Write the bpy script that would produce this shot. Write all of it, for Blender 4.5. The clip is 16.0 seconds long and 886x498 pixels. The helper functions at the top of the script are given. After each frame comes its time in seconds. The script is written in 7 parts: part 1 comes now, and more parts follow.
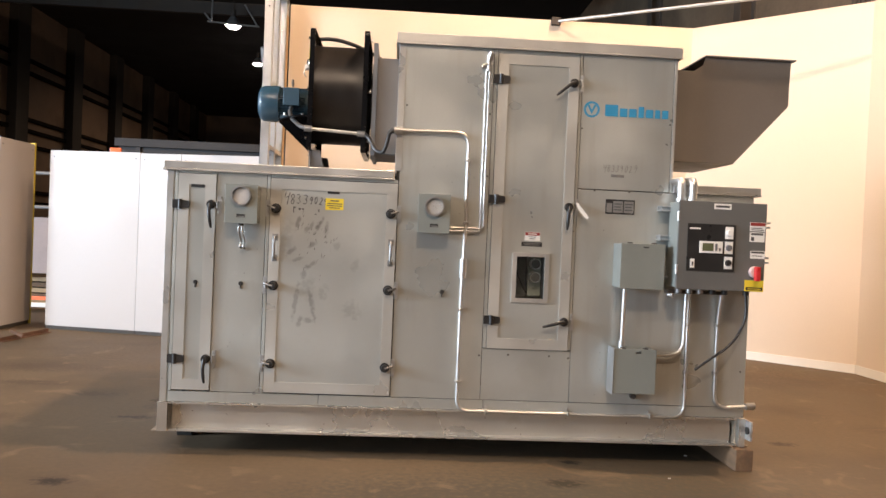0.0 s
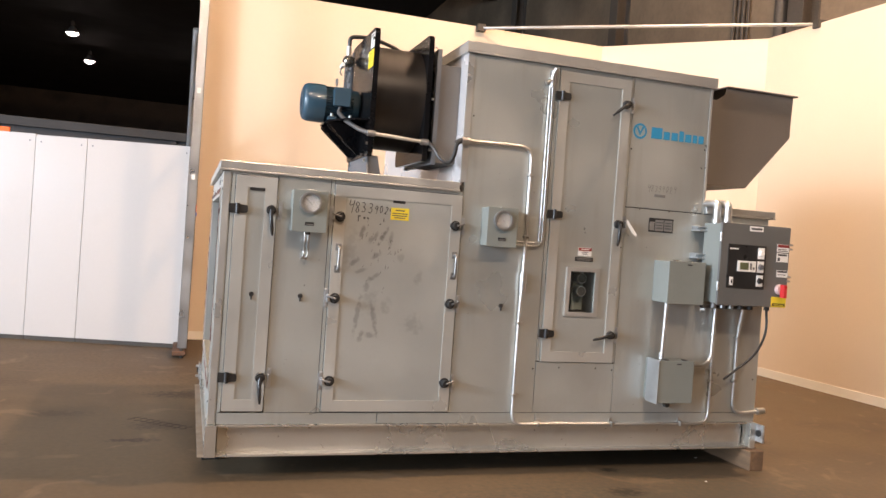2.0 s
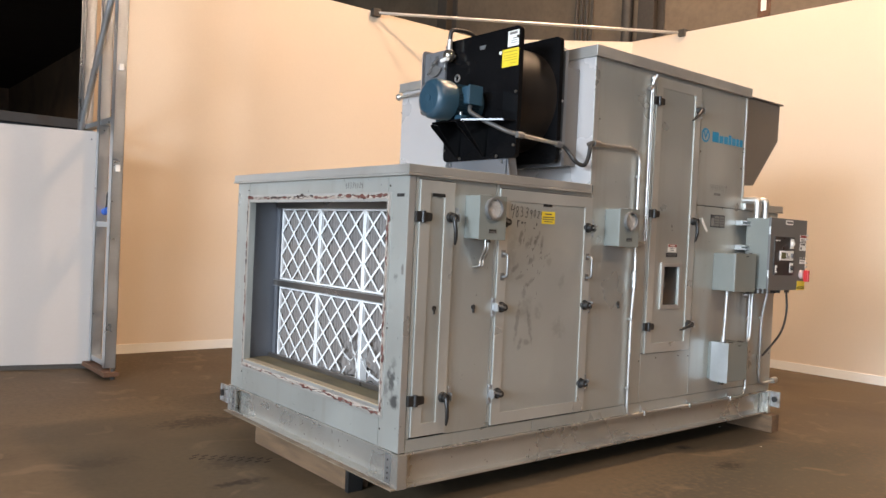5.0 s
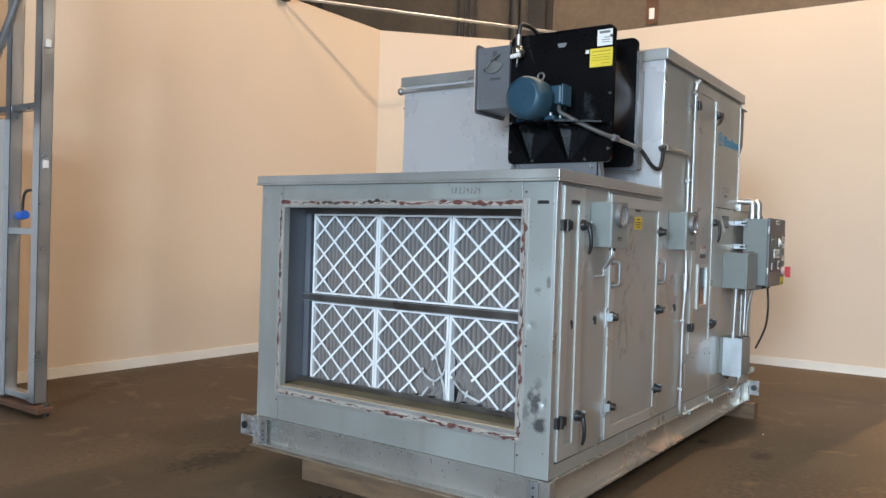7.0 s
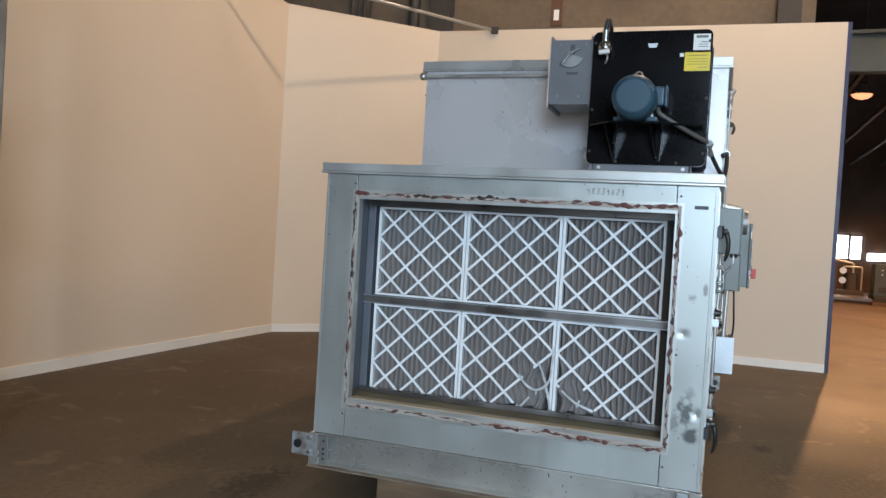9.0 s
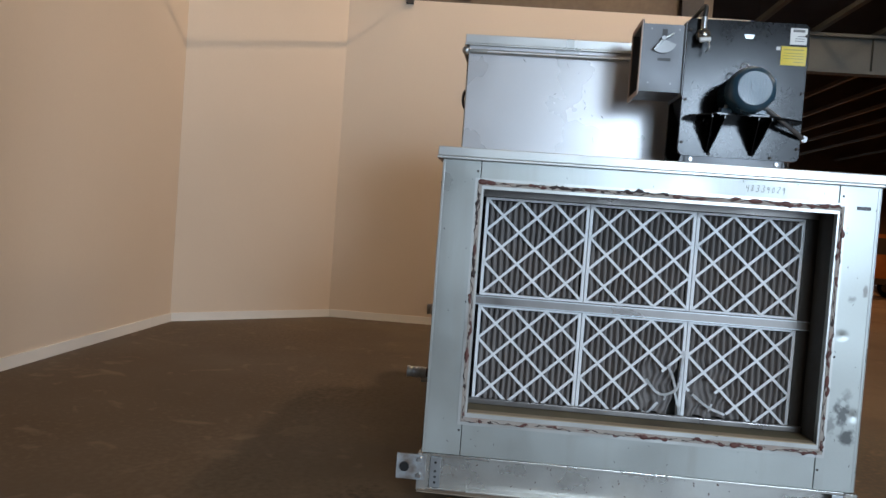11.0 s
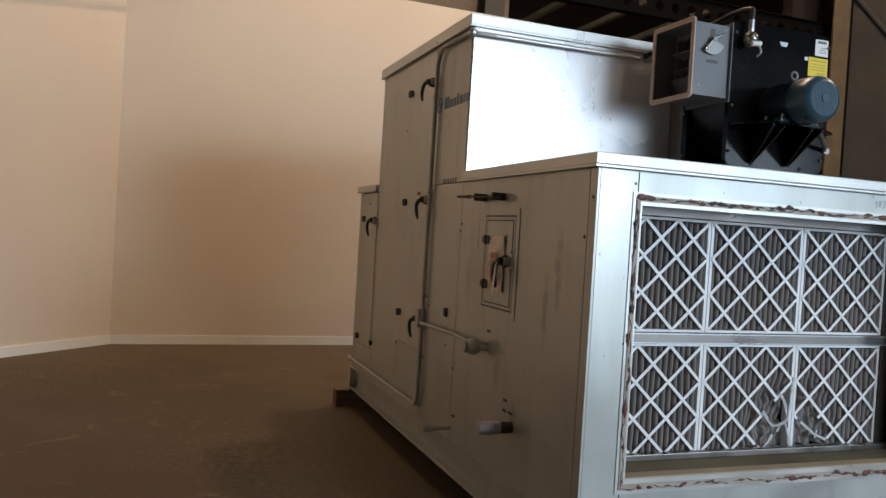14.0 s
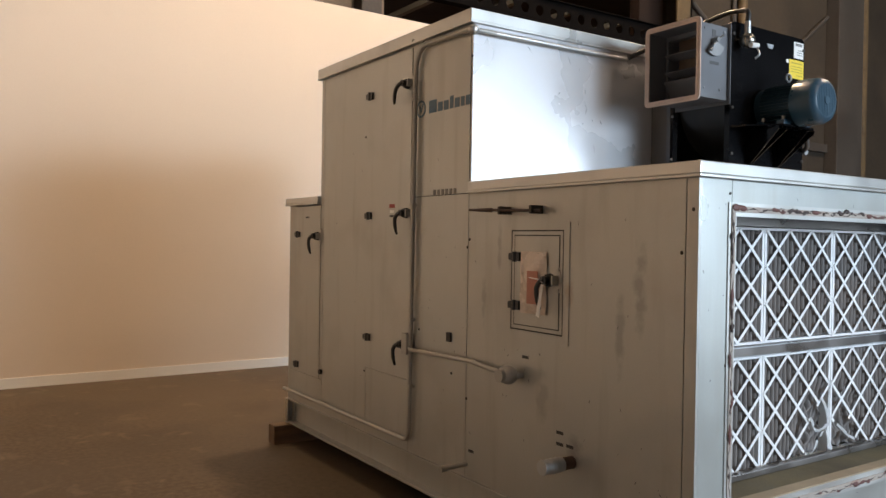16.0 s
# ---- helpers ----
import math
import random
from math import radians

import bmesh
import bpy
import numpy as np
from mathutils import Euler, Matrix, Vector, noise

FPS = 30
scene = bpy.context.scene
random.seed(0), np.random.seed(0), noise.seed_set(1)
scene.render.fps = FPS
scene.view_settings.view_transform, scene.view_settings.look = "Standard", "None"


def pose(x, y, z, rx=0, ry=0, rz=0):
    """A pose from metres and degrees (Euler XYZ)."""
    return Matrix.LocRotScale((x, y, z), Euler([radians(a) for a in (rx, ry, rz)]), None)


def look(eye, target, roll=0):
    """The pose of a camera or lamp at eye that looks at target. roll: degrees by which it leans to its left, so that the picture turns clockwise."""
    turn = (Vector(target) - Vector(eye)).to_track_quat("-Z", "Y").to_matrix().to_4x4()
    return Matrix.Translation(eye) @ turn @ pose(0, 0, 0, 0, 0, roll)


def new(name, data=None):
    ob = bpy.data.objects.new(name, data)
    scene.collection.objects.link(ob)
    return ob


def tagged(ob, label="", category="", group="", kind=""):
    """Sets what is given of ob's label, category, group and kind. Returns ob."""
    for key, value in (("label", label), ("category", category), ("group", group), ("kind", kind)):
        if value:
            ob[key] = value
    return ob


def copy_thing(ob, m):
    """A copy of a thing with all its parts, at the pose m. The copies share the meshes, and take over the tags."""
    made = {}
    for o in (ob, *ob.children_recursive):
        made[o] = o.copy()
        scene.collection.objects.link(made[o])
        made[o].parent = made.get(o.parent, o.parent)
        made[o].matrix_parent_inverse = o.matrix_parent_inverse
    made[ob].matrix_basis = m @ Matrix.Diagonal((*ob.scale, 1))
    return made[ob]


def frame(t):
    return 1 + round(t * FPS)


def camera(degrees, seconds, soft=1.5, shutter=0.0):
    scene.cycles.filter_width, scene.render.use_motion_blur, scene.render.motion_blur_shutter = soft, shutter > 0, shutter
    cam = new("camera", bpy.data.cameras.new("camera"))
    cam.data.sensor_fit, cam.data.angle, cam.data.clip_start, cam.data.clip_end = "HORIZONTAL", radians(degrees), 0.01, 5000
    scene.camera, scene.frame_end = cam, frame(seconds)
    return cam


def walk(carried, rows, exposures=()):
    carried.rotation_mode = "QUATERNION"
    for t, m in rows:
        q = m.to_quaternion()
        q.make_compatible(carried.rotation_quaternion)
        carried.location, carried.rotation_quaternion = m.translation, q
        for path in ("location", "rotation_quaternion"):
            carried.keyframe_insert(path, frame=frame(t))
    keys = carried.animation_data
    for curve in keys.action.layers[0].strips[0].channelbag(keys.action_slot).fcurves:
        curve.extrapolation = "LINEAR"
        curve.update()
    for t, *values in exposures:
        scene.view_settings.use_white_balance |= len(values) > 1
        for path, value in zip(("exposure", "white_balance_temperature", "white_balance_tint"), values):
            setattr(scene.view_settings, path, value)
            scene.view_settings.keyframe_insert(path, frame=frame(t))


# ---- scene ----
cam = camera(58.9, 16.0)
METRES, EYE, TILT, LEAN, TURN = 13.3, 1.45, 0.0, 0.0, -3.4
ROWS = [
    (0.0, 0.0, 0.0, 0.0, 0.04, -0.92, -2.44),
    (0.5, -0.025, 0.0049, 0.0007, -1.93, -1.42, -2.94),
    (1.0, -0.058, 0.0058, 0.0024, -4.74, -2.27, -3.15),
    (1.5, -0.0893, 0.0154, 0.0024, -9.13, -3.1, -3.6),
    (2.0, -0.1235, 0.0213, 0.003, -14.51, -0.7, -4.06),
    (2.5, -0.156, 0.0301, 0.004, -18.5, -2.02, -4.4),
    (3.0, -0.1844, 0.046, 0.0052, -22.74, -1.51, -3.79),
    (3.5, -0.217, 0.0571, 0.0043, -25.69, -0.84, -2.93),
    (4.0, -0.2455, 0.0735, 0.0026, -28.7, -0.87, -2.83),
    (6.5, -0.3655, 0.1941, 0.0046, -47.48, -0.96, -1.79),
    (7.0, -0.3807, 0.2263, 0.0047, -51.46, -0.95, -1.79),
    (7.5, -0.3999, 0.2563, 0.0035, -55.22, -0.73, -2.2),
    (8.0, -0.4126, 0.2871, 0.0019, -59.13, -0.8, -2.22),
    (8.5, -0.4189, 0.3198, 0.0041, -62.98, -0.82, -2.78),
    (9.0, -0.4275, 0.3524, 0.0037, -67.01, -1.17, -3.48),
    (9.5, -0.4293, 0.3872, 0.0024, -71.34, -1.81, -2.82),
    (10.0, -0.4306, 0.421, 0.0035, -74.51, -2.29, -3.17),
    (12.5, -0.4074, 0.5792, 0.0038, -96.35, -1.33, -4.56),
    (13.0, -0.3922, 0.6048, 0.0037, -101.08, -1.27, -4.39),
    (13.5, -0.3711, 0.6224, 0.0027, -105.29, -1.08, -3.97),
    (14.0, -0.3505, 0.638, 0.0036, -106.73, -1.11, -3.45),
    (14.5, -0.332, 0.6523, 0.0053, -110.21, -0.95, -2.98),
    (15.0, -0.312, 0.6639, 0.0058, -113.19, -0.72, -1.87),
    (15.5, -0.298, 0.6793, 0.0065, -116.59, -0.19, -1.34),
    (16.0, -0.2907, 0.6957, 0.0076, -120.15, -0.6, -0.89),
]
EXPOSURES = [(0.0, 0.50, 6900, 23), (2.0, 0.50, 7050, 25), (3.5, 0.36, 7250, 27), (5.0, 0.07, 7000, 22), (7.0, -0.36, 6300, 16), (8.5, -0.73, 6250, 15),
             (9.5, -0.84, 6300, 17), (11.0, -1.08, 6350, 18), (13.0, -1.08, 6550, 18), (14.5, -0.78, 6600, 18), (16.0, -0.34, 6600, 19)]
walk(cam, [(t, pose(0, 0, EYE, TILT, LEAN, TURN) @ pose(METRES * x, METRES * y, METRES * z, 90 + pitch, roll, yaw)) for t, x, y, z, yaw, pitch, roll in ROWS], EXPOSURES)


# ---- world and lights ----
world = bpy.data.worlds.new("dim_hall")
world.use_nodes = True
scene.world = world
world.node_tree.nodes["Background"].inputs[0].default_value = (0.5, 0.42, 0.33, 1)
world.node_tree.nodes["Background"].inputs[1].default_value = 0.05

WARM = (1.0, 0.73, 0.46)
PALE = (1.0, 0.82, 0.59)
DAY = (0.63, 0.84, 0.99)


def area_lamp(name, eye, target, sx, sy, watts, color):
    data = bpy.data.lights.new(name, "AREA")
    data.shape, data.size, data.size_y, data.energy, data.color = "RECTANGLE", sx, sy, watts, color
    ob = new(name, data)
    ob.matrix_world = look(eye, target)
    return ob


def bulb_lamp(name, eye, watts, color, radius=0.18):
    data = bpy.data.lights.new(name, "POINT")
    data.energy, data.color, data.shadow_soft_size = watts, color, radius
    ob = new(name, data)
    ob.location = eye
    return ob


def hooded_lamp(name, eye, watts, color):
    data = bpy.data.lights.new(name, "SPOT")
    data.energy, data.color, data.shadow_soft_size, data.spot_size, data.spot_blend = watts, color, 0.1, radians(165), 0.3
    ob = new(name, data)
    ob.location = eye
    return ob


# daylight through the two open dock doors in the west wall, strongest from an added compact source high in the first
area_lamp("dock_door_daylight", (-14.6, 1.3, 3.1), (0.0, 1.3, 3.1), 7.4, 5.4, 1650, DAY)
area_lamp("dock_door_daylight", (-14.6, -6.0, 2.6), (0.0, -6.0, 2.6), 5.0, 4.6, 950, DAY)
area_lamp("compact_daylight", (-14.5, 2.2, 4.3), (0.0, 5.9, 2.8), 2.2, 2.0, 1180, DAY)
# high-bay lamps over the working area; the three PALE ones are unseen added fill
HIGH_BAYS = [(3.3, 4.35, 9.2, 1800, WARM, 0.18), (-3.4, -1.6, 9.2, 650, PALE, 0.5), (-9.0, 5.0, 9.2, 850, PALE, 0.5), (0.2, -4.4, 9.2, 1650, PALE, 0.5),
             (3.0, 7.6, 9.2, 660, WARM, 0.3), (16.7, 1.95, 5.5, 3700, (1.0, 0.5, 0.2), 0.2)]
for hx, hy, hz, hw, hc, hr in HIGH_BAYS:
    if hx < 10:
        bulb_lamp("high_bay_lamp", (hx, hy, hz - 0.12), hw, hc, hr)
    else:
        hooded_lamp("sodium_lamp", (hx, hy, hz - 0.12), hw, hc)
# lit lamps deep in the dark hall
FAR_BAYS = [(-5.6, 26.0, 7.9, 330), (-7.07, 38.6, 9.3, 330), (-7.1, 45.0, 9.3, 250), (-1.82, 45.6, 9.3, 250), (23.5, -1.65, 5.5, 3000), (25.0, -12.4, 5.5, 700)]
for hx, hy, hz, hw in FAR_BAYS:
    hooded_lamp("hooded_bay_lamp", (hx, hy, hz - 0.12), hw, WARM if hx < 10 else (1.0, 0.5, 0.2))


# ---- materials ----
def surface(name, color, rough=0.5, metal=0.0, var=0.12, scale=5.0, fine=90.0, bump=0.04, dirt=None, dirt_at=0.62, dirt_scale=2.5,
            stretch=(1, 1, 1), coat=0.0, rough_var=0.12, spec=0.5, streaks=None, stains=(), stain_grain=24.0, dents=()):
    m = bpy.data.materials.new(name)
    m.use_nodes = True
    nt = m.node_tree
    b = nt.nodes["Principled BSDF"]
    tc = nt.nodes.new("ShaderNodeTexCoord")
    mp = nt.nodes.new("ShaderNodeMapping")
    mp.inputs["Scale"].default_value = stretch
    nt.links.new(tc.outputs["Object"], mp.inputs["Vector"])

    def noise_node(s, detail=4.0):
        n = nt.nodes.new("ShaderNodeTexNoise")
        n.inputs["Scale"].default_value, n.inputs["Detail"].default_value = s, detail
        nt.links.new(mp.outputs[0], n.inputs["Vector"])
        return n

    big, small = noise_node(scale), noise_node(fine, 2.0)
    add = nt.nodes.new("ShaderNodeMath")
    add.operation = "MULTIPLY_ADD"
    nt.links.new(small.outputs["Fac"], add.inputs[0])
    add.inputs[1].default_value = 0.35
    nt.links.new(big.outputs["Fac"], add.inputs[2])
    ramp = nt.nodes.new("ShaderNodeValToRGB")
    lo, hi = ramp.color_ramp.elements
    lo.position, hi.position = 0.42, 0.95
    lo.color = (*[c * (1 - var) for c in color], 1)
    hi.color = (*[min(1.0, c * (1 + var)) for c in color], 1)
    nt.links.new(add.outputs[0], ramp.inputs[0])
    out = ramp.outputs[0]
    if dirt:
        dn = noise_node(dirt_scale, 8.0)
        dr = nt.nodes.new("ShaderNodeValToRGB")
        dr.color_ramp.elements[0].position, dr.color_ramp.elements[1].position = dirt_at - 0.06, min(1.0, dirt_at + 0.24)
        dr.color_ramp.elements[1].color = (0.85, 0.85, 0.85, 1)
        nt.links.new(dn.outputs["Fac"], dr.inputs[0])
        mix = nt.nodes.new("ShaderNodeMixRGB")
        nt.links.new(dr.outputs[0], mix.inputs[0])
        nt.links.new(out, mix.inputs[1])
        mix.inputs[2].default_value = (*dirt, 1)
        out = mix.outputs[0]
    if streaks:
        m2 = nt.nodes.new("ShaderNodeMapping")
        m2.inputs["Scale"].default_value = (7, 7, 0.7)
        nt.links.new(tc.outputs["Object"], m2.inputs["Vector"])
        sn = noise_node(1.6, 6.0)
        nt.links.new(m2.outputs[0], sn.inputs["Vector"])
        sr = nt.nodes.new("ShaderNodeValToRGB")
        sr.color_ramp.elements[0].position, sr.color_ramp.elements[1].position = 0.55, 0.80
        sr.color_ramp.elements[1].color = (0.6, 0.6, 0.6, 1)
        nt.links.new(sn.outputs["Fac"], sr.inputs[0])
        mix = nt.nodes.new("ShaderNodeMixRGB")
        nt.links.new(sr.outputs[0], mix.inputs[0])
        nt.links.new(out, mix.inputs[1])
        mix.inputs[2].default_value = (*streaks, 1)
        out = mix.outputs[0]
    for centre, size, ink, amount, *tilt in stains:
        turn = nt.nodes.new("ShaderNodeMapping")
        turn.inputs["Rotation"].default_value = (0, tilt[0] if tilt else 0.0, 0)
        turn.inputs["Location"].default_value = -(Matrix.Rotation(tilt[0] if tilt else 0.0, 3, "Y") @ Vector(centre))
        nt.links.new(tc.outputs["Object"], turn.inputs["Vector"])
        m3 = nt.nodes.new("ShaderNodeMapping")
        m3.inputs["Scale"].default_value = [1 / k for k in size]
        nt.links.new(turn.outputs[0], m3.inputs["Vector"])
        gr = nt.nodes.new("ShaderNodeTexGradient")
        gr.gradient_type = "SPHERICAL"
        nt.links.new(m3.outputs[0], gr.inputs[0])
        sn = noise_node(stain_grain, 9.0)
        mul = nt.nodes.new("ShaderNodeMath")
        mul.operation = "MULTIPLY"
        nt.links.new(gr.outputs["Fac"], mul.inputs[0])
        nt.links.new(sn.outputs["Fac"], mul.inputs[1])
        sr = nt.nodes.new("ShaderNodeValToRGB")
        sr.color_ramp.elements[0].position, sr.color_ramp.elements[1].position = 0.22, 0.40
        sr.color_ramp.elements[1].color = (amount, amount, amount, 1)
        nt.links.new(mul.outputs[0], sr.inputs[0])
        mix = nt.nodes.new("ShaderNodeMixRGB")
        nt.links.new(sr.outputs[0], mix.inputs[0])
        nt.links.new(out, mix.inputs[1])
        mix.inputs[2].default_value = (*ink, 1)
        out = mix.outputs[0]
    nt.links.new(out, b.inputs["Base Color"])
    b.inputs["Specular IOR Level"].default_value = spec
    rr = nt.nodes.new("ShaderNodeMapRange")
    rr.inputs["From Min"].default_value, rr.inputs["From Max"].default_value = 0.3, 0.7
    rr.inputs["To Min"].default_value, rr.inputs["To Max"].default_value = max(0.03, rough - rough_var), min(1.0, rough + rough_var)
    nt.links.new(big.outputs["Fac"], rr.inputs[0])
    nt.links.new(rr.outputs[0], b.inputs["Roughness"])
    b.inputs["Metallic"].default_value = metal
    b.inputs["Coat Weight"].default_value = coat
    if bump:
        bp = nt.nodes.new("ShaderNodeBump")
        bp.inputs["Strength"].default_value, bp.inputs["Distance"].default_value = bump, 0.01
        nt.links.new(add.outputs[0], bp.inputs["Height"])
        nrm = bp.outputs[0]
        for centre, size, depth in dents:
            m4 = nt.nodes.new("ShaderNodeMapping")
            m4.inputs["Location"].default_value = [-c / k for c, k in zip(centre, size)]
            m4.inputs["Scale"].default_value = [1 / k for k in size]
            nt.links.new(tc.outputs["Object"], m4.inputs["Vector"])
            gr = nt.nodes.new("ShaderNodeTexGradient")
            gr.gradient_type = "QUADRATIC_SPHERE"
            nt.links.new(m4.outputs[0], gr.inputs[0])
            bd = nt.nodes.new("ShaderNodeBump")
            bd.inputs["Distance"].default_value = depth
            nt.links.new(gr.outputs["Fac"], bd.inputs["Height"])
            nt.links.new(nrm, bd.inputs["Normal"])
            nrm = bd.outputs[0]
        nt.links.new(nrm, b.inputs["Normal"])
    return m


def glowing(name, color, strength):
    m = bpy.data.materials.new(name)
    m.use_nodes = True
    b = m.node_tree.nodes["Principled BSDF"]
    b.inputs["Base Color"].default_value = (*color, 1)
    b.inputs["Emission Color"].default_value = (*color, 1)
    b.inputs["Emission Strength"].default_value = strength
    return m


def glass(name, tint=(0.9, 0.95, 0.93), rough=0.03):
    m = bpy.data.materials.new(name)
    m.use_nodes = True
    b = m.node_tree.nodes["Principled BSDF"]
    b.inputs["Base Color"].default_value = (*tint, 1)
    b.inputs["Transmission Weight"].default_value = 1.0
    b.inputs["Roughness"].default_value = rough
    b.inputs["IOR"].default_value = 1.45
    return m


GRIME = (0.17, 0.165, 0.155)
M_SHEET = surface("satin_aluminium_sheet", (0.460, 0.474, 0.444), 0.37, 0.55, 0.06, 2.2, 160, 0.012, dirt=(0.365, 0.355, 0.315), dirt_at=0.60, dirt_scale=1.7, streaks=(0.39, 0.37, 0.33))
# side sheet has a lighter base and lower roughness than the other sheets
M_SIDE = surface("smooth_pale_side_sheet", (0.62, 0.605, 0.60), 0.28, 0.34, 0.03, 2.0, 160, 0.010, rough_var=0.04)
SMUDGES = [(-0.63, 1.50, 0.020, 0.060, 0.25, 0.62), (-0.50, 1.485, 0.020, 0.085, 0.45, 0.75), (-0.45, 1.465, 0.020, 0.060, 0.1, 0.42), (-0.575, 1.46, 0.018, 0.050, 0.35, 0.45),
           (-0.545, 1.485, 0.016, 0.045, 0.5, 0.45), (-0.535, 1.365, 0.020, 0.055, 1.0, 0.50), (-0.67, 1.315, 0.022, 0.055, 0.9, 0.50), (-0.625, 1.265, 0.018, 0.050, 1.3, 0.40),
           (-0.54, 1.235, 0.022, 0.060, 1.0, 0.40), (-0.58, 1.175, 0.028, 0.070, 0.4, 0.42), (-0.63, 1.00, 0.022, 0.170, 0.12, 0.45), (-0.525, 0.985, 0.022, 0.150, -0.22, 0.48),
           (-0.60, 0.87, 0.024, 0.055, 0.2, 0.45), (-0.54, 0.88, 0.060, 0.026, 0.0, 0.40), (-0.56, 1.08, 0.070, 0.110, 0.3, 0.25), (-0.455, 1.06, 0.045, 0.070, 0.4, 0.25),
           (-0.27, 0.95, 0.075, 0.090, -0.5, 0.25), (-0.26, 1.24, 0.035, 0.060, 0.2, 0.22), (-0.38, 1.36, 0.035, 0.045, 0.3, 0.25), (-0.70, 1.40, 0.060, 0.180, 0.1, 0.20)]
M_SMUDGED = surface("smudged_sheet", (0.450, 0.462, 0.434), 0.42, 0.5, 0.06, 2.2, 160, 0.012, dirt=(0.36, 0.355, 0.33), dirt_at=0.60, dirt_scale=2.4,
                    stains=[((u - 0.44, -1.04, z - 0.14), (1.5 * a, 0.4, 1.5 * b), GRIME, k, -t) for u, z, a, b, t, k in SMUDGES], stain_grain=30.0)
M_SCUFFED = surface("scuffed_sheet", (0.460, 0.474, 0.444), 0.36, 0.55, 0.06, 2.2, 160, 0.012, dirt=(0.365, 0.355, 0.315), dirt_at=0.60, dirt_scale=1.7, streaks=(0.39, 0.37, 0.33), stains=(
    ((-1.895, -0.945, 0.575), (0.3, 0.075, 0.13), (0.07, 0.07, 0.07), 0.80), ((-1.895, -0.985, 0.46), (0.3, 0.085, 0.075), (0.07, 0.07, 0.07), 0.85), ((-1.895, -0.90, 0.52), (0.3, 0.05, 0.12), GRIME, 0.6),
    ((-1.895, -0.965, 0.66), (0.3, 0.05, 0.07), GRIME, 0.5), ((-1.895, -0.94, 1.12), (0.3, 0.05, 0.035), GRIME, 0.6), ((-1.895, -1.005, 1.16), (0.3, 0.025, 0.06), (0.10, 0.07, 0.06), 0.6)), stain_grain=34.0,
    dents=(((-1.895, -0.915, 0.945), (0.3, 0.045, 0.035), -0.006), ((-1.895, -1.00, 0.565), (0.3, 0.04, 0.045), -0.007)))
M_BACKSHEET = surface("streaked_back_sheet", (0.458, 0.455, 0.420), 0.42, 0.5, 0.07, 2.2, 160, 0.012, dirt=(0.35, 0.33, 0.295), dirt_at=0.58, dirt_scale=1.9, streaks=(0.34, 0.315, 0.275), stains=(
    ((-1.62, 1.04, 1.25), (0.07, 0.3, 0.42), GRIME, 0.45), ((-1.52, 1.04, 1.05), (0.05, 0.3, 0.35), GRIME, 0.4), ((-0.72, 1.04, 1.38), (0.04, 0.3, 0.26), GRIME, 0.4), ((-0.60, 1.04, 1.15), (0.04, 0.3, 0.30), GRIME, 0.35),
    ((-1.27, 1.04, 0.52), (0.10, 0.3, 0.12), GRIME, 0.5), ((-1.22, 1.04, 1.20), (0.06, 0.3, 0.12), (0.30, 0.19, 0.12), 0.4), ((-1.05, 1.04, 0.72), (0.08, 0.3, 0.30), GRIME, 0.3)), stain_grain=16.0)
M_TRIM = surface("brushed_aluminium_trim", (0.55, 0.545, 0.515), 0.36, 0.65, 0.08, 3.0, 200, 0.02, dirt=(0.36, 0.34, 0.29), dirt_at=0.62)
M_RAIL = surface("mill_aluminium_channel", (0.60, 0.585, 0.54), 0.30, 0.75, 0.07, 2.5, 120, 0.015, dirt=(0.48, 0.43, 0.35), dirt_at=0.64, dirt_scale=5.0)
# near black: the castellated beam's dim light is put into this colour
M_BEAM = surface("near_black_beam", (0.006, 0.005, 0.0045), 0.95, 0.0, 0.3, 2.0, 30, 0.05, spec=0.03)
M_CONTAINER = surface("dark_dull_container_steel", (0.055, 0.055, 0.056), 0.7, 0.1, 0.2, 1.5, 30, 0.05, dirt=(0.05, 0.035, 0.025), dirt_at=0.6, spec=0.2)
M_RUSTDARK = surface("dark_rust_column", (0.022, 0.012, 0.008), 0.85, 0.0, 0.35, 1.5, 40, 0.15, dirt=(0.018, 0.013, 0.010), dirt_at=0.5, dirt_scale=1.2, spec=0.2)
M_FLANGE = surface("dusty_rusted_flange", (0.34, 0.27, 0.20), 0.55, 0.4, 0.25, 6.0, 90, 0.05, dirt=(0.20, 0.12, 0.075), dirt_at=0.52, dirt_scale=7.0)
M_PAINTED = surface("overpainted_steel", (0.40, 0.385, 0.35), 0.5, 0.3, 0.10, 6.0, 120, 0.02)
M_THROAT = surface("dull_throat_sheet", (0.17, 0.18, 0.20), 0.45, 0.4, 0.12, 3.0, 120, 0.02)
M_BORDER = surface("pale_door_extrusion", (0.55, 0.55, 0.512), 0.38, 0.55, 0.05, 3.0, 160, 0.012, dirt=(0.44, 0.42, 0.38), dirt_at=0.60, dirt_scale=2.5)
M_THROATDARK = surface("dark_throat_side", (0.055, 0.047, 0.036), 0.6, 0.2, 0.25, 4.0, 90, 0.04)
M_TRACK = surface("worn_filter_track", (0.23, 0.21, 0.195), 0.34, 0.85, 0.15, 5.0, 120, 0.02)
M_DRUM = surface("dusty_black_drum", (0.013, 0.0105, 0.009), 0.40, 0.0, 0.35, 2.5, 60, 0.02, dirt=(0.026, 0.020, 0.015), dirt_at=0.58, dirt_scale=2.0, spec=0.4, stretch=(4, 1, 1))
M_PULL = surface("dull_grey_metal", (0.27, 0.27, 0.265), 0.42, 0.7, 0.1, 10.0, 80, 0.02)
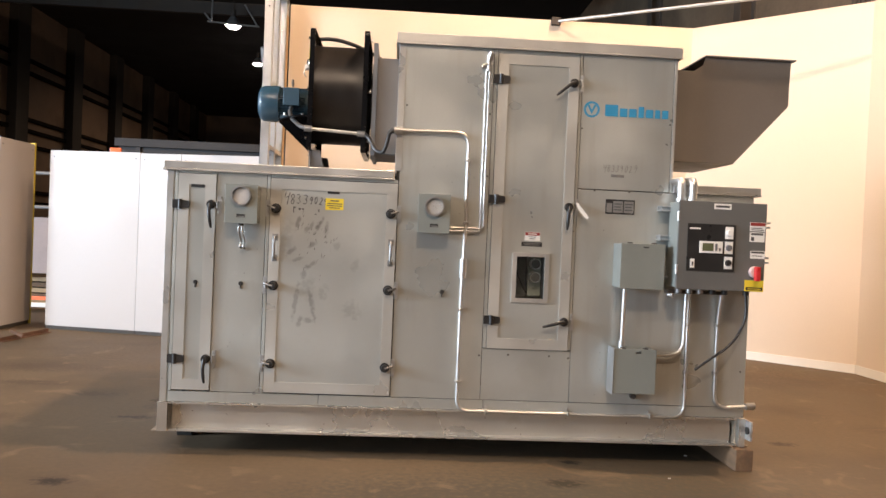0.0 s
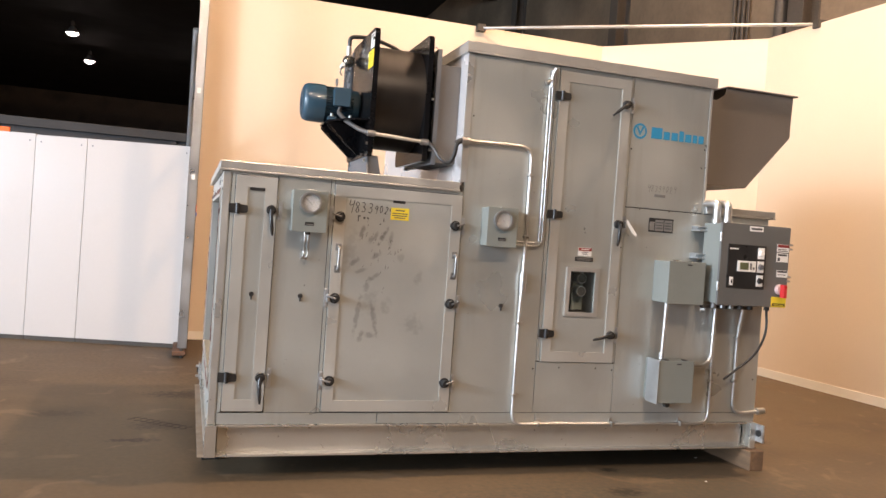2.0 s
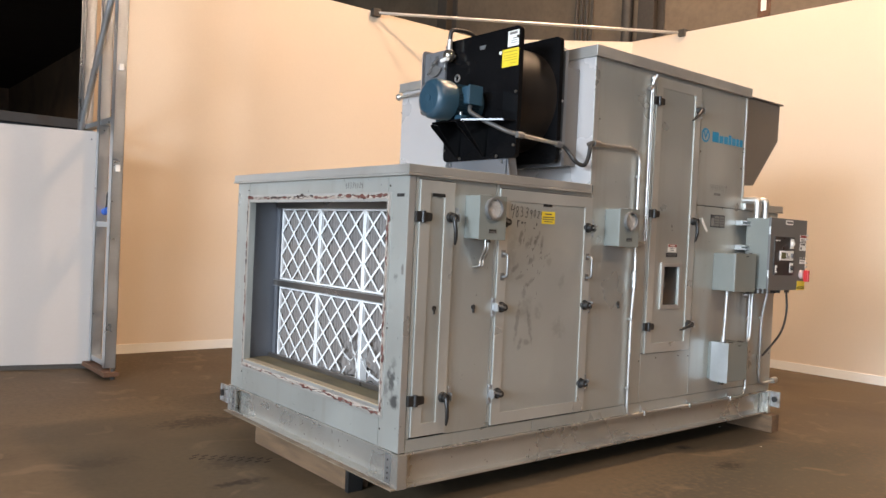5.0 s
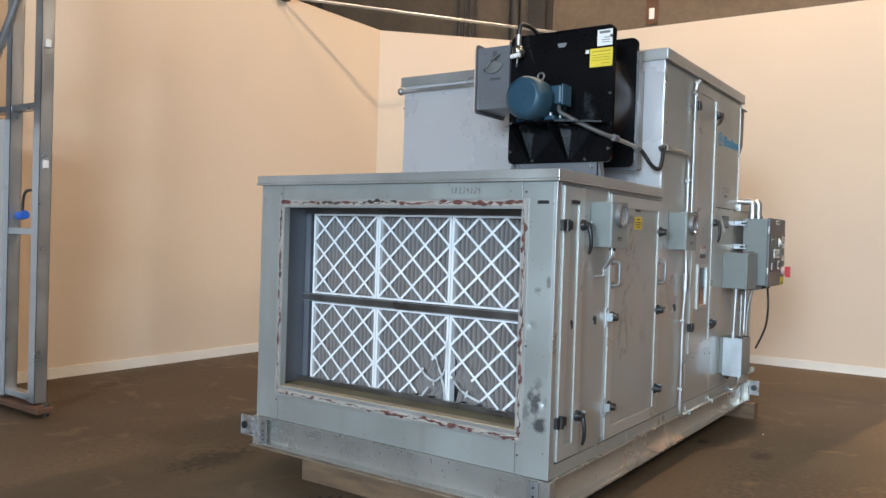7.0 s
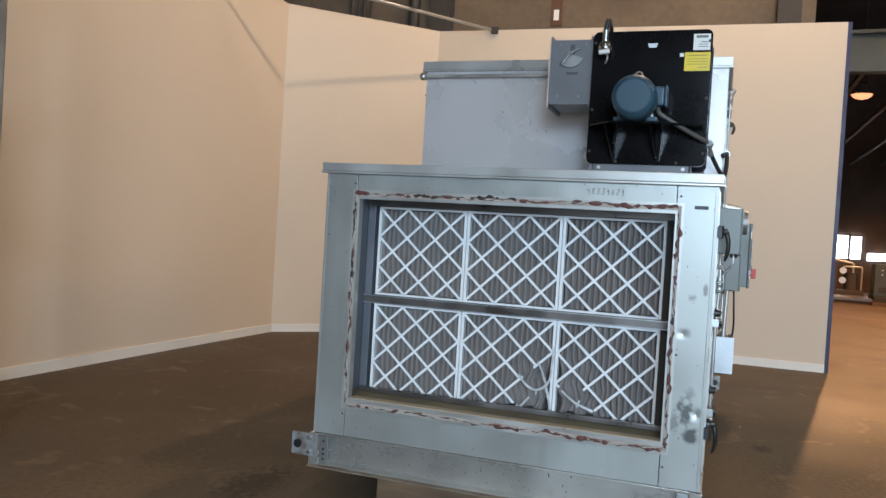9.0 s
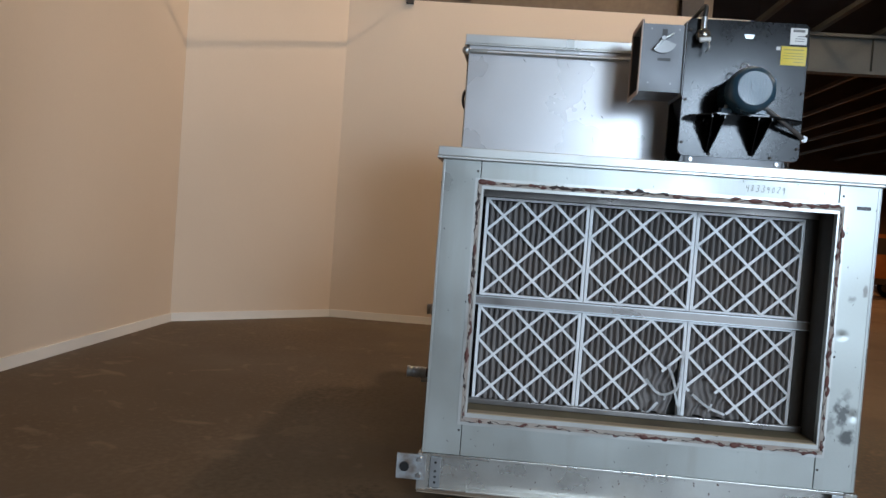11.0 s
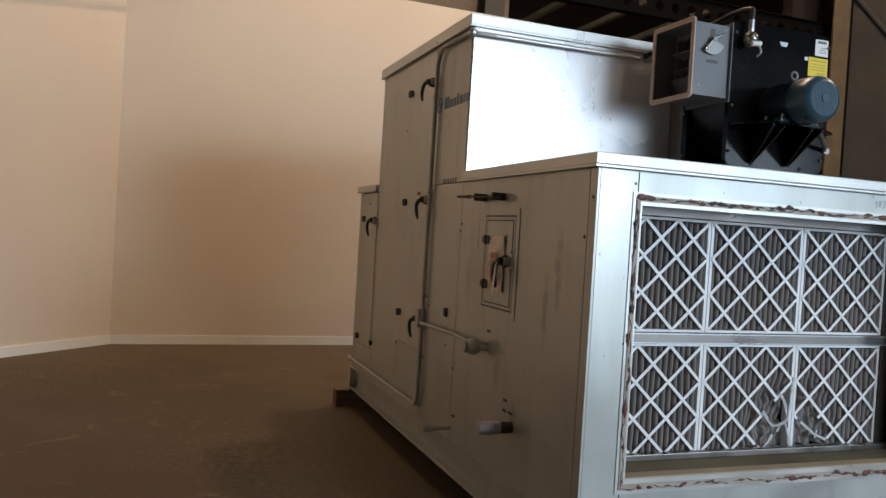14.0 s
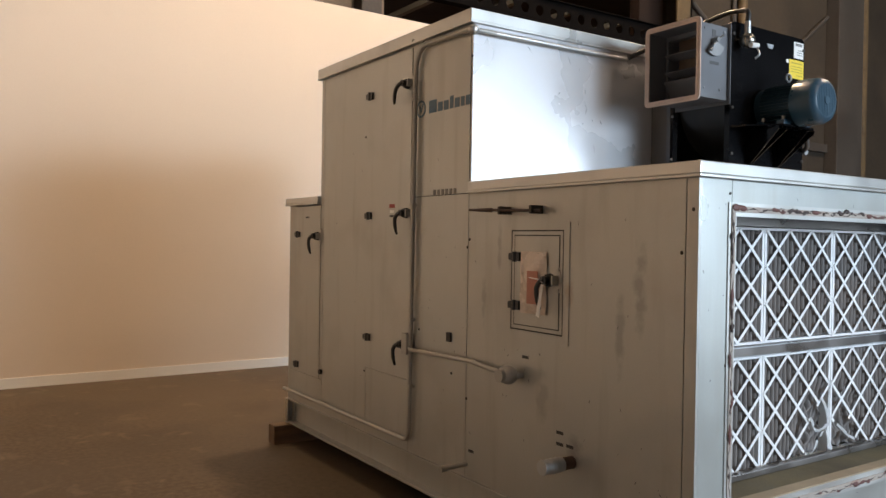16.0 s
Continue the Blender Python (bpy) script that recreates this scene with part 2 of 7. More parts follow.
M_WHIP = surface("dull_flexible_conduit", (0.10, 0.095, 0.09), 0.5, 0.3, 0.15, 20, 120, 0.05)
M_GALV = surface("galvanised_steel", (0.52, 0.54, 0.55), 0.38, 0.85, 0.08, 5.0, 60, 0.02)
M_CHROME = surface("zinc_plated_steel", (0.52, 0.52, 0.505), 0.38, 0.95, 0.06, 12.0, 80, 0.01)
M_CONDUIT = surface("steel_conduit", (0.56, 0.555, 0.535), 0.42, 0.9, 0.08, 6.0, 120, 0.01)
M_BLACK = surface("black_plastic", (0.018, 0.018, 0.018), 0.38, 0.0, 0.2, 8, 120, 0.02)
M_FAN = surface("black_enamel", (0.006, 0.006, 0.0065), 0.15, 0.0, 0.35, 3.0, 60, 0.003, dirt=(0.012, 0.011, 0.010), dirt_at=0.64, dirt_scale=2.2, spec=0.20, rough_var=0.03)
M_MOTOR = surface("blue_motor_enamel", (0.018, 0.057, 0.088), 0.36, 0.0, 0.12, 6, 90, 0.03, coat=0.1)
# motor enamel again, darker: the body's dimmer light is put into the colour
M_MOTORDARK = surface("shaded_blue_motor_body", (0.013, 0.036, 0.052), 0.5, 0.0, 0.2, 6, 90, 0.05, spec=0.3)
M_GREYBOX = surface("grey_green_enamel", (0.195, 0.212, 0.195), 0.38, 0.0, 0.06, 4, 120, 0.015)
M_PANELGREY = surface("dark_grey_enamel", (0.118, 0.118, 0.112), 0.42, 0.0, 0.06, 4, 120, 0.015)
M_HOOD = surface("hood_grey_paint", (0.15, 0.135, 0.12), 0.5, 0.1, 0.08, 2.5, 90, 0.02)
M_GREYPAINT = surface("mid_grey_paint", (0.148, 0.152, 0.160), 0.4, 0.1, 0.08, 3, 100, 0.02)
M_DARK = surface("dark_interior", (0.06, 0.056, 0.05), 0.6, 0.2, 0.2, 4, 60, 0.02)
M_GAP = surface("dark_gasket", (0.05, 0.048, 0.044), 0.8, 0.0, 0.2, 20, 100, 0.02)
M_WHITE = surface("white_card", (0.85, 0.85, 0.84), 0.42, 0.0, 0.05, 9, 120, 0.03)
M_MEDIA = surface("pleated_grey_media", (0.22, 0.198, 0.184), 0.9, 0.0, 0.16, 6, 220, 0.25, dirt=(0.20, 0.17, 0.15), dirt_at=0.6, dirt_scale=4)
M_LABELW = surface("white_label", (0.78, 0.77, 0.73), 0.5, 0.0, 0.04, 10, 100, 0.0)
M_DIAL = surface("greyed_gauge_dial", (0.24, 0.235, 0.225), 0.5, 0.0, 0.04, 10, 100, 0.0)
M_LABELY = surface("yellow_label", (0.78, 0.58, 0.04), 0.5, 0.0, 0.06, 10, 100, 0.0)
M_LABELB = surface("black_label", (0.02, 0.02, 0.02), 0.35, 0.0, 0.1, 10, 100, 0.0)
M_LABELR = surface("red_label", (0.26, 0.035, 0.03), 0.5, 0.0, 0.06, 10, 100, 0.0)
M_BARS = surface("print_ink", (0.07, 0.07, 0.07), 0.5, 0.0, 0.1, 10, 100, 0.0)
M_BARG = surface("grey_print", (0.17, 0.165, 0.155), 0.5, 0.0, 0.1, 10, 100, 0.0)
M_FAINT = surface("faint_marker", (0.26, 0.255, 0.24), 0.5, 0.0, 0.2, 20, 100, 0.0)
M_BLUEINK = surface("blue_logo_ink", (0.01, 0.22, 0.40), 0.45, 0.0, 0.05, 10, 100, 0.0)
M_MARKER = surface("marker_ink", (0.06, 0.055, 0.06), 0.6, 0.0, 0.3, 30, 100, 0.0)
M_RED = surface("red_plastic", (0.55, 0.03, 0.03), 0.3, 0.0, 0.05, 10, 100, 0.0)
M_ORANGE = surface("orange_plastic", (0.85, 0.16, 0.04), 0.4, 0.0, 0.05, 10, 100, 0.0)
M_BLUE = surface("blue_plastic", (0.02, 0.12, 0.5), 0.4, 0.0, 0.05, 10, 100, 0.0)
M_SEAL = surface("red_brown_sealant", (0.12, 0.040, 0.030), 0.55, 0.0, 0.3, 25, 120, 0.2)
M_BEAD = surface("dark_dried_sealant", (0.045, 0.026, 0.021), 0.6, 0.0, 0.3, 25, 120, 0.2)
M_GASKET = surface("pinkish_gasket_foam", (0.40, 0.345, 0.295), 0.75, 0.0, 0.18, 14, 120, 0.1, dirt=(0.35, 0.2, 0.15), dirt_at=0.6, dirt_scale=9)
M_TAN = surface("plain_tan", (0.46, 0.36, 0.24), 0.8, 0.0, 0.15, 8, 90, 0.1)
M_SILLDARK = surface("mottled_olive_lining", (0.19, 0.155, 0.085), 0.7, 0.0, 0.3, 5, 90, 0.1, dirt=(0.09, 0.075, 0.05), dirt_at=0.52, dirt_scale=3)
M_WOOD = surface("rough_timber", (0.16, 0.095, 0.052), 0.8, 0.0, 0.38, 3.5, 60, 0.2, stretch=(9, 1, 9), dirt=(0.07, 0.042, 0.026), dirt_at=0.52, dirt_scale=0.9)
M_PLY = surface("plywood", (0.42, 0.28, 0.15), 0.7, 0.0, 0.2, 3, 60, 0.08, stretch=(1, 6, 1))
M_WALL = surface("cream_painted_board", (0.665, 0.553, 0.426), 0.65, 0.0, 0.04, 0.5, 60, 0.02, rough_var=0.05)
M_WALLTRIM = surface("white_painted_trim", (0.78, 0.75, 0.68), 0.5, 0.0, 0.03, 3, 60, 0.02)
M_BARRIER = surface("white_barrier_panel", (0.45, 0.413, 0.384), 0.45, 0.0, 0.03, 0.8, 40, 0.015, dirt=(0.36, 0.33, 0.30), dirt_at=0.68, dirt_scale=1.5)
M_BROWNWALL = surface("brown_block_wall", (0.15, 0.11, 0.072), 0.85, 0.0, 0.28, 0.8, 12, 0.3, dirt=(0.07, 0.05, 0.035), dirt_at=0.56, dirt_scale=0.7)
# same block wall past the opening, its dimmer light put into the colour
M_BROWNDARK = surface("shaded_brown_block_wall", (0.042, 0.030, 0.018), 0.85, 0.0, 0.3, 0.9, 12, 0.3, dirt=(0.022, 0.016, 0.011), dirt_at=0.55, dirt_scale=0.8)
M_HALL = surface("dark_hall_wall", (0.115, 0.080, 0.056), 0.9, 0.0, 0.3, 0.5, 10, 0.2, dirt=(0.04, 0.03, 0.025), dirt_at=0.55, dirt_scale=0.6)
# darker version of the hall wall colour for the south side and lintel
M_SOUTH = surface("dark_panel_wall", (0.048, 0.037, 0.028), 0.9, 0.0, 0.35, 0.6, 10, 0.2, dirt=(0.02, 0.015, 0.012), dirt_at=0.55, dirt_scale=0.8)
M_CEIL = surface("dark_roof_deck", (0.015, 0.0135, 0.012), 0.9, 0.0, 0.3, 0.5, 10, 0.1)
M_STEEL = surface("grimy_structural_steel", (0.050, 0.042, 0.034), 0.75, 0.0, 0.3, 1.2, 30, 0.1, dirt=(0.045, 0.03, 0.02), dirt_at=0.58, dirt_scale=2)
M_OCHRE = surface("ochre_rusty_steel", (0.12, 0.078, 0.034), 0.75, 0.1, 0.3, 5, 60, 0.1, dirt=(0.07, 0.04, 0.02), dirt_at=0.58, dirt_scale=4)
M_PALESTEEL = surface("pale_painted_joist", (0.12, 0.124, 0.11), 0.7, 0.1, 0.2, 1.5, 30, 0.05)
M_RUST = surface("rusty_steel", (0.14, 0.07, 0.04), 0.75, 0.3, 0.35, 6, 60, 0.2)
M_YELLOW = surface("yellow_paint", (0.62, 0.48, 0.05), 0.5, 0.0, 0.12, 5, 60, 0.05)
M_GREYSTEEL = surface("grey_steel_plate", (0.20, 0.20, 0.195), 0.55, 0.2, 0.15, 2, 40, 0.05)
M_GLASS = glass("clear_glass")
M_LENS = glass("gauge_lens", (0.97, 0.97, 0.97), 0.02)
M_GLOW = glowing("lamp_glow", (1.0, 0.93, 0.85), 40.0)
M_GLOWORANGE = glowing("sodium_glow", (1.0, 0.40, 0.18), 2.6)
M_GLOWDAY = glowing("daylight_opening", (0.85, 0.93, 1.0), 14.0)


def floor_material():
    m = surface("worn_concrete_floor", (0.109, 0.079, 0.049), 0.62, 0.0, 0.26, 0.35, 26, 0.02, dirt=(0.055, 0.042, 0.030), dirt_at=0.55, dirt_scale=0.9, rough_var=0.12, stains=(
        # first and second entries: broad greyer patch before the unit, darker one in the booth
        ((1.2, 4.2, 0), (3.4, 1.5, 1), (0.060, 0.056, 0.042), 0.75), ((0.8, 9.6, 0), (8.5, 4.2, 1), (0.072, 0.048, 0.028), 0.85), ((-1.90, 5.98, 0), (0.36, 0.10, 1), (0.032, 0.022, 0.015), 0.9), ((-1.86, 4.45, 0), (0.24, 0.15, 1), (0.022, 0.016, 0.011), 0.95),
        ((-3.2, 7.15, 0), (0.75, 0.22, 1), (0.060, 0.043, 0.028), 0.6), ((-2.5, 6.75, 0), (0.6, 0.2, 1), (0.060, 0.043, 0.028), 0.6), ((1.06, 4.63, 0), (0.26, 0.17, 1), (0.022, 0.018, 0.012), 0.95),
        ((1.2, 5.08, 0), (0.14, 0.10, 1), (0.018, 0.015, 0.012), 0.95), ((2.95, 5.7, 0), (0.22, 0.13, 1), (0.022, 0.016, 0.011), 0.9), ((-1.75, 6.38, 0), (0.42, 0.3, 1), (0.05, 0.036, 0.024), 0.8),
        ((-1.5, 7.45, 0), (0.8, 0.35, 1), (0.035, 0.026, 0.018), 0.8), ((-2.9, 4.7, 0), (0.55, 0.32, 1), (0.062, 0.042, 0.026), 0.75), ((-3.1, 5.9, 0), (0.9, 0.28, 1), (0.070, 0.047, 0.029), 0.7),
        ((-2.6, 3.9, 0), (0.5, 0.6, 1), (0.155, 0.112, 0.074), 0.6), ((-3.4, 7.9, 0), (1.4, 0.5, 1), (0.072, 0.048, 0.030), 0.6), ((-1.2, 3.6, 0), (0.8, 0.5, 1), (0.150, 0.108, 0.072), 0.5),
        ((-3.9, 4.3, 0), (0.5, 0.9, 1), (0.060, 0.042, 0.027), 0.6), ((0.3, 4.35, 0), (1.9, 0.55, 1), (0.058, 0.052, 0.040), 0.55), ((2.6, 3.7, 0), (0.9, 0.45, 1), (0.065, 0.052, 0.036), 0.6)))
    nt = m.node_tree
    b = nt.nodes["Principled BSDF"]
    b.inputs["Specular IOR Level"].default_value = 0.25
    src_link = b.inputs["Base Color"].links[0].from_socket
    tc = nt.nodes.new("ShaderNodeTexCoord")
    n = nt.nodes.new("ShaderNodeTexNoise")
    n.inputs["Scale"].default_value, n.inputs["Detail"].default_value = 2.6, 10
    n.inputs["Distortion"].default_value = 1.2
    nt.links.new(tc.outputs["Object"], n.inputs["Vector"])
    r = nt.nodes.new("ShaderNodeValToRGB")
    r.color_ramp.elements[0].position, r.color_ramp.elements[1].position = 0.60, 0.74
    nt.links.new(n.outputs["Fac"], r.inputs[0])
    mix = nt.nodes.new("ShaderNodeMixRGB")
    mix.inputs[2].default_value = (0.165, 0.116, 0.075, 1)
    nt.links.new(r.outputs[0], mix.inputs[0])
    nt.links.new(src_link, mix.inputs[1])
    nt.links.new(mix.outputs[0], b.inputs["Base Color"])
    return m


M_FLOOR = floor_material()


# ---- mesh helpers ----
ORIGIN = {}


def thing(name, at, label, category, group="", kind=""):
    ob = new(name)
    ob.empty_display_size = 0.1
    ob.location = at
    ORIGIN[ob.name] = Vector(at)
    return tagged(ob, label, category, group, kind)


def to_mesh(name, bm, material):
    bmesh.ops.recalc_face_normals(bm, faces=bm.faces[:])
    me = bpy.data.meshes.new(name)
    bm.to_mesh(me)
    bm.free()
    me.materials.append(material)
    return me


def part(name, bm, material, parent=None, label=""):
    """Links a bmesh in world coordinates as one mesh object under parent."""
    at = ORIGIN[parent.name] if parent else Vector((0, 0, 0))
    bmesh.ops.translate(bm, verts=bm.verts[:], vec=-at)
    ob = new(name, to_mesh(name, bm, material))
    if parent:
        ob.parent = parent
    ORIGIN[ob.name] = at
    return tagged(ob, label)


def struct(name, bm, material, label, category):
    return tagged(part(name, bm, material), label, category, kind="structure")


def box(bm, x0, x1, y0, y1, z0, z1, bev=0.0):
    x0, x1, y0, y1, z0, z1 = min(x0, x1), max(x0, x1), min(y0, y1), max(y0, y1), min(z0, z1), max(z0, z1)
    vs = bmesh.ops.create_cube(bm, size=1.0)["verts"]
    for v in vs:
        v.co = Vector(((x0 + x1) / 2 + v.co.x * (x1 - x0), (y0 + y1) / 2 + v.co.y * (y1 - y0), (z0 + z1) / 2 + v.co.z * (z1 - z0)))
    if bev:
        es = list({e for v in vs for e in v.link_edges})
        bmesh.ops.bevel(bm, geom=es, offset=min(bev, 0.45 * min(x1 - x0, y1 - y0, z1 - z0)), segments=2, affect="EDGES", profile=0.6)
    return bm


def cyl(bm, p, q, r, seg=20, r2=None):
    p, q = Vector(p), Vector(q)
    d = q - p
    m = Matrix.Translation((p + q) / 2) @ d.to_track_quat("Z", "Y").to_matrix().to_4x4()
    res = bmesh.ops.create_cone(bm, cap_ends=True, segments=seg, radius1=r, radius2=r if r2 is None else r2, depth=d.length, matrix=m)
    for f in {f for v in res["verts"] for f in v.link_faces}:
        f.smooth = len(f.verts) == 4
        if len(f.verts) != 4 or seg == 4:
            for e in f.edges:
                e.smooth = False
    return bm


def ball(bm, c, r, sx=1, sy=1, sz=1, u=14, v=10):
    res = bmesh.ops.create_uvsphere(bm, u_segments=u, v_segments=v, radius=r, matrix=Matrix.Translation(c) @ Matrix.Diagonal((sx, sy, sz, 1)))
    for f in {f for w in res["verts"] for f in w.link_faces}:
        f.smooth = True
    return bm


def fillet(pts, r, n=6):
    pts = [Vector(p) for p in pts]
    out = [pts[0]]
    for a, b, c in zip(pts, pts[1:], pts[2:]):
        d1, d2 = (a - b), (c - b)
        k = min(r, d1.length * 0.49, d2.length * 0.49)
        s, e = b + d1.normalized() * k, b + d2.normalized() * k
        for i in range(n + 1):
            t = i / n
            out.append(s * (1 - t) ** 2 + b * 2 * t * (1 - t) + e * t ** 2)
    out.append(pts[-1])
    return out


def tube(bm, pts, r, seg=10, radii=None):
    pts = [Vector(p) for p in pts]
    rings, up = [], None
    for i, p in enumerate(pts):
        d = (pts[min(i + 1, len(pts) - 1)] - pts[max(i - 1, 0)]).normalized()
        if up is None:
            up = d.orthogonal().normalized()
        up = (up - d * up.dot(d)).normalized()
        side = d.cross(up)
        rr = radii[i] if radii else r
        rings.append([bm.verts.new(p + (up * math.cos(2 * math.pi * k / seg) + side * math.sin(2 * math.pi * k / seg)) * rr) for k in range(seg)])
    for a, b in zip(rings, rings[1:]):
        for k in range(seg):
            f = bm.faces.new((a[k], a[(k + 1) % seg], b[(k + 1) % seg], b[k]))
            f.smooth = True
    for cap in (bm.faces.new(rings[0][::-1]), bm.faces.new(rings[-1])):
        for e in cap.edges:
            e.smooth = False
    return bm


def prism(bm, poly, put, a, b):
    """Extrudes the outline poly [(u, v)] from w=a to w=b; put(u, v, w) gives the place."""
    lo = [bm.verts.new(put(u, v, a)) for u, v in poly]
    hi = [bm.verts.new(put(u, v, b)) for u, v in poly]
    bm.faces.new(lo)
    bm.faces.new(hi[::-1])
    n = len(poly)
    for i in range(n):
        bm.faces.new((lo[i], lo[(i + 1) % n], hi[(i + 1) % n], hi[i]))
    return bm


def B():
    return bmesh.new()


# outward faces of the unit: u runs along the face, v up, w outward
FRONT_Y, BACK_Y, LEFT_X = 5.045, 7.125, -1.455


def on_front(u, v, w):
    return Vector((u, FRONT_Y - w, v))


def on_back(u, v, w):
    return Vector((u, BACK_Y + w, v))


def on_left(u, v, w):
    return Vector((LEFT_X - w, u, v))


def fbox(bm, put, u0, u1, v0, v1, w0, w1, bev=0.0):
    a, b = put(u0, v0, w0), put(u1, v1, w1)
    return box(bm, a.x, b.x, a.y, b.y, a.z, b.z, bev)


def fcyl(bm, put, u, v, w0, w1, r, seg=20, r2=None):
    return cyl(bm, put(u, v, w0), put(u, v, w1), r, seg, r2)


def ring(bm, put, o, i, w0, w1):
    """One closed frame between the outer and inner rectangles (u0, u1, v0, v1)."""
    def corners(q, w):
        return [bm.verts.new(put(u, v, w)) for u, v in ((q[0], q[2]), (q[1], q[2]), (q[1], q[3]), (q[0], q[3]))]
    oa, ia, ob_, ib = corners(o, w0), corners(i, w0), corners(o, w1), corners(i, w1)
    for k in range(4):
        n = (k + 1) % 4
        for quad in ((oa[k], oa[n], ia[n], ia[k]), (ob_[k], ob_[n], ib[n], ib[k]), (oa[k], oa[n], ob_[n], ob_[k]), (ia[k], ia[n], ib[n], ib[k])):
            bm.faces.new(quad)
    return bm


STROKES = {"4": (((0.05, 1.0), (0.0, 0.62), (0.10, 0.52), (0.42, 0.62)), ((0.46, 1.0), (0.42, 0.5), (0.40, -0.15))),
           "8": (((0.42, 0.88), (0.22, 1.0), (0.04, 0.82), (0.16, 0.58), (0.40, 0.36), (0.36, 0.06), (0.14, 0.0), (0.04, 0.22), (0.24, 0.52), (0.42, 0.74), (0.42, 0.88)),),
           "3": (((0.02, 0.92), (0.24, 1.0), (0.40, 0.84), (0.30, 0.60), (0.14, 0.54), (0.36, 0.46), (0.42, 0.20), (0.22, 0.0), (0.0, 0.10)),),
           "9": (((0.40, 0.78), (0.24, 1.0), (0.04, 0.84), (0.10, 0.58), (0.30, 0.56), (0.42, 0.82), (0.40, 0.40), (0.36, -0.05)),),
           "0": (((0.22, 1.0), (0.04, 0.74), (0.04, 0.26), (0.20, 0.0), (0.38, 0.26), (0.38, 0.74), (0.22, 1.0)),),
           "2": (((0.04, 0.80), (0.20, 1.0), (0.40, 0.82), (0.28, 0.48), (0.02, 0.04), (0.18, 0.08), (0.44, 0.02)),)}


def scrawl(words, put, u, v, height, pitch, w, parent, material, seed, flip=False, pen=0.0022, shrink=0.0, label="handwritten digit"):
    """Digits drawn with a pen: each a flat ribbon along its strokes."""
    r = random.Random(seed)
    s = -1 if flip else 1
    at = 0.0
    for k, ch in enumerate(words):
        size = height * (1 - shrink * k) * r.uniform(0.9, 1.1)
        lean, dv = r.uniform(0.0, 0.22), r.uniform(-0.06, 0.06) * height
        bm = bmesh.new()
        for stroke in STROKES[ch]:
            pts = [Vector((u + s * (at + size * (0.85 * a + lean * b)), v + dv + size * b)) for a, b in stroke]
            soft = [pts[0]]
            for a, b, c in zip(pts, pts[1:], pts[2:]):
                soft += [a * 0.25 + b * 0.75, b * 0.9 + (a + c) * 0.05, b * 0.75 + c * 0.25]
            soft.append(pts[-1])
            for a, b in zip(soft, soft[1:]):
                d = b - a
                n = Vector((-d.y, d.x)).normalized() * pen * r.uniform(0.38, 0.6)
                e = d.normalized() * pen * 0.25
                prism(bm, [tuple(a - n - e), tuple(a + n - e), tuple(b + n + e), tuple(b - n + e)], put, w, w + 0.0005)
        part("marker_digit", bm, material, parent, label)
        at += pitch * (1 - shrink * k) * r.uniform(0.92, 1.08)


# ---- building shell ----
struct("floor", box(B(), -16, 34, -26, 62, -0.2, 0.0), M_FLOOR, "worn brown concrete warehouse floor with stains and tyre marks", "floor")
struct("ceiling", box(B(), -16, 34, -26, 62, 10.0, 10.3), M_CEIL, "dark warehouse roof deck", "ceiling")
bm = B()
box(bm, -15.4, -15.0, -14.4, -8.6, 0, 10.0)
box(bm, -15.4, -15.0, -3.4, -2.5, 0, 10.0)
box(bm, -15.4, -15.0, 5.1, 62, 0, 10.0)
box(bm, -15.4, -15.0, -8.6, -3.4, 5.0, 10.0)
box(bm, -15.4, -15.0, -2.5, 5.1, 5.9, 10.0)
struct("wall_west", bm, M_HALL, "dark warehouse side wall with two open dock doors", "wall")
struct("wall_north", box(B(), -15, 34, 61.6, 62, 0, 10.0), M_HALL, "dark far end wall of the warehouse", "wall")
struct("wall_south", box(B(), -15, 6.55, -14.4, -14.0, 0, 10.0), M_SOUTH, "brown grimy warehouse wall behind the working area", "wall")
struct("wall_east_far", box(B(), 33.6, 34, -25.6, 61.6, 0, 10.0), M_HALL, "dark far wall of the neighbouring bay", "wall")
WALL_E = 6.55
struct("wall_east", box(B(), WALL_E, WALL_E + 0.3, 4.0, 61.6, 0, 10.0), M_BROWNWALL, "brown block wall rising behind the white booth", "wall")

# tyre tread print and small chips on the floor
bm = B()
for k in range(9):
    a = Vector((-1.97 + 0.046 * k, 6.56 - 0.038 * k, 0.0))
    for off in (0.0, 0.055):
        c = a + Vector((0.035 * off * 20, 0.045 * off * 20, 0))
        prism(bm, [(c.x, c.y), (c.x + 0.05, c.y + 0.012), (c.x + 0.055, c.y + 0.028), (c.x + 0.005, c.y + 0.016)], lambda u, v, w: Vector((u, v, w)), 0.0002, 0.0010)
tagged(part("tyre_marks", bm, surface("tyre_rubber_dust", (0.026, 0.019, 0.013), 0.8)), "dark tyre tread print on the floor", "marks", kind="stuff")
bm = B()
chips = random.Random(12)
for x, y in ((1.75, 4.77), (2.05, 5.3), (-2.6, 5.2), (-3.4, 5.9)):
    r = chips.uniform(0.005, 0.010)
    box(bm, x, x + 2.2 * r, y, y + r, 0.0002, 0.6 * r, 0.001)
tagged(part("floor_chips", bm, M_LABELW), "small pale chips scattered on the floor", "debris", kind="stuff")

# pilasters and girts of the west wall
for i in range(8):
    y = 30.8 + 5.2 * i - 10.4
    struct("wall_column", box(B(), -15.0, -14.62, y, y + 1.0, 0, 10.0, 0.02), M_CEIL, "dark steel column of the warehouse wall", "column")
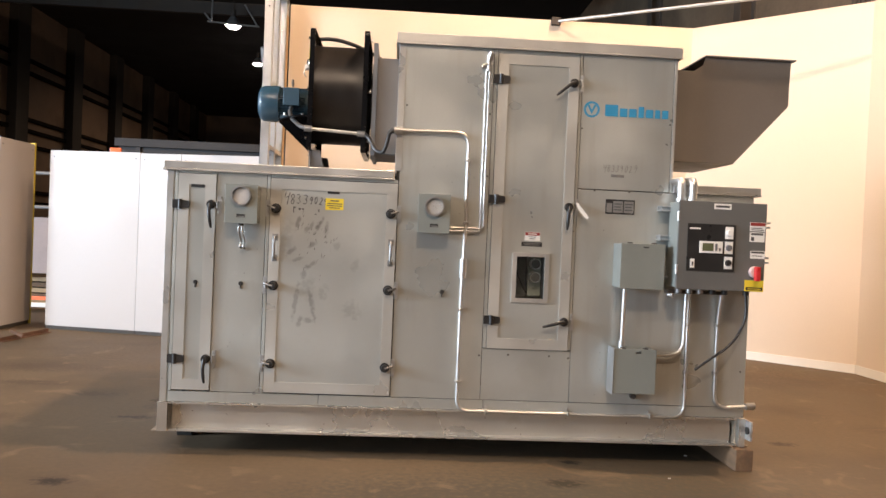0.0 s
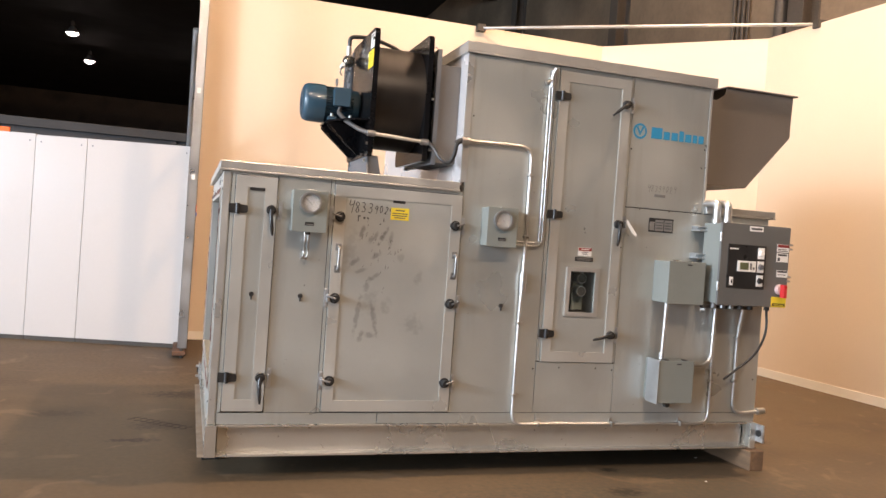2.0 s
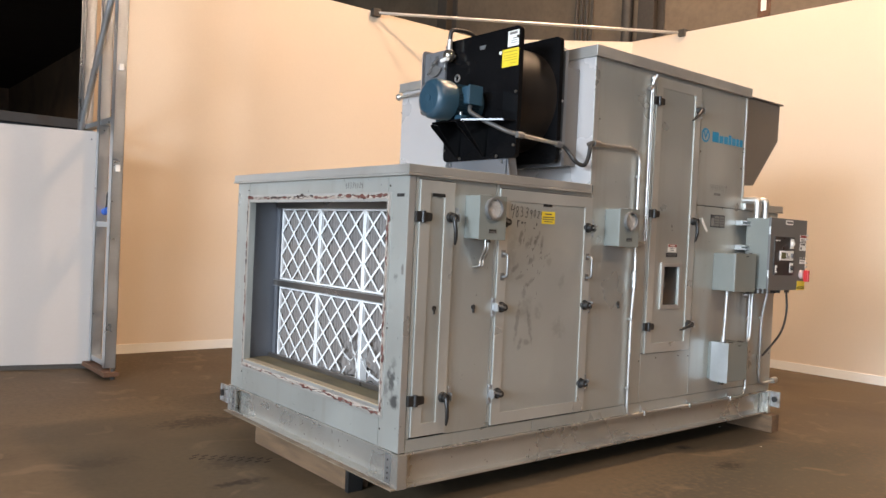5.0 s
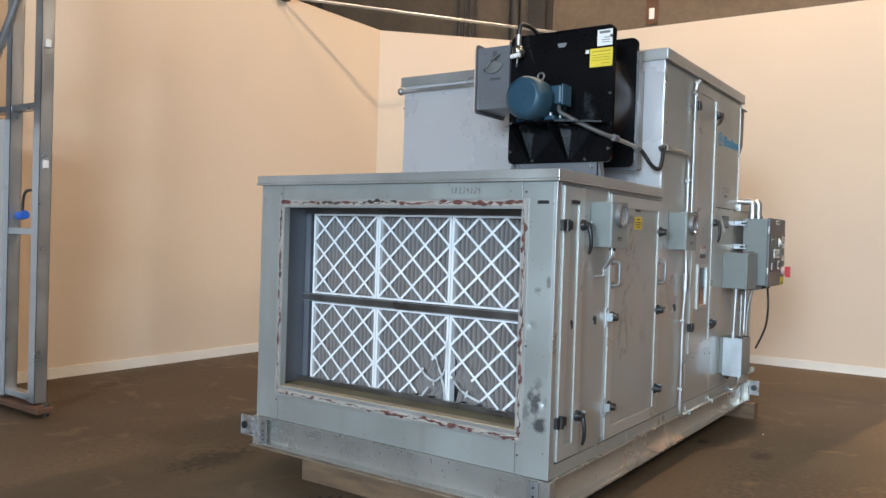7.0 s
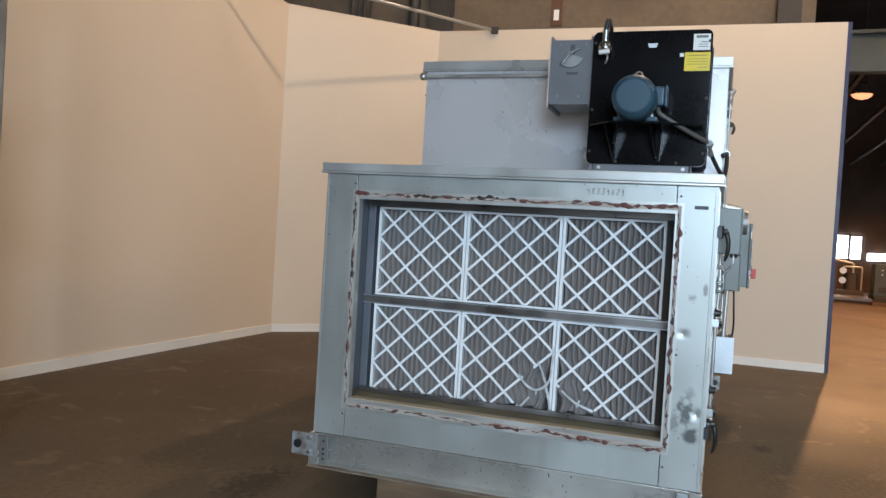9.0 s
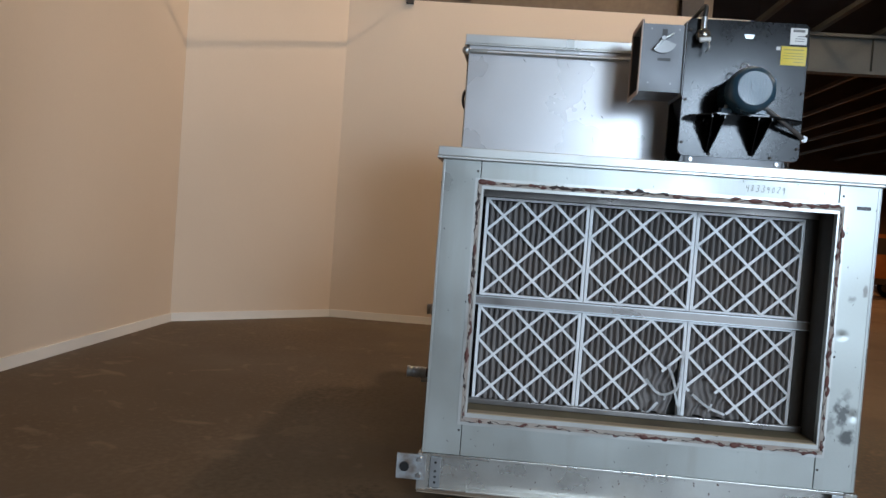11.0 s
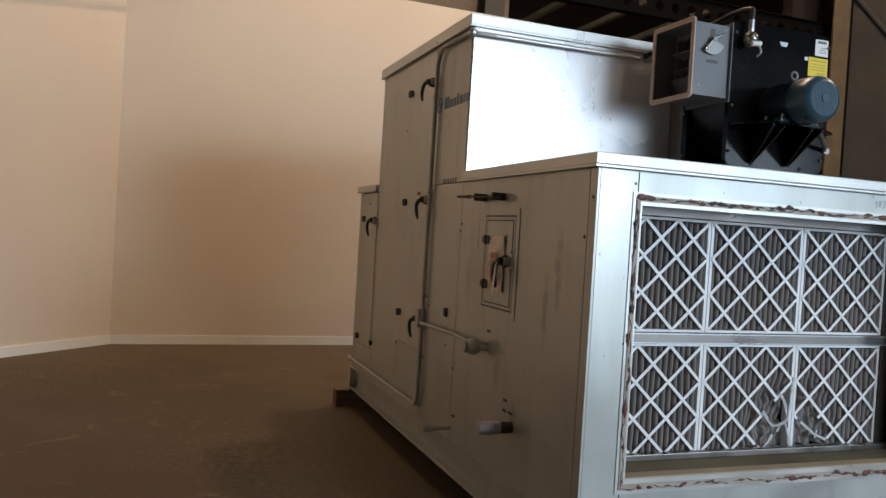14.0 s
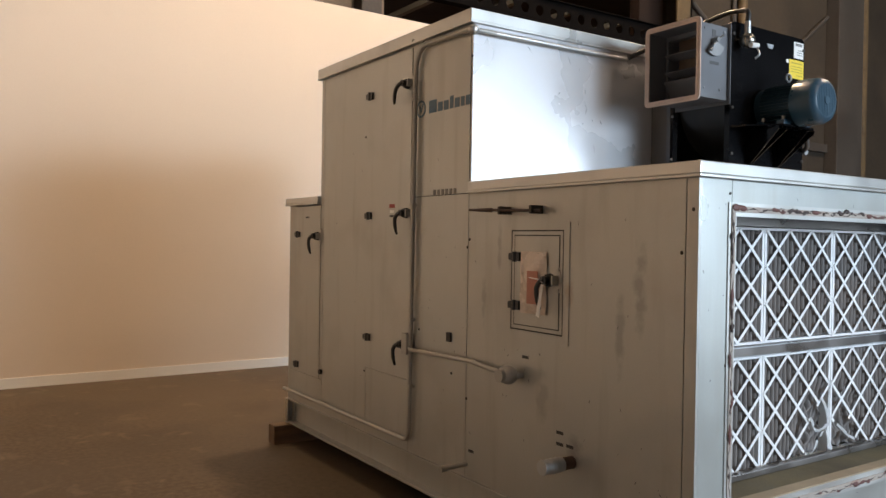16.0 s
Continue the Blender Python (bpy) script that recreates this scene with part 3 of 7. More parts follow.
for z in (2.0, 2.45, 4.3, 4.9, 5.35, 7.2, 7.7):
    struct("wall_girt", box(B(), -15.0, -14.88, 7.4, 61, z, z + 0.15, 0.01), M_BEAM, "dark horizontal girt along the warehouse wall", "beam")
# columns, pipes and a sign plate on the east wall
for y in (4.35, 9.45, 14.6, 20.0):
    bm = B()
    box(bm, WALL_E - 0.30, WALL_E - 0.27, y - 0.15, y + 0.15, 0, 10.0)
    box(bm, WALL_E - 0.03, WALL_E, y - 0.15, y + 0.15, 0, 10.0)
    box(bm, WALL_E - 0.27, WALL_E - 0.03, y - 0.012, y + 0.012, 0, 10.0)
    struct("steel_column", bm, M_STEEL, "brown steel column against the block wall", "column")
for k, y in enumerate((10.75, 10.87, 10.98, 11.10)):
    struct("riser_pipe", cyl(B(), (WALL_E - 0.06, y, 0), (WALL_E - 0.06, y, 10.0), 0.022 + 0.008 * (k % 2), 12), M_STEEL, "thin dark pipe rising up the block wall", "pipe")
struct("downpipe", cyl(B(), (WALL_E - 0.12, 9.95, 0), (WALL_E - 0.12, 9.95, 10.0), 0.09, 16), M_STEEL, "thick brown downpipe on the block wall", "pipe")
sign = thing("wall_sign", (WALL_E - 0.03, 7.62, 4.9), "small dark red sign with a pale mark on the brown wall", "sign")
part("sign_plate", box(B(), WALL_E - 0.03, WALL_E - 0.002, 7.54, 7.72, 4.78, 5.5, 0.003), M_RUST, sign)
part("mark", box(B(), WALL_E - 0.036, WALL_E - 0.031, 7.59, 7.67, 4.86, 5.02), M_LABELW, sign, "pale rectangular mark")
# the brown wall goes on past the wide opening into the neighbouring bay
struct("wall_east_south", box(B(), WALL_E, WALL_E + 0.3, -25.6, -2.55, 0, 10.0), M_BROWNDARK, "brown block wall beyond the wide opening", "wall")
struct("wall_south_far", box(B(), WALL_E + 0.3, 34, -26.0, -25.6, 0, 10.0), M_HALL, "dark end wall of the neighbouring bay", "wall")
struct("opening_column", box(B(), WALL_E - 0.14, WALL_E - 0.10, -2.44, -2.08, 0, 10.0, 0.004), M_OCHRE, "rusty ochre steel flange at the opening's edge", "column")
struct("opening_column_web", box(B(), WALL_E - 0.10, WALL_E + 0.32, -2.54, -2.29, 0, 10.0, 0.004), M_BEAM, "dark web of the opening's column", "column")
struct("opening_post", box(B(), WALL_E + 0.36, WALL_E + 0.60, -2.26, -1.62, 0, 10.0, 0.02), M_RUSTDARK, "broad dark rusty post inside the opening", "column")
struct("opening_lintel", box(B(), WALL_E, WALL_E + 0.3, -2.28, 3.98, 7.6, 10.0), M_SOUTH, "dark wall over the wide opening", "wall")
struct("wall_pipe", cyl(B(), (WALL_E - 0.10, -4.06, 0), (WALL_E - 0.10, -4.06, 10.0), 0.09, 16), M_OCHRE, "tan pipe rising up the brown wall", "pipe")
struct("wall_pipe", cyl(B(), (WALL_E - 0.06, -3.84, 0), (WALL_E - 0.06, -3.84, 10.0), 0.045, 12), M_STEEL, "dark pipe rising up the brown wall", "pipe")
struct("wall_column_dark", box(B(), WALL_E - 0.30, WALL_E - 0.002, -8.15, -7.15, 0, 10.0, 0.02), M_STEEL, "broad dark steel column against the brown wall", "column")
struct("wall_pipe", cyl(B(), (WALL_E - 0.10, -8.50, 0), (WALL_E - 0.10, -8.50, 10.0), 0.10, 16), M_OCHRE, "tan pipe rising up the brown wall", "pipe")
for p, q, r in (((-2.6, 6.12), (-5.9, 3.95), 0.045), ((-4.55, 4.72), (-7.1, 6.6), 0.05)):
    struct("wall_brace", tube(B(), [(WALL_E - 0.05, *p), (WALL_E - 0.05, *q)], r, 8), M_STEEL, "thin diagonal brace on the brown wall", "beam")
struct("wall_girt_south", box(B(), WALL_E - 0.12, WALL_E - 0.002, -7.1, -4.2, 3.62, 3.80, 0.01), M_STEEL, "dark ledge along the brown wall", "beam")
for i in range(3):
    x = -9.0 + 5.4 * i
    struct("south_column", box(B(), x, x + 0.55, -14.0, -13.5, 0, 10.0, 0.02), M_STEEL, "grimy steel column along the dark wall", "column")

# castellated beam across the wide opening
bm = B()
CB_X, CB_Z, CB_P = 6.70, 5.39, 0.31
for i in range(20):
    yc = -2.12 + CB_P * i
    for xw in (CB_X - 0.01, CB_X + 0.01):
        outer = [(yc + CB_P / 2 * a, CB_Z + 0.19 * b) for a, b in ((1, 0), (1, 1), (0, 1), (-1, 1), (-1, 0), (-1, -1), (0, -1), (1, -1))]
        inner = [(yc + 0.088 * math.cos(math.pi * k / 4), CB_Z + 0.088 * math.sin(math.pi * k / 4)) for k in range(8)]
        vo, vi = [bm.verts.new((xw, *p)) for p in outer], [bm.verts.new((xw, *p)) for p in inner]
        for k in range(8):
            bm.faces.new((vo[k], vo[(k + 1) % 8], vi[(k + 1) % 8], vi[k]))
for z in (CB_Z - 0.205, CB_Z + 0.19):
    box(bm, CB_X - 0.08, CB_X + 0.08, -2.29, 4.0, z, z + 0.015)
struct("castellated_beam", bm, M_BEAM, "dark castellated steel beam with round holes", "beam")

# pale girder, its column and the purlins of the neighbouring bay
bm = B()
box(bm, 10.38, 10.64, -4.0, 12, 5.54, 5.60)
box(bm, 10.38, 10.64, -4.0, 12, 4.85, 4.91)
box(bm, 10.50, 10.53, -4.0, 12, 4.91, 5.54)
for i in range(13):
    y = -3.6 + 1.2 * i
    box(bm, 10.42, 10.50, y, y + 0.015, 4.91, 5.54)
struct("roof_girder", bm, M_PALESTEEL, "deep pale grey girder with stiffener plates", "beam")
bm = B()
box(bm, 10.36, 10.40, -4.12, -3.55, 0, 4.85)
box(bm, 10.62, 10.66, -4.12, -3.55, 0, 4.85)
box(bm, 10.40, 10.62, -3.85, -3.82, 0, 4.85)
struct("girder_column", bm, M_STEEL, "dark steel column under the pale girder", "column")
for i in range(12):
    y = 2.3 - 1.2 * i if i < 7 else -6.4 - 2.25 * (i - 7)
    bm = B()
    box(bm, 6.9, 33.5, y - 0.05, y + 0.05, 5.605, 5.620)
    box(bm, 6.9, 33.5, y + 0.035, y + 0.05, 5.620, 5.70)
    struct("roof_purlin_pale", bm, M_PALESTEEL, "thin pale purlin under the dark roof", "beam")
for i in range(8):
    y = -8.0 + 5.0 * i
    struct("roof_purlin", box(B(), -14.9, 6.4, y - 0.08, y + 0.08, 8.6, 9.0), M_STEEL, "dark roof beam high over the hall", "beam")

# daylit openings in the far wall
for k, (y0, y1, z0, z1) in enumerate(((-0.26, 0.42, 1.45, 2.48), (-0.78, -0.36, 1.45, 2.45), (-2.9, -1.04, 1.42, 1.75), (-4.60, -3.12, 1.42, 2.42), (-6.3, -4.78, 1.70, 2.14))):
    w = thing("far_window", (33.5, (y0 + y1) / 2, z0), "bright daylit opening far across the hall", "window", kind="structure")
    part("pane", box(B(), 33.52, 33.58, y0, y1, z0, z1), M_GLOWDAY, w)
    part("window_frame", ring(B(), lambda u, v, d: Vector((33.52 - d, u, v)), (y0 - 0.045, y1 + 0.045, z0 - 0.06, z1 + 0.06), (y0, y1, z0, z1), 0.0, 0.06), M_STEEL, w)


# ---- booth of cream boards ----
def wall_run(name, p, q, z1, thick, label, trim=True):
    p, q = Vector((*p, 0)), Vector((*q, 0))
    d = (q - p).normalized()
    n = Vector((d.y, -d.x, 0))  # towards the inside

    def put(u, v, w):
        return p + d * u + n * w + Vector((0, 0, v))
    L = (q - p).length
    ob = struct(name, prism(B(), [(0, 0), (L, 0), (L, z1), (0, z1)], put, -thick, 0.0), M_WALL, label, "wall")
    if trim:
        struct("baseboard", prism(B(), [(0, 0.0), (L, 0.0), (L, 0.105), (0, 0.105)], put, 0.002, 0.018), M_WALLTRIM, "white painted baseboard of the booth wall", "baseboard")
    return put, L


C1, C2 = (4.0, 10.79), (5.62, 9.18)
wall_run("wall_booth_north", (-1.56, 10.79), C1, 4.50, 0.1, "tall cream painted board wall of the booth")
wall_run("wall_booth_corner", C1, C2, 4.50, 0.1, "narrow slanted cream board wall of the booth")
put_e, L_e = wall_run("wall_booth_east", C2, (5.76, 3.68), 4.50, 0.1, "long cream painted board wall of the booth")
struct("wall_end_post", prism(B(), [(L_e, 0), (L_e + 0.05, 0), (L_e + 0.05, 4.5), (L_e, 4.5)], put_e, -0.12, 0.0), surface("dark_blue_edge", (0.03, 0.03, 0.08), 0.5), "dark blue end post of the booth wall", "post")
# brace tube across the booth's corner
rod = thing("brace_tube", (2.1, 10.7, 4.46), "thin pale steel tube bracing the booth walls", "brace")
part("tube", tube(B(), [(2.06, 10.74, 4.47), (5.70, 8.33, 4.50)], 0.021, 12), M_CONDUIT, rod)
part("end_plate", box(B(), 2.0, 2.12, 10.70, 10.78, 4.42, 4.52, 0.004), M_STEEL, rod)
part("end_plate", box(B(), 5.60, 5.74, 8.28, 8.38, 4.44, 4.54, 0.004), M_STEEL, rod)

# open stud frame at the booth's end, with its skid and plugs
st = thing("stud_frame", (-1.560, 9.9, 0), "galvanised steel stud frame with a diagonal brace at the booth's end", "frame")


def stud(y0, y1, x0=-1.670, x1=-1.570, z0=0.09, z1=4.52):
    bm = B()
    box(bm, x0, x1, y0, y0 + 0.004, z0, z1)
    box(bm, x0, x0 + 0.004, y0, y1, z0, z1)
    box(bm, x1 - 0.004, x1, y0, y1, z0, z1)
    return bm


for y0, y1 in ((9.45, 9.55), (9.92, 10.0), (10.52, 10.62), (10.64, 10.72)):
    part("stud", stud(y0, y1), M_GALV, st)
part("brace", tube(B(), [(-1.690, 10.62, 2.25), (-1.690, 10.50, 2.41), (-1.690, 9.56, 3.62)], 0.035, 8), M_GALV, st)
for z in (0.10, 1.42, 2.42, 4.45):
    part("crosspiece", box(B(), -1.660, -1.580, 9.47, 10.70, z, z + 0.05, 0.003), M_GALV, st)
part("plywood", box(B(), -1.580, -1.567, 10.53, 10.71, 0.2, 4.3), M_PLY, st, "strip of bare plywood")
part("skid", box(B(), -1.720, -1.580, 9.30, 10.1, 0.03, 0.075, 0.008), M_RUST, st, "rusty steel foot plate")
part("foot_bolt", cyl(B(), (-1.620, 9.36, 0.0), (-1.620, 9.36, 0.10), 0.022, 10), M_STEEL, st)
for z in (1.95, 2.9):
    part("clip", box(B(), -1.640, -1.600, 9.438, 9.448, z, z + 0.06), M_LABELW, st)
pl = thing("power_plugs", (-1.592, 9.7, 1.3), "blue and orange power plugs hanging on a black cable", "plug")
part("blue_plug", cyl(B(), (-1.592, 9.90, 1.57), (-1.592, 9.80, 1.58), 0.036, 14), M_BLUE, pl, "blue plastic plug")
part("orange_plug", cyl(B(), (-1.592, 9.64, 1.60), (-1.592, 9.64, 1.68), 0.030, 14), M_ORANGE, pl, "orange plastic plug")
part("ribbon", box(B(), -1.597, -1.587, 9.63, 9.66, 1.32, 1.60), surface("faded_pink_ribbon", (0.5, 0.2, 0.16), 0.6), pl, "faded pink ribbon")
part("cable", tube(B(), fillet([(-1.592, 9.85, 1.60), (-1.592, 9.83, 1.78), (-1.586, 9.66, 1.78), (-1.592, 9.64, 1.68)], 0.1), 0.012, 8), M_BLACK, pl)

# white barrier panels in front of the dark hall
def barrier(p, q, h, label):
    p, q = Vector((*p, 0)), Vector((*q, 0))
    d = (q - p).normalized()
    n = Vector((d.y, -d.x, 0))

    def put(u, v, w):
        return p + d * u + n * w + Vector((0, 0, v))
    L = (q - p).length
    t = thing("barrier_panel", tuple((p + q) / 2), label, "barrier", "white barrier panels")
    part("sheet", prism(B(), [(0.0006, 0.05), (L - 0.0006, 0.05), (L - 0.0006, h), (0.0006, h)], put, -0.05, 0.0), M_BARRIER, t)
    part("foot_rail", prism(B(), [(0, 0), (L, 0), (L, 0.05), (0, 0.05)], put, -0.07, -0.012), M_STEEL, t, "dark steel foot rail")
    for u in (0.06, L - 0.06):
        part("rivet", cyl(B(), put(u, h - 0.08, 0.0), put(u, h - 0.08, 0.006), 0.009, 8), M_GREYPAINT, t)
    return t, put, L


barrier((-2.80, 10.286), (-1.65, 10.01), 2.36, "plain white barrier panel standing before the dark hall")
barrier((-3.36, 10.42), (-2.805, 10.287), 2.36, "narrow white barrier panel standing before the dark hall")
barrier((-4.62, 10.70), (-3.365, 10.425), 2.37, "plain white barrier panel with a dirty lower edge")
t3, put3, L3 = barrier((-5.073, 10.3), (-5.05, 11.2), 2.48, "white barrier panel with a yellow edge")
part("yellow_edge", prism(B(), [(L3, 0), (L3 + 0.035, 0), (L3 + 0.035, 2.5), (L3, 2.5)], put3, -0.06, 0.004), M_YELLOW, t3, "yellow painted edge strip")
box_t = thing("warning_light", (-3.73, 10.57, 2.37), "small orange warning light on the barrier's top", "light")
part("housing", box(B(), -3.80, -3.66, 10.54, 10.60, 2.37, 2.43, 0.01), M_ORANGE, box_t)
ct = thing("steel_container", (-1.5, 15, 0), "long dark grey steel container behind the white barrier", "container")
part("shell", box(B(), -4.9, 3.4, 14.0, 16.2, 0.25, 2.86, 0.03), M_CONTAINER, ct)
part("top_rail", box(B(), -4.95, 3.45, 13.93, 14.03, 2.78, 2.92, 0.01), M_CONTAINER, ct)
for x in (-4.6, -2.0, 0.6, 3.1):
    part("rib", box(B(), x, x + 0.09, 13.95, 14.0, 0.3, 2.78, 0.01), M_CONTAINER, ct)
    part("foot", box(B(), x, x + 0.3, 14.2, 16.0, 0, 0.26), M_STEEL, ct)
sr = thing("storage_rack", (-5.9, 12.75, 0), "low rack of pale boards and rails behind the barrier", "rack")
for x in (-6.9, -5.05):
    part("upright", box(B(), x, x + 0.07, 12.62, 12.69, 0, 2.3, 0.006), M_STEEL, sr)
for z in (1.64, 2.17):
    part("rail", tube(B(), [(-6.9, 12.60, z), (-5.0, 12.60, z)], 0.028, 10), M_GREYSTEEL, sr, "grey tube rail")
part("board", box(B(), -6.8, -5.06, 12.70, 12.73, 0.60, 1.48, 0.004), surface("pale_primed_board", (0.30, 0.25, 0.24), 0.7), sr, "pale pinkish board")
part("lower_rail", box(B(), -6.9, -5.0, 12.56, 12.61, 0.19, 0.25, 0.006), M_ORANGE, sr, "orange painted rail")
part("lower_rail", box(B(), -6.9, -5.0, 12.56, 12.61, 0.08, 0.15, 0.006), M_WALLTRIM, sr)
fb = thing("angle_bar", (-4.5, 9.9, 0), "rusty steel bars lying on the floor by the barrier", "bar")
part("bar", prism(B(), [(0.0, 0.0), (0.05, 0.0), (0.05, 0.008), (0.008, 0.008), (0.008, 0.05), (0.0, 0.05)], lambda u, v, w: Vector((-4.57 + 0.13 * w + u, 9.40 + 0.98 * w, v)), 0.0, 1.0), M_RUST, fb)
part("cross_bar", prism(B(), [(0.0, 0.0), (0.05, 0.0), (0.05, 0.03), (0.0, 0.03)], lambda u, v, w: Vector((-4.70 + 0.36 * w, 9.92 - 0.46 * w + u, v + 0.052)), 0.0, 1.0), M_RUST, fb)
rk = thing("timber_stack", (-5.0, 13.2, 0), "stacked orange-brown boards behind the barriers", "boards")
for k in range(6):
    part("board", box(B(), -6.2, -3.9, 13.0, 13.4, 0.09 * k, 0.09 * k + 0.07, 0.006), M_PLY if k % 2 else M_WOOD, rk)


# ---- lamps high in the hall ----
def high_bay(x, y, z, glow, drop=1.0):
    t = thing("high_bay_lamp", (x, y, z), "hanging high-bay lamp with a metal shade, lit", "lamp", "high-bay lamps")
    bm = B()
    cyl(bm, (x, y, z + 0.10), (x, y, z + 0.38), 0.27, 24, 0.10)
    bmesh.ops.delete(bm, geom=[f for f in bm.faces if abs(f.calc_center_median().z - z - 0.10) < 0.01], context="FACES")
    part("shade", bm, M_GALV, t)
    part("ballast", cyl(B(), (x, y, z + 0.38), (x, y, z + 0.62), 0.09, 16), M_STEEL, t)
    part("stem", cyl(B(), (x, y, z + 0.62), (x, y, z + 0.62 + drop), 0.012, 8), M_STEEL, t)
    part("bulb", ball(B(), (x, y, z + 0.12), 0.15, 1.6, 1.6, 0.9), glow, t, "glowing lamp bulb")
    return t


# the added PALE fill lamps get a fixture as well
for hx, hy, hz, hw, hc, hr in HIGH_BAYS:
    high_bay(hx, hy, hz, M_GLOW if hx < 10 else M_GLOWORANGE, 9.38 - hz)
for hx, hy, hz, hw in FAR_BAYS:
    bay = high_bay(hx, hy, hz, M_GLOW if hx < 10 else M_GLOWORANGE, 9.38 - hz)
    if hy == 26.0:
        for k, path in enumerate((((-0.75, 0.02), (0.90, -0.06)), ((-0.62, 0.02), (-0.60, 0.95)), ((-0.62, 0.02), (-0.85, 0.28)), ((0.85, -0.06), (0.42, 0.62)))):
            part("bracket_bar", tube(B(), [(hx + u, hy - 0.30, hz + 0.10 + v) for u, v in path], 0.03, 6), M_GREYSTEEL, bay, "thin steel bracket bar")


# ---- machines far across the neighbouring bay ----
def machine(x, y, w, h, mat_a, label):
    t = thing("machine", (x, y, 0), label, "machine", "machines across the hall")
    part("pallet", box(B(), x - 0.6, x + 0.6, y - w / 2 - 0.05, y + w / 2 + 0.05, 0.0, 0.12, 0.01), M_WOOD, t, "wooden pallet")
    part("base", box(B(), x - 0.55, x + 0.55, y - w / 2, y + w / 2, 0.12, 0.30, 0.02), M_STEEL, t)
    part("cabinet", box(B(), x - 0.4, x + 0.4, y, y + w / 2, 0.30, h, 0.03), mat_a, t)
    for k in range(6):
        part("indicator", box(B(), x - 0.408, x - 0.401, y + w * (0.10 + 0.11 * (k % 3)), y + w * (0.13 + 0.11 * (k % 3)), h - 0.22 - 0.14 * (k // 3), h - 0.18 - 0.14 * (k // 3)), M_LABELW, t)
    part("cabinet_vent", box(B(), x - 0.408, x - 0.401, y + w * 0.14, y + w * 0.40, 0.42, 0.60), M_DARK, t)
    part("tank", cyl(B(), (x, y - w * 0.30, 0.30), (x, y - w * 0.30, h * 0.72), w * 0.15, 20), M_STEEL, t, "dark round tank")
    for z in (h * 0.50, h * 0.78):
        part("flange", cyl(B(), (x - 0.46, y - w * 0.10, z), (x - 0.36, y - w * 0.10, z), 0.12, 16), M_CONDUIT, t, "pale round pipe flange")
    part("pipework", tube(B(), fillet([(x - 0.3, y - w * 0.30, h * 0.72), (x - 0.3, y - w * 0.30, h), (x - 0.3, y + w * 0.1, h + 0.12), (x - 0.3, y + w * 0.1, h - 0.1)], 0.1), 0.04, 8), M_CONDUIT, t)
    part("pipework", tube(B(), fillet([(x - 0.42, y - w * 0.45, 0.3), (x - 0.42, y - w * 0.45, h * 0.9), (x - 0.42, y - w * 0.10, h * 0.9), (x - 0.42, y - w * 0.10, h * 0.78)], 0.08), 0.035, 8), M_CONDUIT, t)


M_TEAL = surface("grey_green_machine_paint", (0.07, 0.085, 0.075), 0.5, 0.0, 0.15, 4, 60, 0.03)
for k, (x, y, w, h, mt) in enumerate(((23.6, -0.35, 1.3, 1.35, M_TEAL), (22.0, -1.98, 1.5, 1.45, M_TEAL), (27.5, 0.9, 1.8, 1.3, M_STEEL), (26.5, -4.9, 1.7, 1.5, M_TEAL), (25.5, -7.6, 2.2, 1.7, M_TEAL))):
    machine(x, y, w, h, mt, ("dark grey-green machine with pipes on a pallet", "grey-green cabinet machine with a dark tank on a pallet")[k % 2])

# orange works truck parked beyond the machines
tk = thing("works_truck", (21.4, -4.6, 0), "orange works truck with dark tyres parked across the hall", "truck")
M_TRUCK = surface("orange_truck_paint", (0.36, 0.13, 0.03), 0.5, 0.0, 0.12, 3, 60, 0.02, dirt=(0.16, 0.08, 0.03), dirt_at=0.6)
part("chassis", box(B(), 20.85, 21.95, -6.6, -2.75, 0.42, 0.60, 0.02), M_STEEL, tk, "dark chassis")
part("body", box(B(), 20.80, 22.0, -4.6, -2.80, 0.62, 1.78, 0.05), M_TRUCK, tk)
part("cab", prism(B(), [(-4.7, 0.62), (-6.5, 0.62), (-6.5, 1.25), (-6.2, 1.35), (-5.9, 2.05), (-4.7, 2.05)], lambda u, v, w: Vector((20.85 + w, u, v)), 0.0, 1.1), M_TRUCK, tk, "orange driver's cab")
part("cab_window", box(B(), 20.835, 20.848, -5.75, -4.95, 1.40, 1.92, 0.004), M_DARK, tk, "dark side window")
part("bumper", box(B(), 20.9, 21.9, -6.72, -6.62, 0.40, 0.58, 0.02), M_STEEL, tk)
for y in (-3.02, -3.72, -6.0):
    for x in (20.80, 21.78):
        wl = part("wheel", cyl(B(), (x, y, 0.29), (x + 0.22, y, 0.29), 0.29, 24), M_BLACK, tk, "black rubber tyre")
        part("rim", cyl(B(), (x - 0.012, y, 0.29), (x + 0.232, y, 0.29), 0.16, 20), M_TAN, wl, "pale dusty rim")


lp = thing("low_platform", (24.2, 0.6, 0), "low pale platform across the dark hall", "platform")
part("deck", box(B(), 23.3, 25.0, 0.2, 1.6, 0.10, 0.20, 0.01), M_GREYPAINT, lp)
for x in (23.4, 24.8):
    part("runner", box(B(), x, x + 0.1, 0.25, 1.55, 0.0, 0.10), M_WOOD, lp)

# ---- the dehumidifier cabinet ----
unit = thing("air_handling_unit", (0.44, 6.08, 0.14), "large stepped grey aluminium dehumidifier cabinet on a base frame", "air handler")
X_R, X_T0, X_T1 = 2.335, -0.03, 1.785
Z_B, Z_L, Z_T = 0.335, 1.797, 2.668

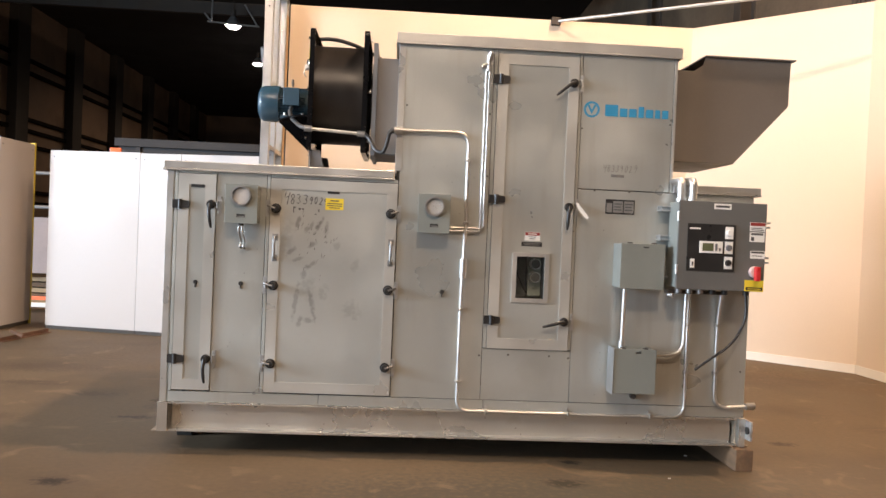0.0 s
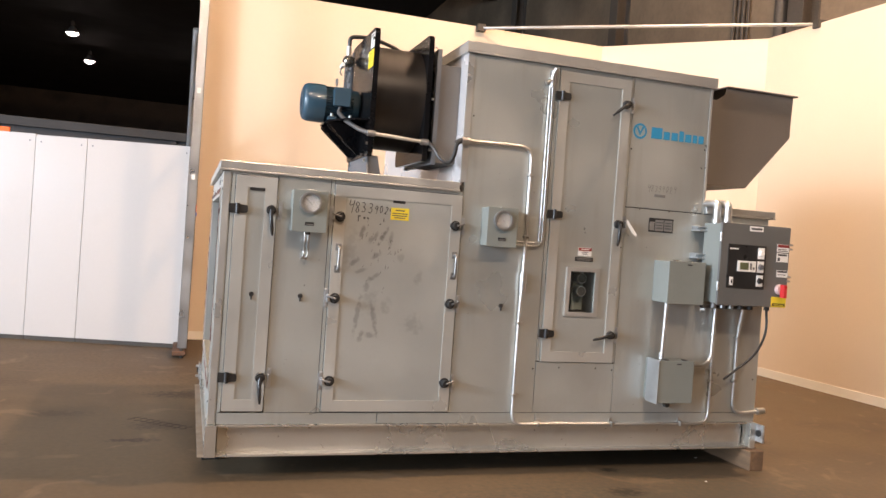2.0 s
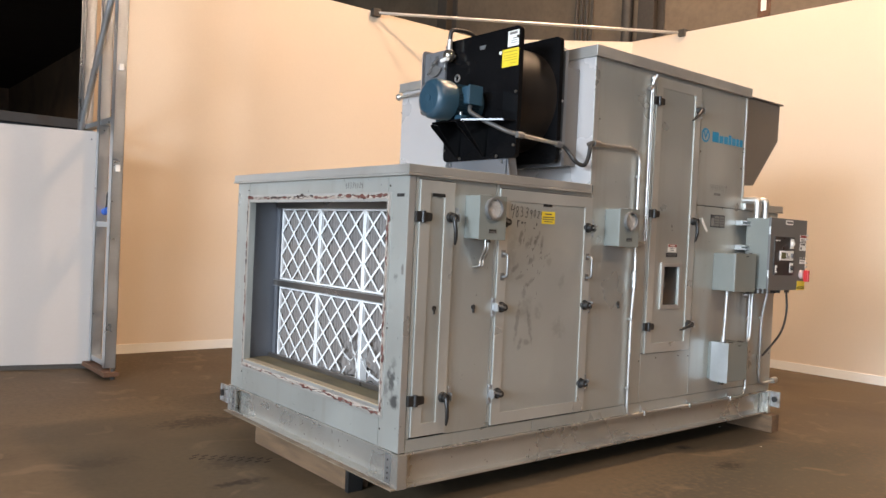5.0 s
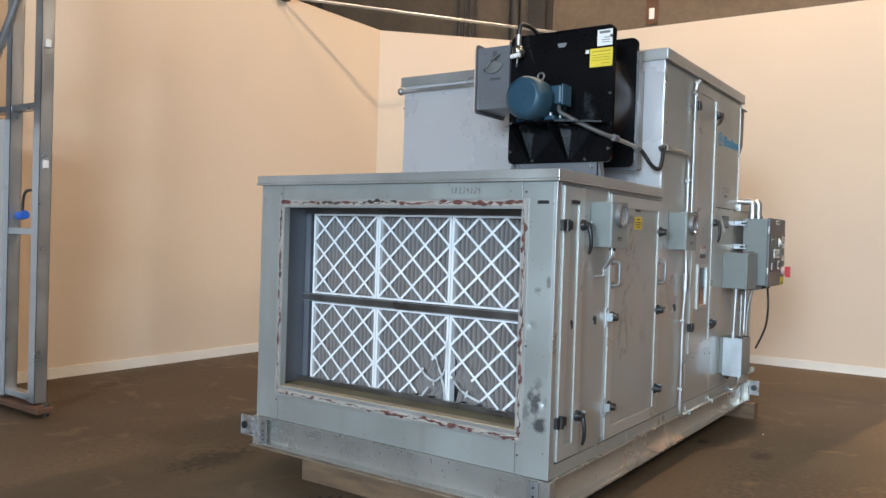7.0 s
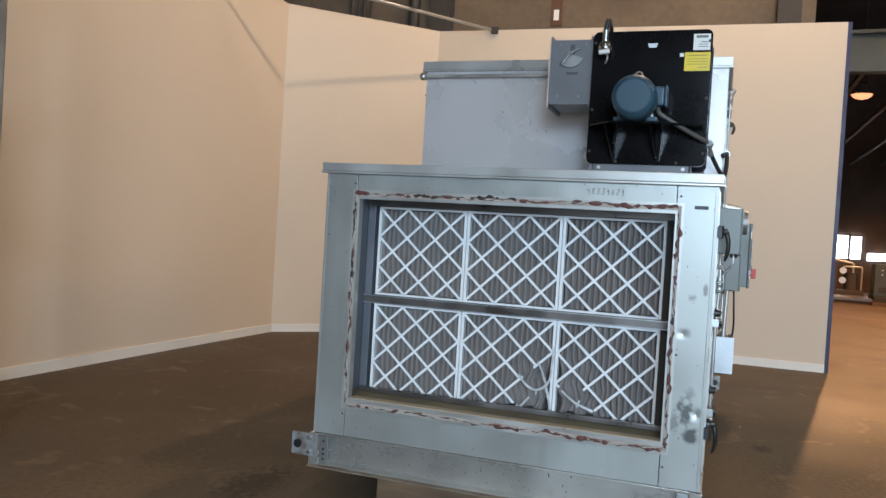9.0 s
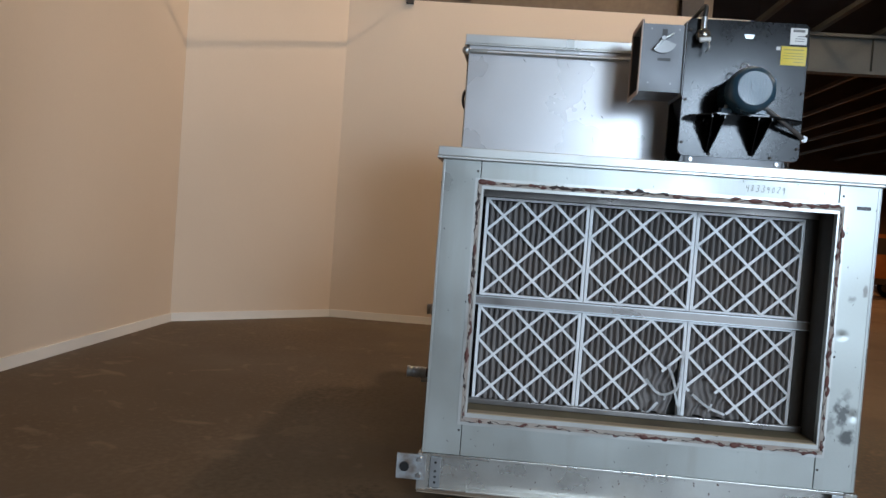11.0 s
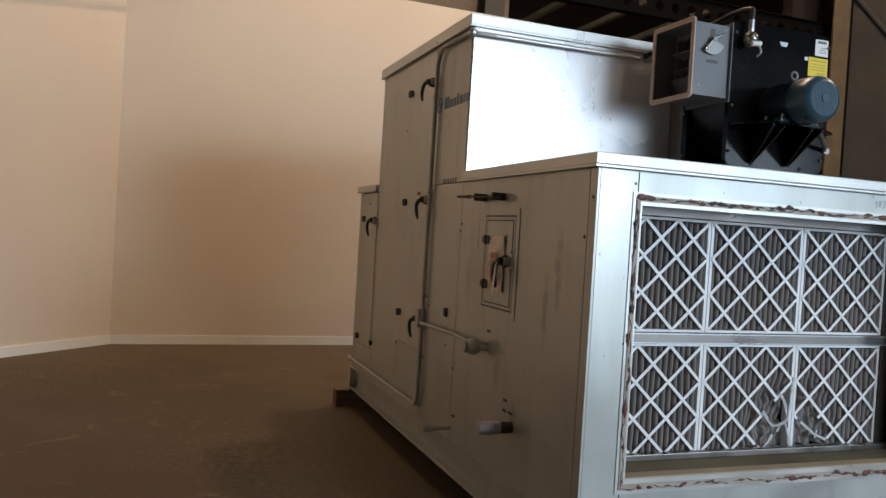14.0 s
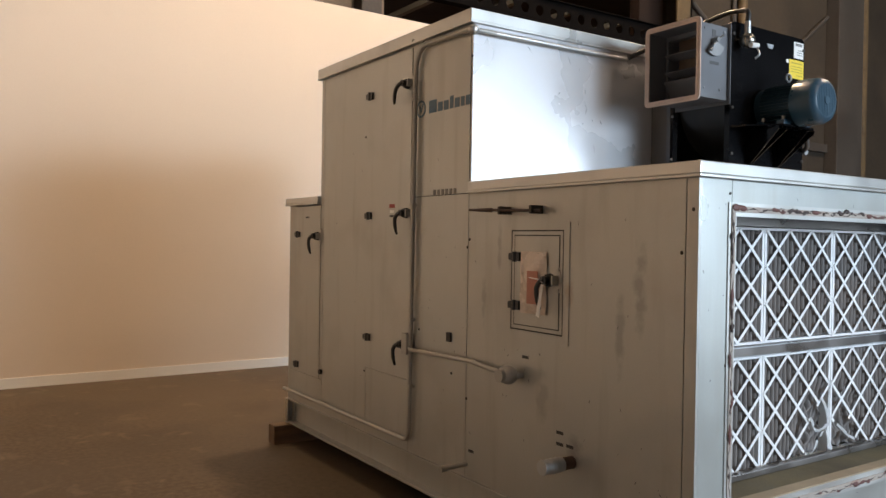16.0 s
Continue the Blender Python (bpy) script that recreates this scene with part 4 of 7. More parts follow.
# carcass behind the panels
def carcass(name, x0, x1, z0, z1):
    return part(name, box(B(), x0, x1, FRONT_Y + 0.010, BACK_Y - 0.010, z0, z1), M_GAP, unit, "dark body core in the panel gaps")


carcass("core", -1.10, X_T0 + 0.01, Z_B + 0.01, Z_L)
carcass("core", X_T0 + 0.012, 0.70, Z_B + 0.01, Z_T)
carcass("core", 1.02, X_T1 - 0.01, Z_B + 0.01, Z_T)
part("core", box(B(), 0.70, 1.02, FRONT_Y + 0.26, BACK_Y - 0.01, Z_B + 0.01, Z_T), M_GAP, unit)
part("core", box(B(), 0.70, 1.02, FRONT_Y + 0.012, FRONT_Y + 0.25, Z_B + 0.01, 1.03), M_GAP, unit)
part("core", box(B(), 0.70, 1.02, FRONT_Y + 0.012, FRONT_Y + 0.25, 1.38, Z_T), M_GAP, unit)
carcass("core", X_T1 - 0.008, X_R - 0.01, Z_B + 0.01, Z_L - 0.005)


def panel(put, u0, u1, v0, v1, mat=None, name="panel", deep=0.012, proud=0.0):
    return part(name, fbox(B(), put, u0, u1, v0, v1, -deep, proud, 0.0015), mat or M_SHEET, unit)


G = 0.004
# front panels
for u0, u1, v0, v1 in (
        (-1.455, -1.412, Z_B, Z_L), (-1.408, -1.389, 0.404, Z_L), (-1.146, -0.837, 0.404, Z_L), (-0.833, -0.814, 0.404, Z_L),
        (-1.385, -1.150, 1.784, Z_L), (-0.810, -0.006, 1.778, Z_L), (-1.408, -0.462, Z_B, 0.400), (-0.458, 0.60, Z_B, 0.400),
        (0.604, X_R - 0.004, Z_B, 0.400), (0.000, 0.578, 0.404, Z_T),
        (-0.030, -0.004, Z_L + 0.06, Z_T), (0.582, 0.604, 0.742, Z_T), (1.141, 1.158, 0.742, Z_T), (0.608, 1.137, 2.648, Z_T),
        (0.582, 1.158, 0.404, 0.735), (1.162, 1.762, 1.800, Z_T), (1.162, X_R, 0.404, 1.793), (1.766, X_T1, Z_L, Z_T)):
    panel(on_front, u0, u1, v0, v1, proud=0.0)
part("corner_trim", fbox(B(), on_front, -1.457, -1.418, Z_B + 0.002, Z_L - 0.002, 0.0, 0.003, 0.001), M_TRIM, unit)
part("corner_trim", fbox(B(), on_front, X_T0, 0.012, Z_L + 0.062, Z_T - 0.002, 0.0, 0.003, 0.001), M_TRIM, unit)
part("corner_trim", fbox(B(), on_front, 1.768, X_T1, Z_L + 0.062, Z_T - 0.002, 0.0, 0.003, 0.001), M_TRIM, unit)
# rivets along the seams
def rivets(put, pts, r=0.006):
    for u, v in pts:
        part("rivet", fcyl(B(), put, u, v, 0.0, 0.004, r, 8, r * 0.6), M_STEEL, unit)


rivets(on_front, [(0.03, 2.28), (0.565, 2.25), (0.565, 1.85), (0.562, 0.69), (0.75, 0.70), (1.02, 0.70), (1.17, 2.19), (1.145, 1.52), (1.145, 0.69), (1.71, 0.66), (2.30, 0.64), (1.75, 2.24), (1.27, 1.79), (1.50, 1.79)])

# left (intake) face around the filter opening
for u0, u1, v0, v1 in ((FRONT_Y + 0.0125, 5.232, Z_B, Z_L), (6.938, BACK_Y - 0.0125, Z_B, Z_L), (5.236, 6.934, 1.662, Z_L), (5.236, 6.934, Z_B, 0.548)):
    part("panel", fbox(B(), on_left, u0, u1, v0, v1, -0.045, 0.0, 0.0015), M_SCUFFED if u0 < 5.1 else M_SHEET, unit)
part("panel", fbox(B(), on_left, 6.916, 6.934, 0.552, 1.658, -0.04, 0.0), M_SHEET, unit)
rivets(on_left, [(6.95, 1.745), (5.215, 1.745), (6.95, 0.46), (5.22, 0.43), (5.21, 1.1), (5.19, 0.98), (6.96, 1.1)])
part("intake_flange", ring(B(), on_left, (5.196, 6.960, 0.490, 1.712), (5.236, 6.916, 0.550, 1.660), 0.001, 0.005), M_TRIM, unit, "aluminium flange round the intake opening")
part("gasket", ring(B(), on_left, (5.208, 6.946, 0.506, 1.698), (5.226, 6.926, 0.530, 1.676), 0.005, 0.009), M_GASKET, unit, "dried pinkish gasket strip")
# ragged red sealant left along the flange
rng = random.Random(4)


def sealant(a, b, horizontal, at):
    """A thin dark bead that wavers along the gasket, with red-brown lumps pulled off in places."""
    def run(s, e, lo, hi, mat, wide=0.0):
        n = max(4, int((e - s) / 0.009))
        pts, rad = [], []
        ph, swell = rng.uniform(0, 6), rng.uniform(0, 6)
        for i in range(n + 1):
            q = s + (e - s) * i / n
            off = at + wide + 0.0055 * math.sin(q * 19 + ph) + 0.003 * math.sin(q * 71 + ph) + rng.uniform(-0.003, 0.003)
            pts.append(on_left(q, off, 0.008) if horizontal else on_left(off, q, 0.008))
            rad.append(rng.uniform(lo, hi) * (0.3 if i in (0, n) else 0.65 + 0.35 * math.sin(i * 1.1 + swell)))
        bead = tube(B(), pts, 0.005, 6, rad)
        for vert in bead.verts:
            vert.co.x = LEFT_X - 0.0094 + (vert.co.x - LEFT_X + 0.008) * 0.35
        part("sealant_bead", bead, mat, unit)
    s = a
    while s < b - 0.05:
        e = min(b, s + rng.uniform(0.12, 0.5))
        run(s, e, 0.0016, 0.0042, M_BEAD)
        s = e + rng.uniform(-0.01, 0.05)
    s = a + rng.uniform(0, 0.03)
    while s < b - 0.05:
        e = min(b, s + rng.choice((0.02, 0.03, 0.05, 0.09, 0.16)))
        run(s, e, 0.005, 0.0135, M_SEAL if rng.random() < 0.7 else M_BEAD, rng.uniform(-0.004, 0.004))
        s = e + rng.uniform(0.01, 0.14)


sealant(5.22, 6.94, True, 1.690)
sealant(5.22, 6.94, True, 0.515)
sealant(0.52, 1.68, False, 6.938)
sealant(0.52, 1.68, False, 5.215)
for y, z, ry, rz in ((6.925, 1.694, 0.020, 0.014), (6.88, 1.690, 0.024, 0.010), (6.40, 1.690, 0.030, 0.009), (5.62, 1.692, 0.034, 0.012), (5.48, 1.690, 0.022, 0.013), (5.30, 1.690, 0.020, 0.010),
                     (6.05, 0.512, 0.020, 0.012), (5.62, 0.514, 0.022, 0.014), (5.50, 0.512, 0.016, 0.012), (5.216, 0.86, 0.010, 0.030), (6.938, 1.36, 0.009, 0.028), (6.938, 0.84, 0.008, 0.040)):
    part("sealant_lump", ball(B(), on_left(y, z, 0.009), 1.0, 0.0045, ry, rz, 10, 6), M_SEAL, unit)
# intake throat and filter rack
XF = -1.205
# throat floor in olive, with a paler tan strip along its front edge
part("throat_floor", box(B(), LEFT_X + 0.001, -1.10, 5.06, 7.08, 0.505, 0.5525), M_SILLDARK, unit, "mottled olive floor of the intake throat")
part("throat_sill", box(B(), LEFT_X + 0.0005, LEFT_X + 0.062, 5.239, 6.913, 0.549, 0.5545), M_TAN, unit, "tan sill along the intake opening")
# throat sides take darker colours than the outer sheets, the y=5.22 one darkest
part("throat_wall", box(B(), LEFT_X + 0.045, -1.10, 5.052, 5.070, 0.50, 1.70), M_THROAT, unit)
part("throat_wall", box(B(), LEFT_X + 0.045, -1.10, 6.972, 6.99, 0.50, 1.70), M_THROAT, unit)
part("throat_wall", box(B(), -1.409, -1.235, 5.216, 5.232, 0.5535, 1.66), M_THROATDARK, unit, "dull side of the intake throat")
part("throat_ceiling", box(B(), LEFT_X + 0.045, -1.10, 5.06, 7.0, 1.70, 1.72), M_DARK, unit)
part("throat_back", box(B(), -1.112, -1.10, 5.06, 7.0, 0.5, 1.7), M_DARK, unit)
for z0, z1 in ((0.548, 0.556), (1.068, 1.117), (1.633, 1.70)):
    bm = B()
    box(bm, XF - 0.022, -1.13, 5.072, 6.97, z0, z1, 0.002)
    part("filter_rail", bm, M_TRACK, unit, "dull metal filter track")
    for ze in (z0 + 0.002, z1 - 0.006):
        if z1 < 1.6:
            part("rail_lip", box(B(), XF - 0.026, XF - 0.0225, 5.074, 6.968, ze, ze + 0.004), M_GALV, unit)
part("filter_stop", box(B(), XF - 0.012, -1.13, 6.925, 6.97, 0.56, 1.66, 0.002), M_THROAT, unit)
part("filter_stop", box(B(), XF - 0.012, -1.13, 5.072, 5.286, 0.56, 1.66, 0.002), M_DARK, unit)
part("drip_lip", box(B(), XF - 0.05, XF - 0.02, 5.08, 6.95, 0.5535, 0.582, 0.004), M_TRACK, unit)
# back panels
for u0, u1, v0, v1 in (
        (LEFT_X, -1.400, Z_B, Z_L), (-1.396, -0.018, Z_B, Z_L), (-0.014, 0.555, Z_B, 1.796), (-0.014, 0.555, 1.800, Z_T),
        (0.559, 1.084, 0.404, 0.742), (0.559, 1.084, Z_B, 0.400), (1.088, 1.735, Z_B, Z_T), (1.739, X_R, Z_B, 0.56), (1.739, 1.775, 0.564, Z_L),
        (2.205, X_R, 0.564, Z_L), (1.739, X_T1, Z_L, Z_T), (0.559, 1.084, 2.662, Z_T)):
    panel(on_back, u0, u1, v0, v1, M_BACKSHEET)
rivets(on_back, [(-0.03, 2.5), (-0.03, 1.56), (-0.01, 1.52), (0.14, 1.04), (1.10, 0.72), (1.12, 2.2), (-1.38, 1.52), (-1.43, 1.68), (0.45, 1.05), (0.12, 0.85), (-0.02, 0.74)], 0.008)
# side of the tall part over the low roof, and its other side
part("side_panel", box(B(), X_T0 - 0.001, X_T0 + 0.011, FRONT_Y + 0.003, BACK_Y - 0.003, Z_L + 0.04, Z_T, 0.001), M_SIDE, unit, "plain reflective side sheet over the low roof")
part("side_panel", box(B(), X_T1 - 0.011, X_T1 + 0.001, FRONT_Y + 0.003, BACK_Y - 0.003, Z_L + 0.02, Z_T, 0.001), M_SHEET, unit)
part("side_panel", box(B(), X_R - 0.011, X_R + 0.001, FRONT_Y + 0.003, BACK_Y - 0.003, Z_B, Z_L - 0.006, 0.001), M_SHEET, unit)


flecks = random.Random(8)
for y, z in ((6.463, 2.572), (6.388, 2.525), (6.534, 2.378), (6.339, 2.409), (6.333, 2.331), (6.278, 2.251), (6.262, 2.094), (6.213, 2.247), (6.751, 2.589), (6.33, 2.30)):
    a, ln, wd = flecks.uniform(0.7, 2.4), flecks.uniform(0.010, 0.030), flecks.uniform(0.0015, 0.004)
    du, dv = Vector((math.cos(a), math.sin(a))) * ln, Vector((-math.sin(a), math.cos(a))) * wd
    part("scratch", prism(B(), [(y - du.x, z - du.y), (y + dv.x, z + dv.y), (y + du.x, z + du.y), (y - dv.x, z - dv.y)], lambda u, v, w: Vector((X_T0 - 0.001 - w, u, v)), 0.0002, 0.0008), M_BARG, unit)

# roofs with a turned-down lip
def roof(x0, x1, y0, y1, z0, z1, label):
    r = part("roof", box(B(), x0, x1, y0, y1, z0 + 0.012, z1, 0.004), M_TRIM, unit, label)
    for a0, a1, b0, b1 in ((x0 - 0.004, x1 + 0.004, y0 - 0.004, y0 + 0.018), (x0 - 0.004, x1 + 0.004, y1 - 0.018, y1 + 0.004),
                           (x0 - 0.004, x0 + 0.018, y0 + 0.019, y1 - 0.019), (x1 - 0.018, x1 + 0.004, y0 + 0.019, y1 - 0.019)):
        part("roof_lip", box(B(), a0, a1, b0, b1, z0, z0 + 0.011, 0.002), M_TRIM, r)
    return r


roof(-1.478, X_T0 - 0.006, 5.024, 7.150, Z_L, 1.855, "flat aluminium roof of the low part with a folded lip")
roof(-0.048, 1.806, 5.022, 7.150, Z_T, 2.740, "flat aluminium roof of the tall part with a folded lip")
roof(X_T1 + 0.004, 2.372, 5.024, 7.150, Z_L, 1.852, "flat aluminium roof of the end part")

# base frame of channels, with lifting lugs
def channel_x(y_out, sgn):
    bm = B()
    box(bm, -1.40, 2.30, y_out, y_out + sgn * 0.075, 0.320, 0.333, 0.002)
    box(bm, -1.40, 2.30, y_out, y_out + sgn * 0.075, 0.146, 0.162, 0.003)
    box(bm, -1.40, 2.30, y_out + sgn * 0.055, y_out + sgn * 0.068, 0.160, 0.322)
    return part("base_channel", bm, M_RAIL if sgn > 0 else M_BACKSHEET, unit, "aluminium base channel with scuffs")


def channel_y(x_out, sgn):
    bm = B()
    box(bm, x_out, x_out + sgn * 0.075, 5.09, 7.08, 0.320, 0.333, 0.002)
    box(bm, x_out, x_out + sgn * 0.075, 5.09, 7.08, 0.152, 0.162, 0.003)
    box(bm, x_out + sgn * 0.055, x_out + sgn * 0.068, 5.09, 7.08, 0.160, 0.322)
    ch = part("base_channel", bm, M_RAIL, unit, "aluminium base channel with dirt spots")
    part("bottom_flange", box(B(), x_out - sgn * 0.038, x_out + sgn * 0.070, 5.035, 7.135, 0.1465, 0.1515, 0.001), M_FLANGE, ch, "dusty projecting bottom flange")
    for y0 in (5.096, 7.030):
        part("corner_plate", box(B(), x_out - sgn * 0.002, x_out + sgn * 0.004, y0 - 0.004, y0 + 0.048, 0.165, 0.318, 0.001), M_GALV, ch, "galvanised corner plate")
        for z in (0.190, 0.218, 0.246, 0.290):
            part("bolt_hole", cyl(B(), (x_out - sgn * 0.004, y0 + 0.022, z), (x_out + sgn * 0.003, y0 + 0.022, z), 0.0065, 8), M_LABELB, ch)
    return ch


channel_x(5.035, 1)
channel_x(7.135, -1)
channel_y(-1.462, 1)
channel_y(2.335, -1)
for x0, x1 in ((-1.465, -1.402), (2.302, 2.345)):
    for y0, y1 in ((5.028, 5.088), (7.082, 7.142)):
        bm = B()
        box(bm, x0 + 0.007, x1 - 0.007, y0 + 0.007, y1 - 0.007, 0.322, 0.330)
        box(bm, x0 if x0 < 0 else x1 - 0.006, x0 + 0.006 if x0 < 0 else x1, y0 + 0.007, y1 - 0.007, 0.146, 0.330, 0.001)
        box(bm, x0, x1, y0, y0 + 0.006, 0.146, 0.330, 0.001)
        box(bm, x0, x1, y1 - 0.006, y1, 0.146, 0.330, 0.001)
        part("base_corner", bm, M_RAIL, unit)


M_LUG = surface("dirty_galvanised_lug", (0.42, 0.43, 0.43), 0.5, 0.5, 0.2, 20, 120, 0.05, dirt=(0.16, 0.10, 0.06), dirt_at=0.50, dirt_scale=14)


def lug(x, y0, y1, hole_y):
    bm = B()
    prism(bm, [(y0, 0.20), (y1, 0.20), (y1, 0.325), (y0, 0.325)], lambda u, v, w: Vector((x + w, u, v)), 0.0, 0.012)
    l = part("lifting_lug", bm, M_LUG, unit, "dirty galvanised lifting lug plate")
    part("hole", cyl(B(), (x - 0.010, hole_y, 0.262), (x + 0.022, hole_y, 0.262), 0.024, 18), M_LABELB, l)
    for dz in (0.225, 0.305):
        part("bolt", cyl(B(), (x - 0.022, hole_y + (0.075 if hole_y < 6 else -0.075), dz), (x + 0.02, hole_y + (0.075 if hole_y < 6 else -0.075), dz), 0.012, 6), M_CHROME, l)


lug(-1.478, 7.10, 7.245, 7.205)
lug(2.348, 4.955, 5.10, 4.995)

# timbers under the base
def timber(x0, x1, y0, y1, h, label):
    t = thing("timber_skid", ((x0 + x1) / 2, (y0 + y1) / 2, 0), label, "timber", "timbers under the unit")
    part("beam", box(B(), x0, x1, y0, y1, 0.0, h, 0.006), M_WOOD, t)
    return t


tm1 = timber(-1.445, -1.30, 5.53, 6.72, 0.146, "rough weathered timber under the unit's base")
part("end_block", box(B(), -1.462, -1.36, 5.495, 5.529, 0.0, 0.142, 0.004), M_BLACK, tm1, "dark timber end block")
timber(2.262, 2.378, 4.965, 7.26, 0.140, "rough timber block under the unit's end")


# ---- doors, hinges and latches ----
def door(put, u0, u1, v0, v1, border, mat=None, label="", proud=0.004):
    bm = B()
    fbox(bm, put, u0, u1, v0, v1, -0.010, proud, 0.001)
    d = part("door", bm, mat or M_SHEET, unit, label)
    if border:
        part("door_border", ring(B(), put, (u0 + 0.001, u1 - 0.001, v0 + 0.001, v1 - 0.001), (u0 + border, u1 - border, v0 + border, v1 - border), proud, proud + 0.006), M_BORDER, d)
    return d


def hinge(put, u, v, parent, s=1):
    k = 0.76 if put is on_back else 1.0
    leaf = ((-0.050, -0.027), (-0.006, -0.027), (0.050, -0.021), (0.054, -0.012), (0.054, 0.012), (0.050, 0.021), (-0.006, 0.027), (-0.050, 0.027))
    h = part("hinge", prism(B(), [(u + a * k, v + b * k) for a, b in leaf], put, 0.004, 0.022 * k), M_BLACK, parent, "black hinge")
    part("hinge_pin", cyl(B(), put(u - 0.004, v - 0.031 * k, 0.020 * k), put(u - 0.004, v + 0.031 * k, 0.020 * k), 0.013 * k, 12), M_BLACK, parent)
    return h


def bracket(put, u, v, side, parent):
    bm = B()
    a = u + side * 0.052
    fbox(bm, put, a - 0.012, a + 0.012, v - 0.055, v + 0.055, 0.0, 0.006, 0.001)
    fbox(bm, put, a - side * 0.012, a - side * 0.002, v - 0.022, v + 0.022, 0.006, 0.040, 0.002)
    fcyl(bm, put, a, v - 0.045, 0.006, 0.011, 0.008, 8)
    fcyl(bm, put, a, v + 0.045, 0.006, 0.011, 0.008, 8)
    part("striker", bm, M_PAINTED if put is on_back else M_GALV, parent, "zinc-plated striker bracket")


def lever_latch(put, u, v, angle, parent, side=1, curl=14):
    bm = B()
    fcyl(bm, put, u, v, 0.004, 0.030, 0.031, 20, 0.026)
    fcyl(bm, put, u, v, 0.030, 0.052, 0.019, 16)
    part("latch_base", bm, M_BLACK, parent)
    pts, q = [], Vector((u, v))
    for i in range(9):
        w = 0.046 + 0.014 * math.sin(math.pi * i / 8)
        pts.append(put(q.x, q.y, w))
        a = radians(angle + curl * min(1.0, i / 3.0))
        q = q + Vector((math.cos(a), math.sin(a))) * 0.0185
    part("lever_handle", tube(B(), pts, 0.010, 8, [0.013, 0.0125, 0.012, 0.0115, 0.011, 0.011, 0.0105, 0.009, 0.006]), M_BLACK, parent, "black lever handle")
    bracket(put, u, v, side, parent)


def knob_latch(put, u, v, parent, side=1):
    bm = B()
    fcyl(bm, put, u, v, 0.004, 0.020, 0.033, 22, 0.030)
    fcyl(bm, put, u, v, 0.020, 0.050, 0.024, 18, 0.020)
    part("latch_knob", bm, M_BLACK, parent, "black round latch knob")
    part("latch_arm", tube(B(), [put(u, v, 0.052), put(u + side * 0.03, v + 0.008, 0.05), put(u + side * 0.050, v + 0.014, 0.038)], 0.0062, 8), M_PULL, parent)
    bracket(put, u, v, side, parent)


def pull(put, u, v0, v1, parent):
    bm = B()
    tube(bm, fillet([put(u, v0, 0.004), put(u, v0, 0.05), put(u, v1, 0.05), put(u, v1, 0.004)], 0.03), 0.0085, 10)
    fbox(bm, put, u - 0.018, u + 0.018, v0 - 0.022, v0 + 0.022, 0.004, 0.011, 0.003)
    fbox(bm, put, u - 0.018, u + 0.018, v1 - 0.022, v1 + 0.022, 0.004, 0.011, 0.003)
    part("pull_handle", bm, M_PULL, parent, "grey metal pull handle")


def keyhole(put, u, v, parent):
    bm = B()
    fcyl(bm, put, u, v, 0.0, 0.007, 0.014, 14)
    fbox(bm, put, u - 0.004, u + 0.004, v - 0.032, v - 0.004, 0.0, 0.012, 0.001)
    part("test_plug", bm, M_BLACK, parent, "small black plug")


def plate(put, u0, u1, v0, v1, w, mat, parent, name="label_plate", label="", bars=(), bar_mat=None):
    p = part(name, fbox(B(), put, u0, u1, v0, v1, w, w + 0.0015, 0.0), mat, parent, label)
    for (a0, a1, b0, b1) in bars:
        part("print_bar", fbox(B(), put, u0 + (u1 - u0) * a0, u0 + (u1 - u0) * a1, v0 + (v1 - v0) * b0, v0 + (v1 - v0) * b1, w + 0.0015, w + 0.0022), bar_mat or M_BARS, p)
    return p


LINES = ((0.1, 0.9, 0.70, 0.80), (0.1, 0.8, 0.45, 0.55), (0.1, 0.85, 0.20, 0.30))
d1 = door(on_front, -1.385, -1.150, 0.412, 1.780, 0.068, None, "narrow filter access door with a raised border")
hinge(on_front, -1.365, 1.585, d1)
hinge(on_front, -1.365, 0.609, d1)
lever_latch(on_front, -1.178, 1.590, -96, d1)
lever_latch(on_front, -1.178, 0.611, -99, d1)
plate(on_front, -1.305, -1.22, 1.695, 1.713, 0.0105, M_LABELB, d1, label="small black name plate")
keyhole(on_front, -1.259, 1.096, d1)

d2 = door(on_front, -0.810, -0.006, 0.410, 1.774, 0.068, M_SMUDGED, "wide lift-out door with grimy hand smudges and marker")
for v in (1.583, 1.093, 0.595):
    knob_latch(on_front, -0.772, v, d2, -1)
    knob_latch(on_front, -0.044, v - 0.003, d2, 1)
pull(on_front, -0.770, 1.268, 1.400, d2)
pull(on_front, -0.036, 1.264, 1.395, d2)
plate(on_front, -0.452, -0.375, 1.690, 1.708, 0.0045, M_LABELB, d2, label="small black name plate")
plate(on_front, -0.462, -0.348, 1.588, 1.662, 0.0045, M_LABELY, d2, label="yellow warning label", bars=((0.25, 0.75, 0.74, 0.84), (0.08, 0.92, 0.50, 0.58), (0.08, 0.92, 0.32, 0.40), (0.2, 0.8, 0.14, 0.22)))
hand = random.Random(3)
scrawl("48339029", on_front, -0.726, 1.618, 0.066, 0.043, 0.0045, d2, M_MARKER, 5, pen=0.0042, shrink=0.055)
for u0, u1, v0, v1 in ((-0.664, -0.659, 1.560, 1.600), (-0.664, -0.648, 1.592, 1.599), (-0.630, -0.618, 1.580, 1.592), (-0.608, -0.596, 1.582, 1.590), (-0.505, -0.500, 1.570, 1.590), (-0.527, -0.517, 1.553, 1.559)):
    plate(on_front, u0, u1, v0, v1, 0.0043, M_MARKER, d2, "marker_mark")
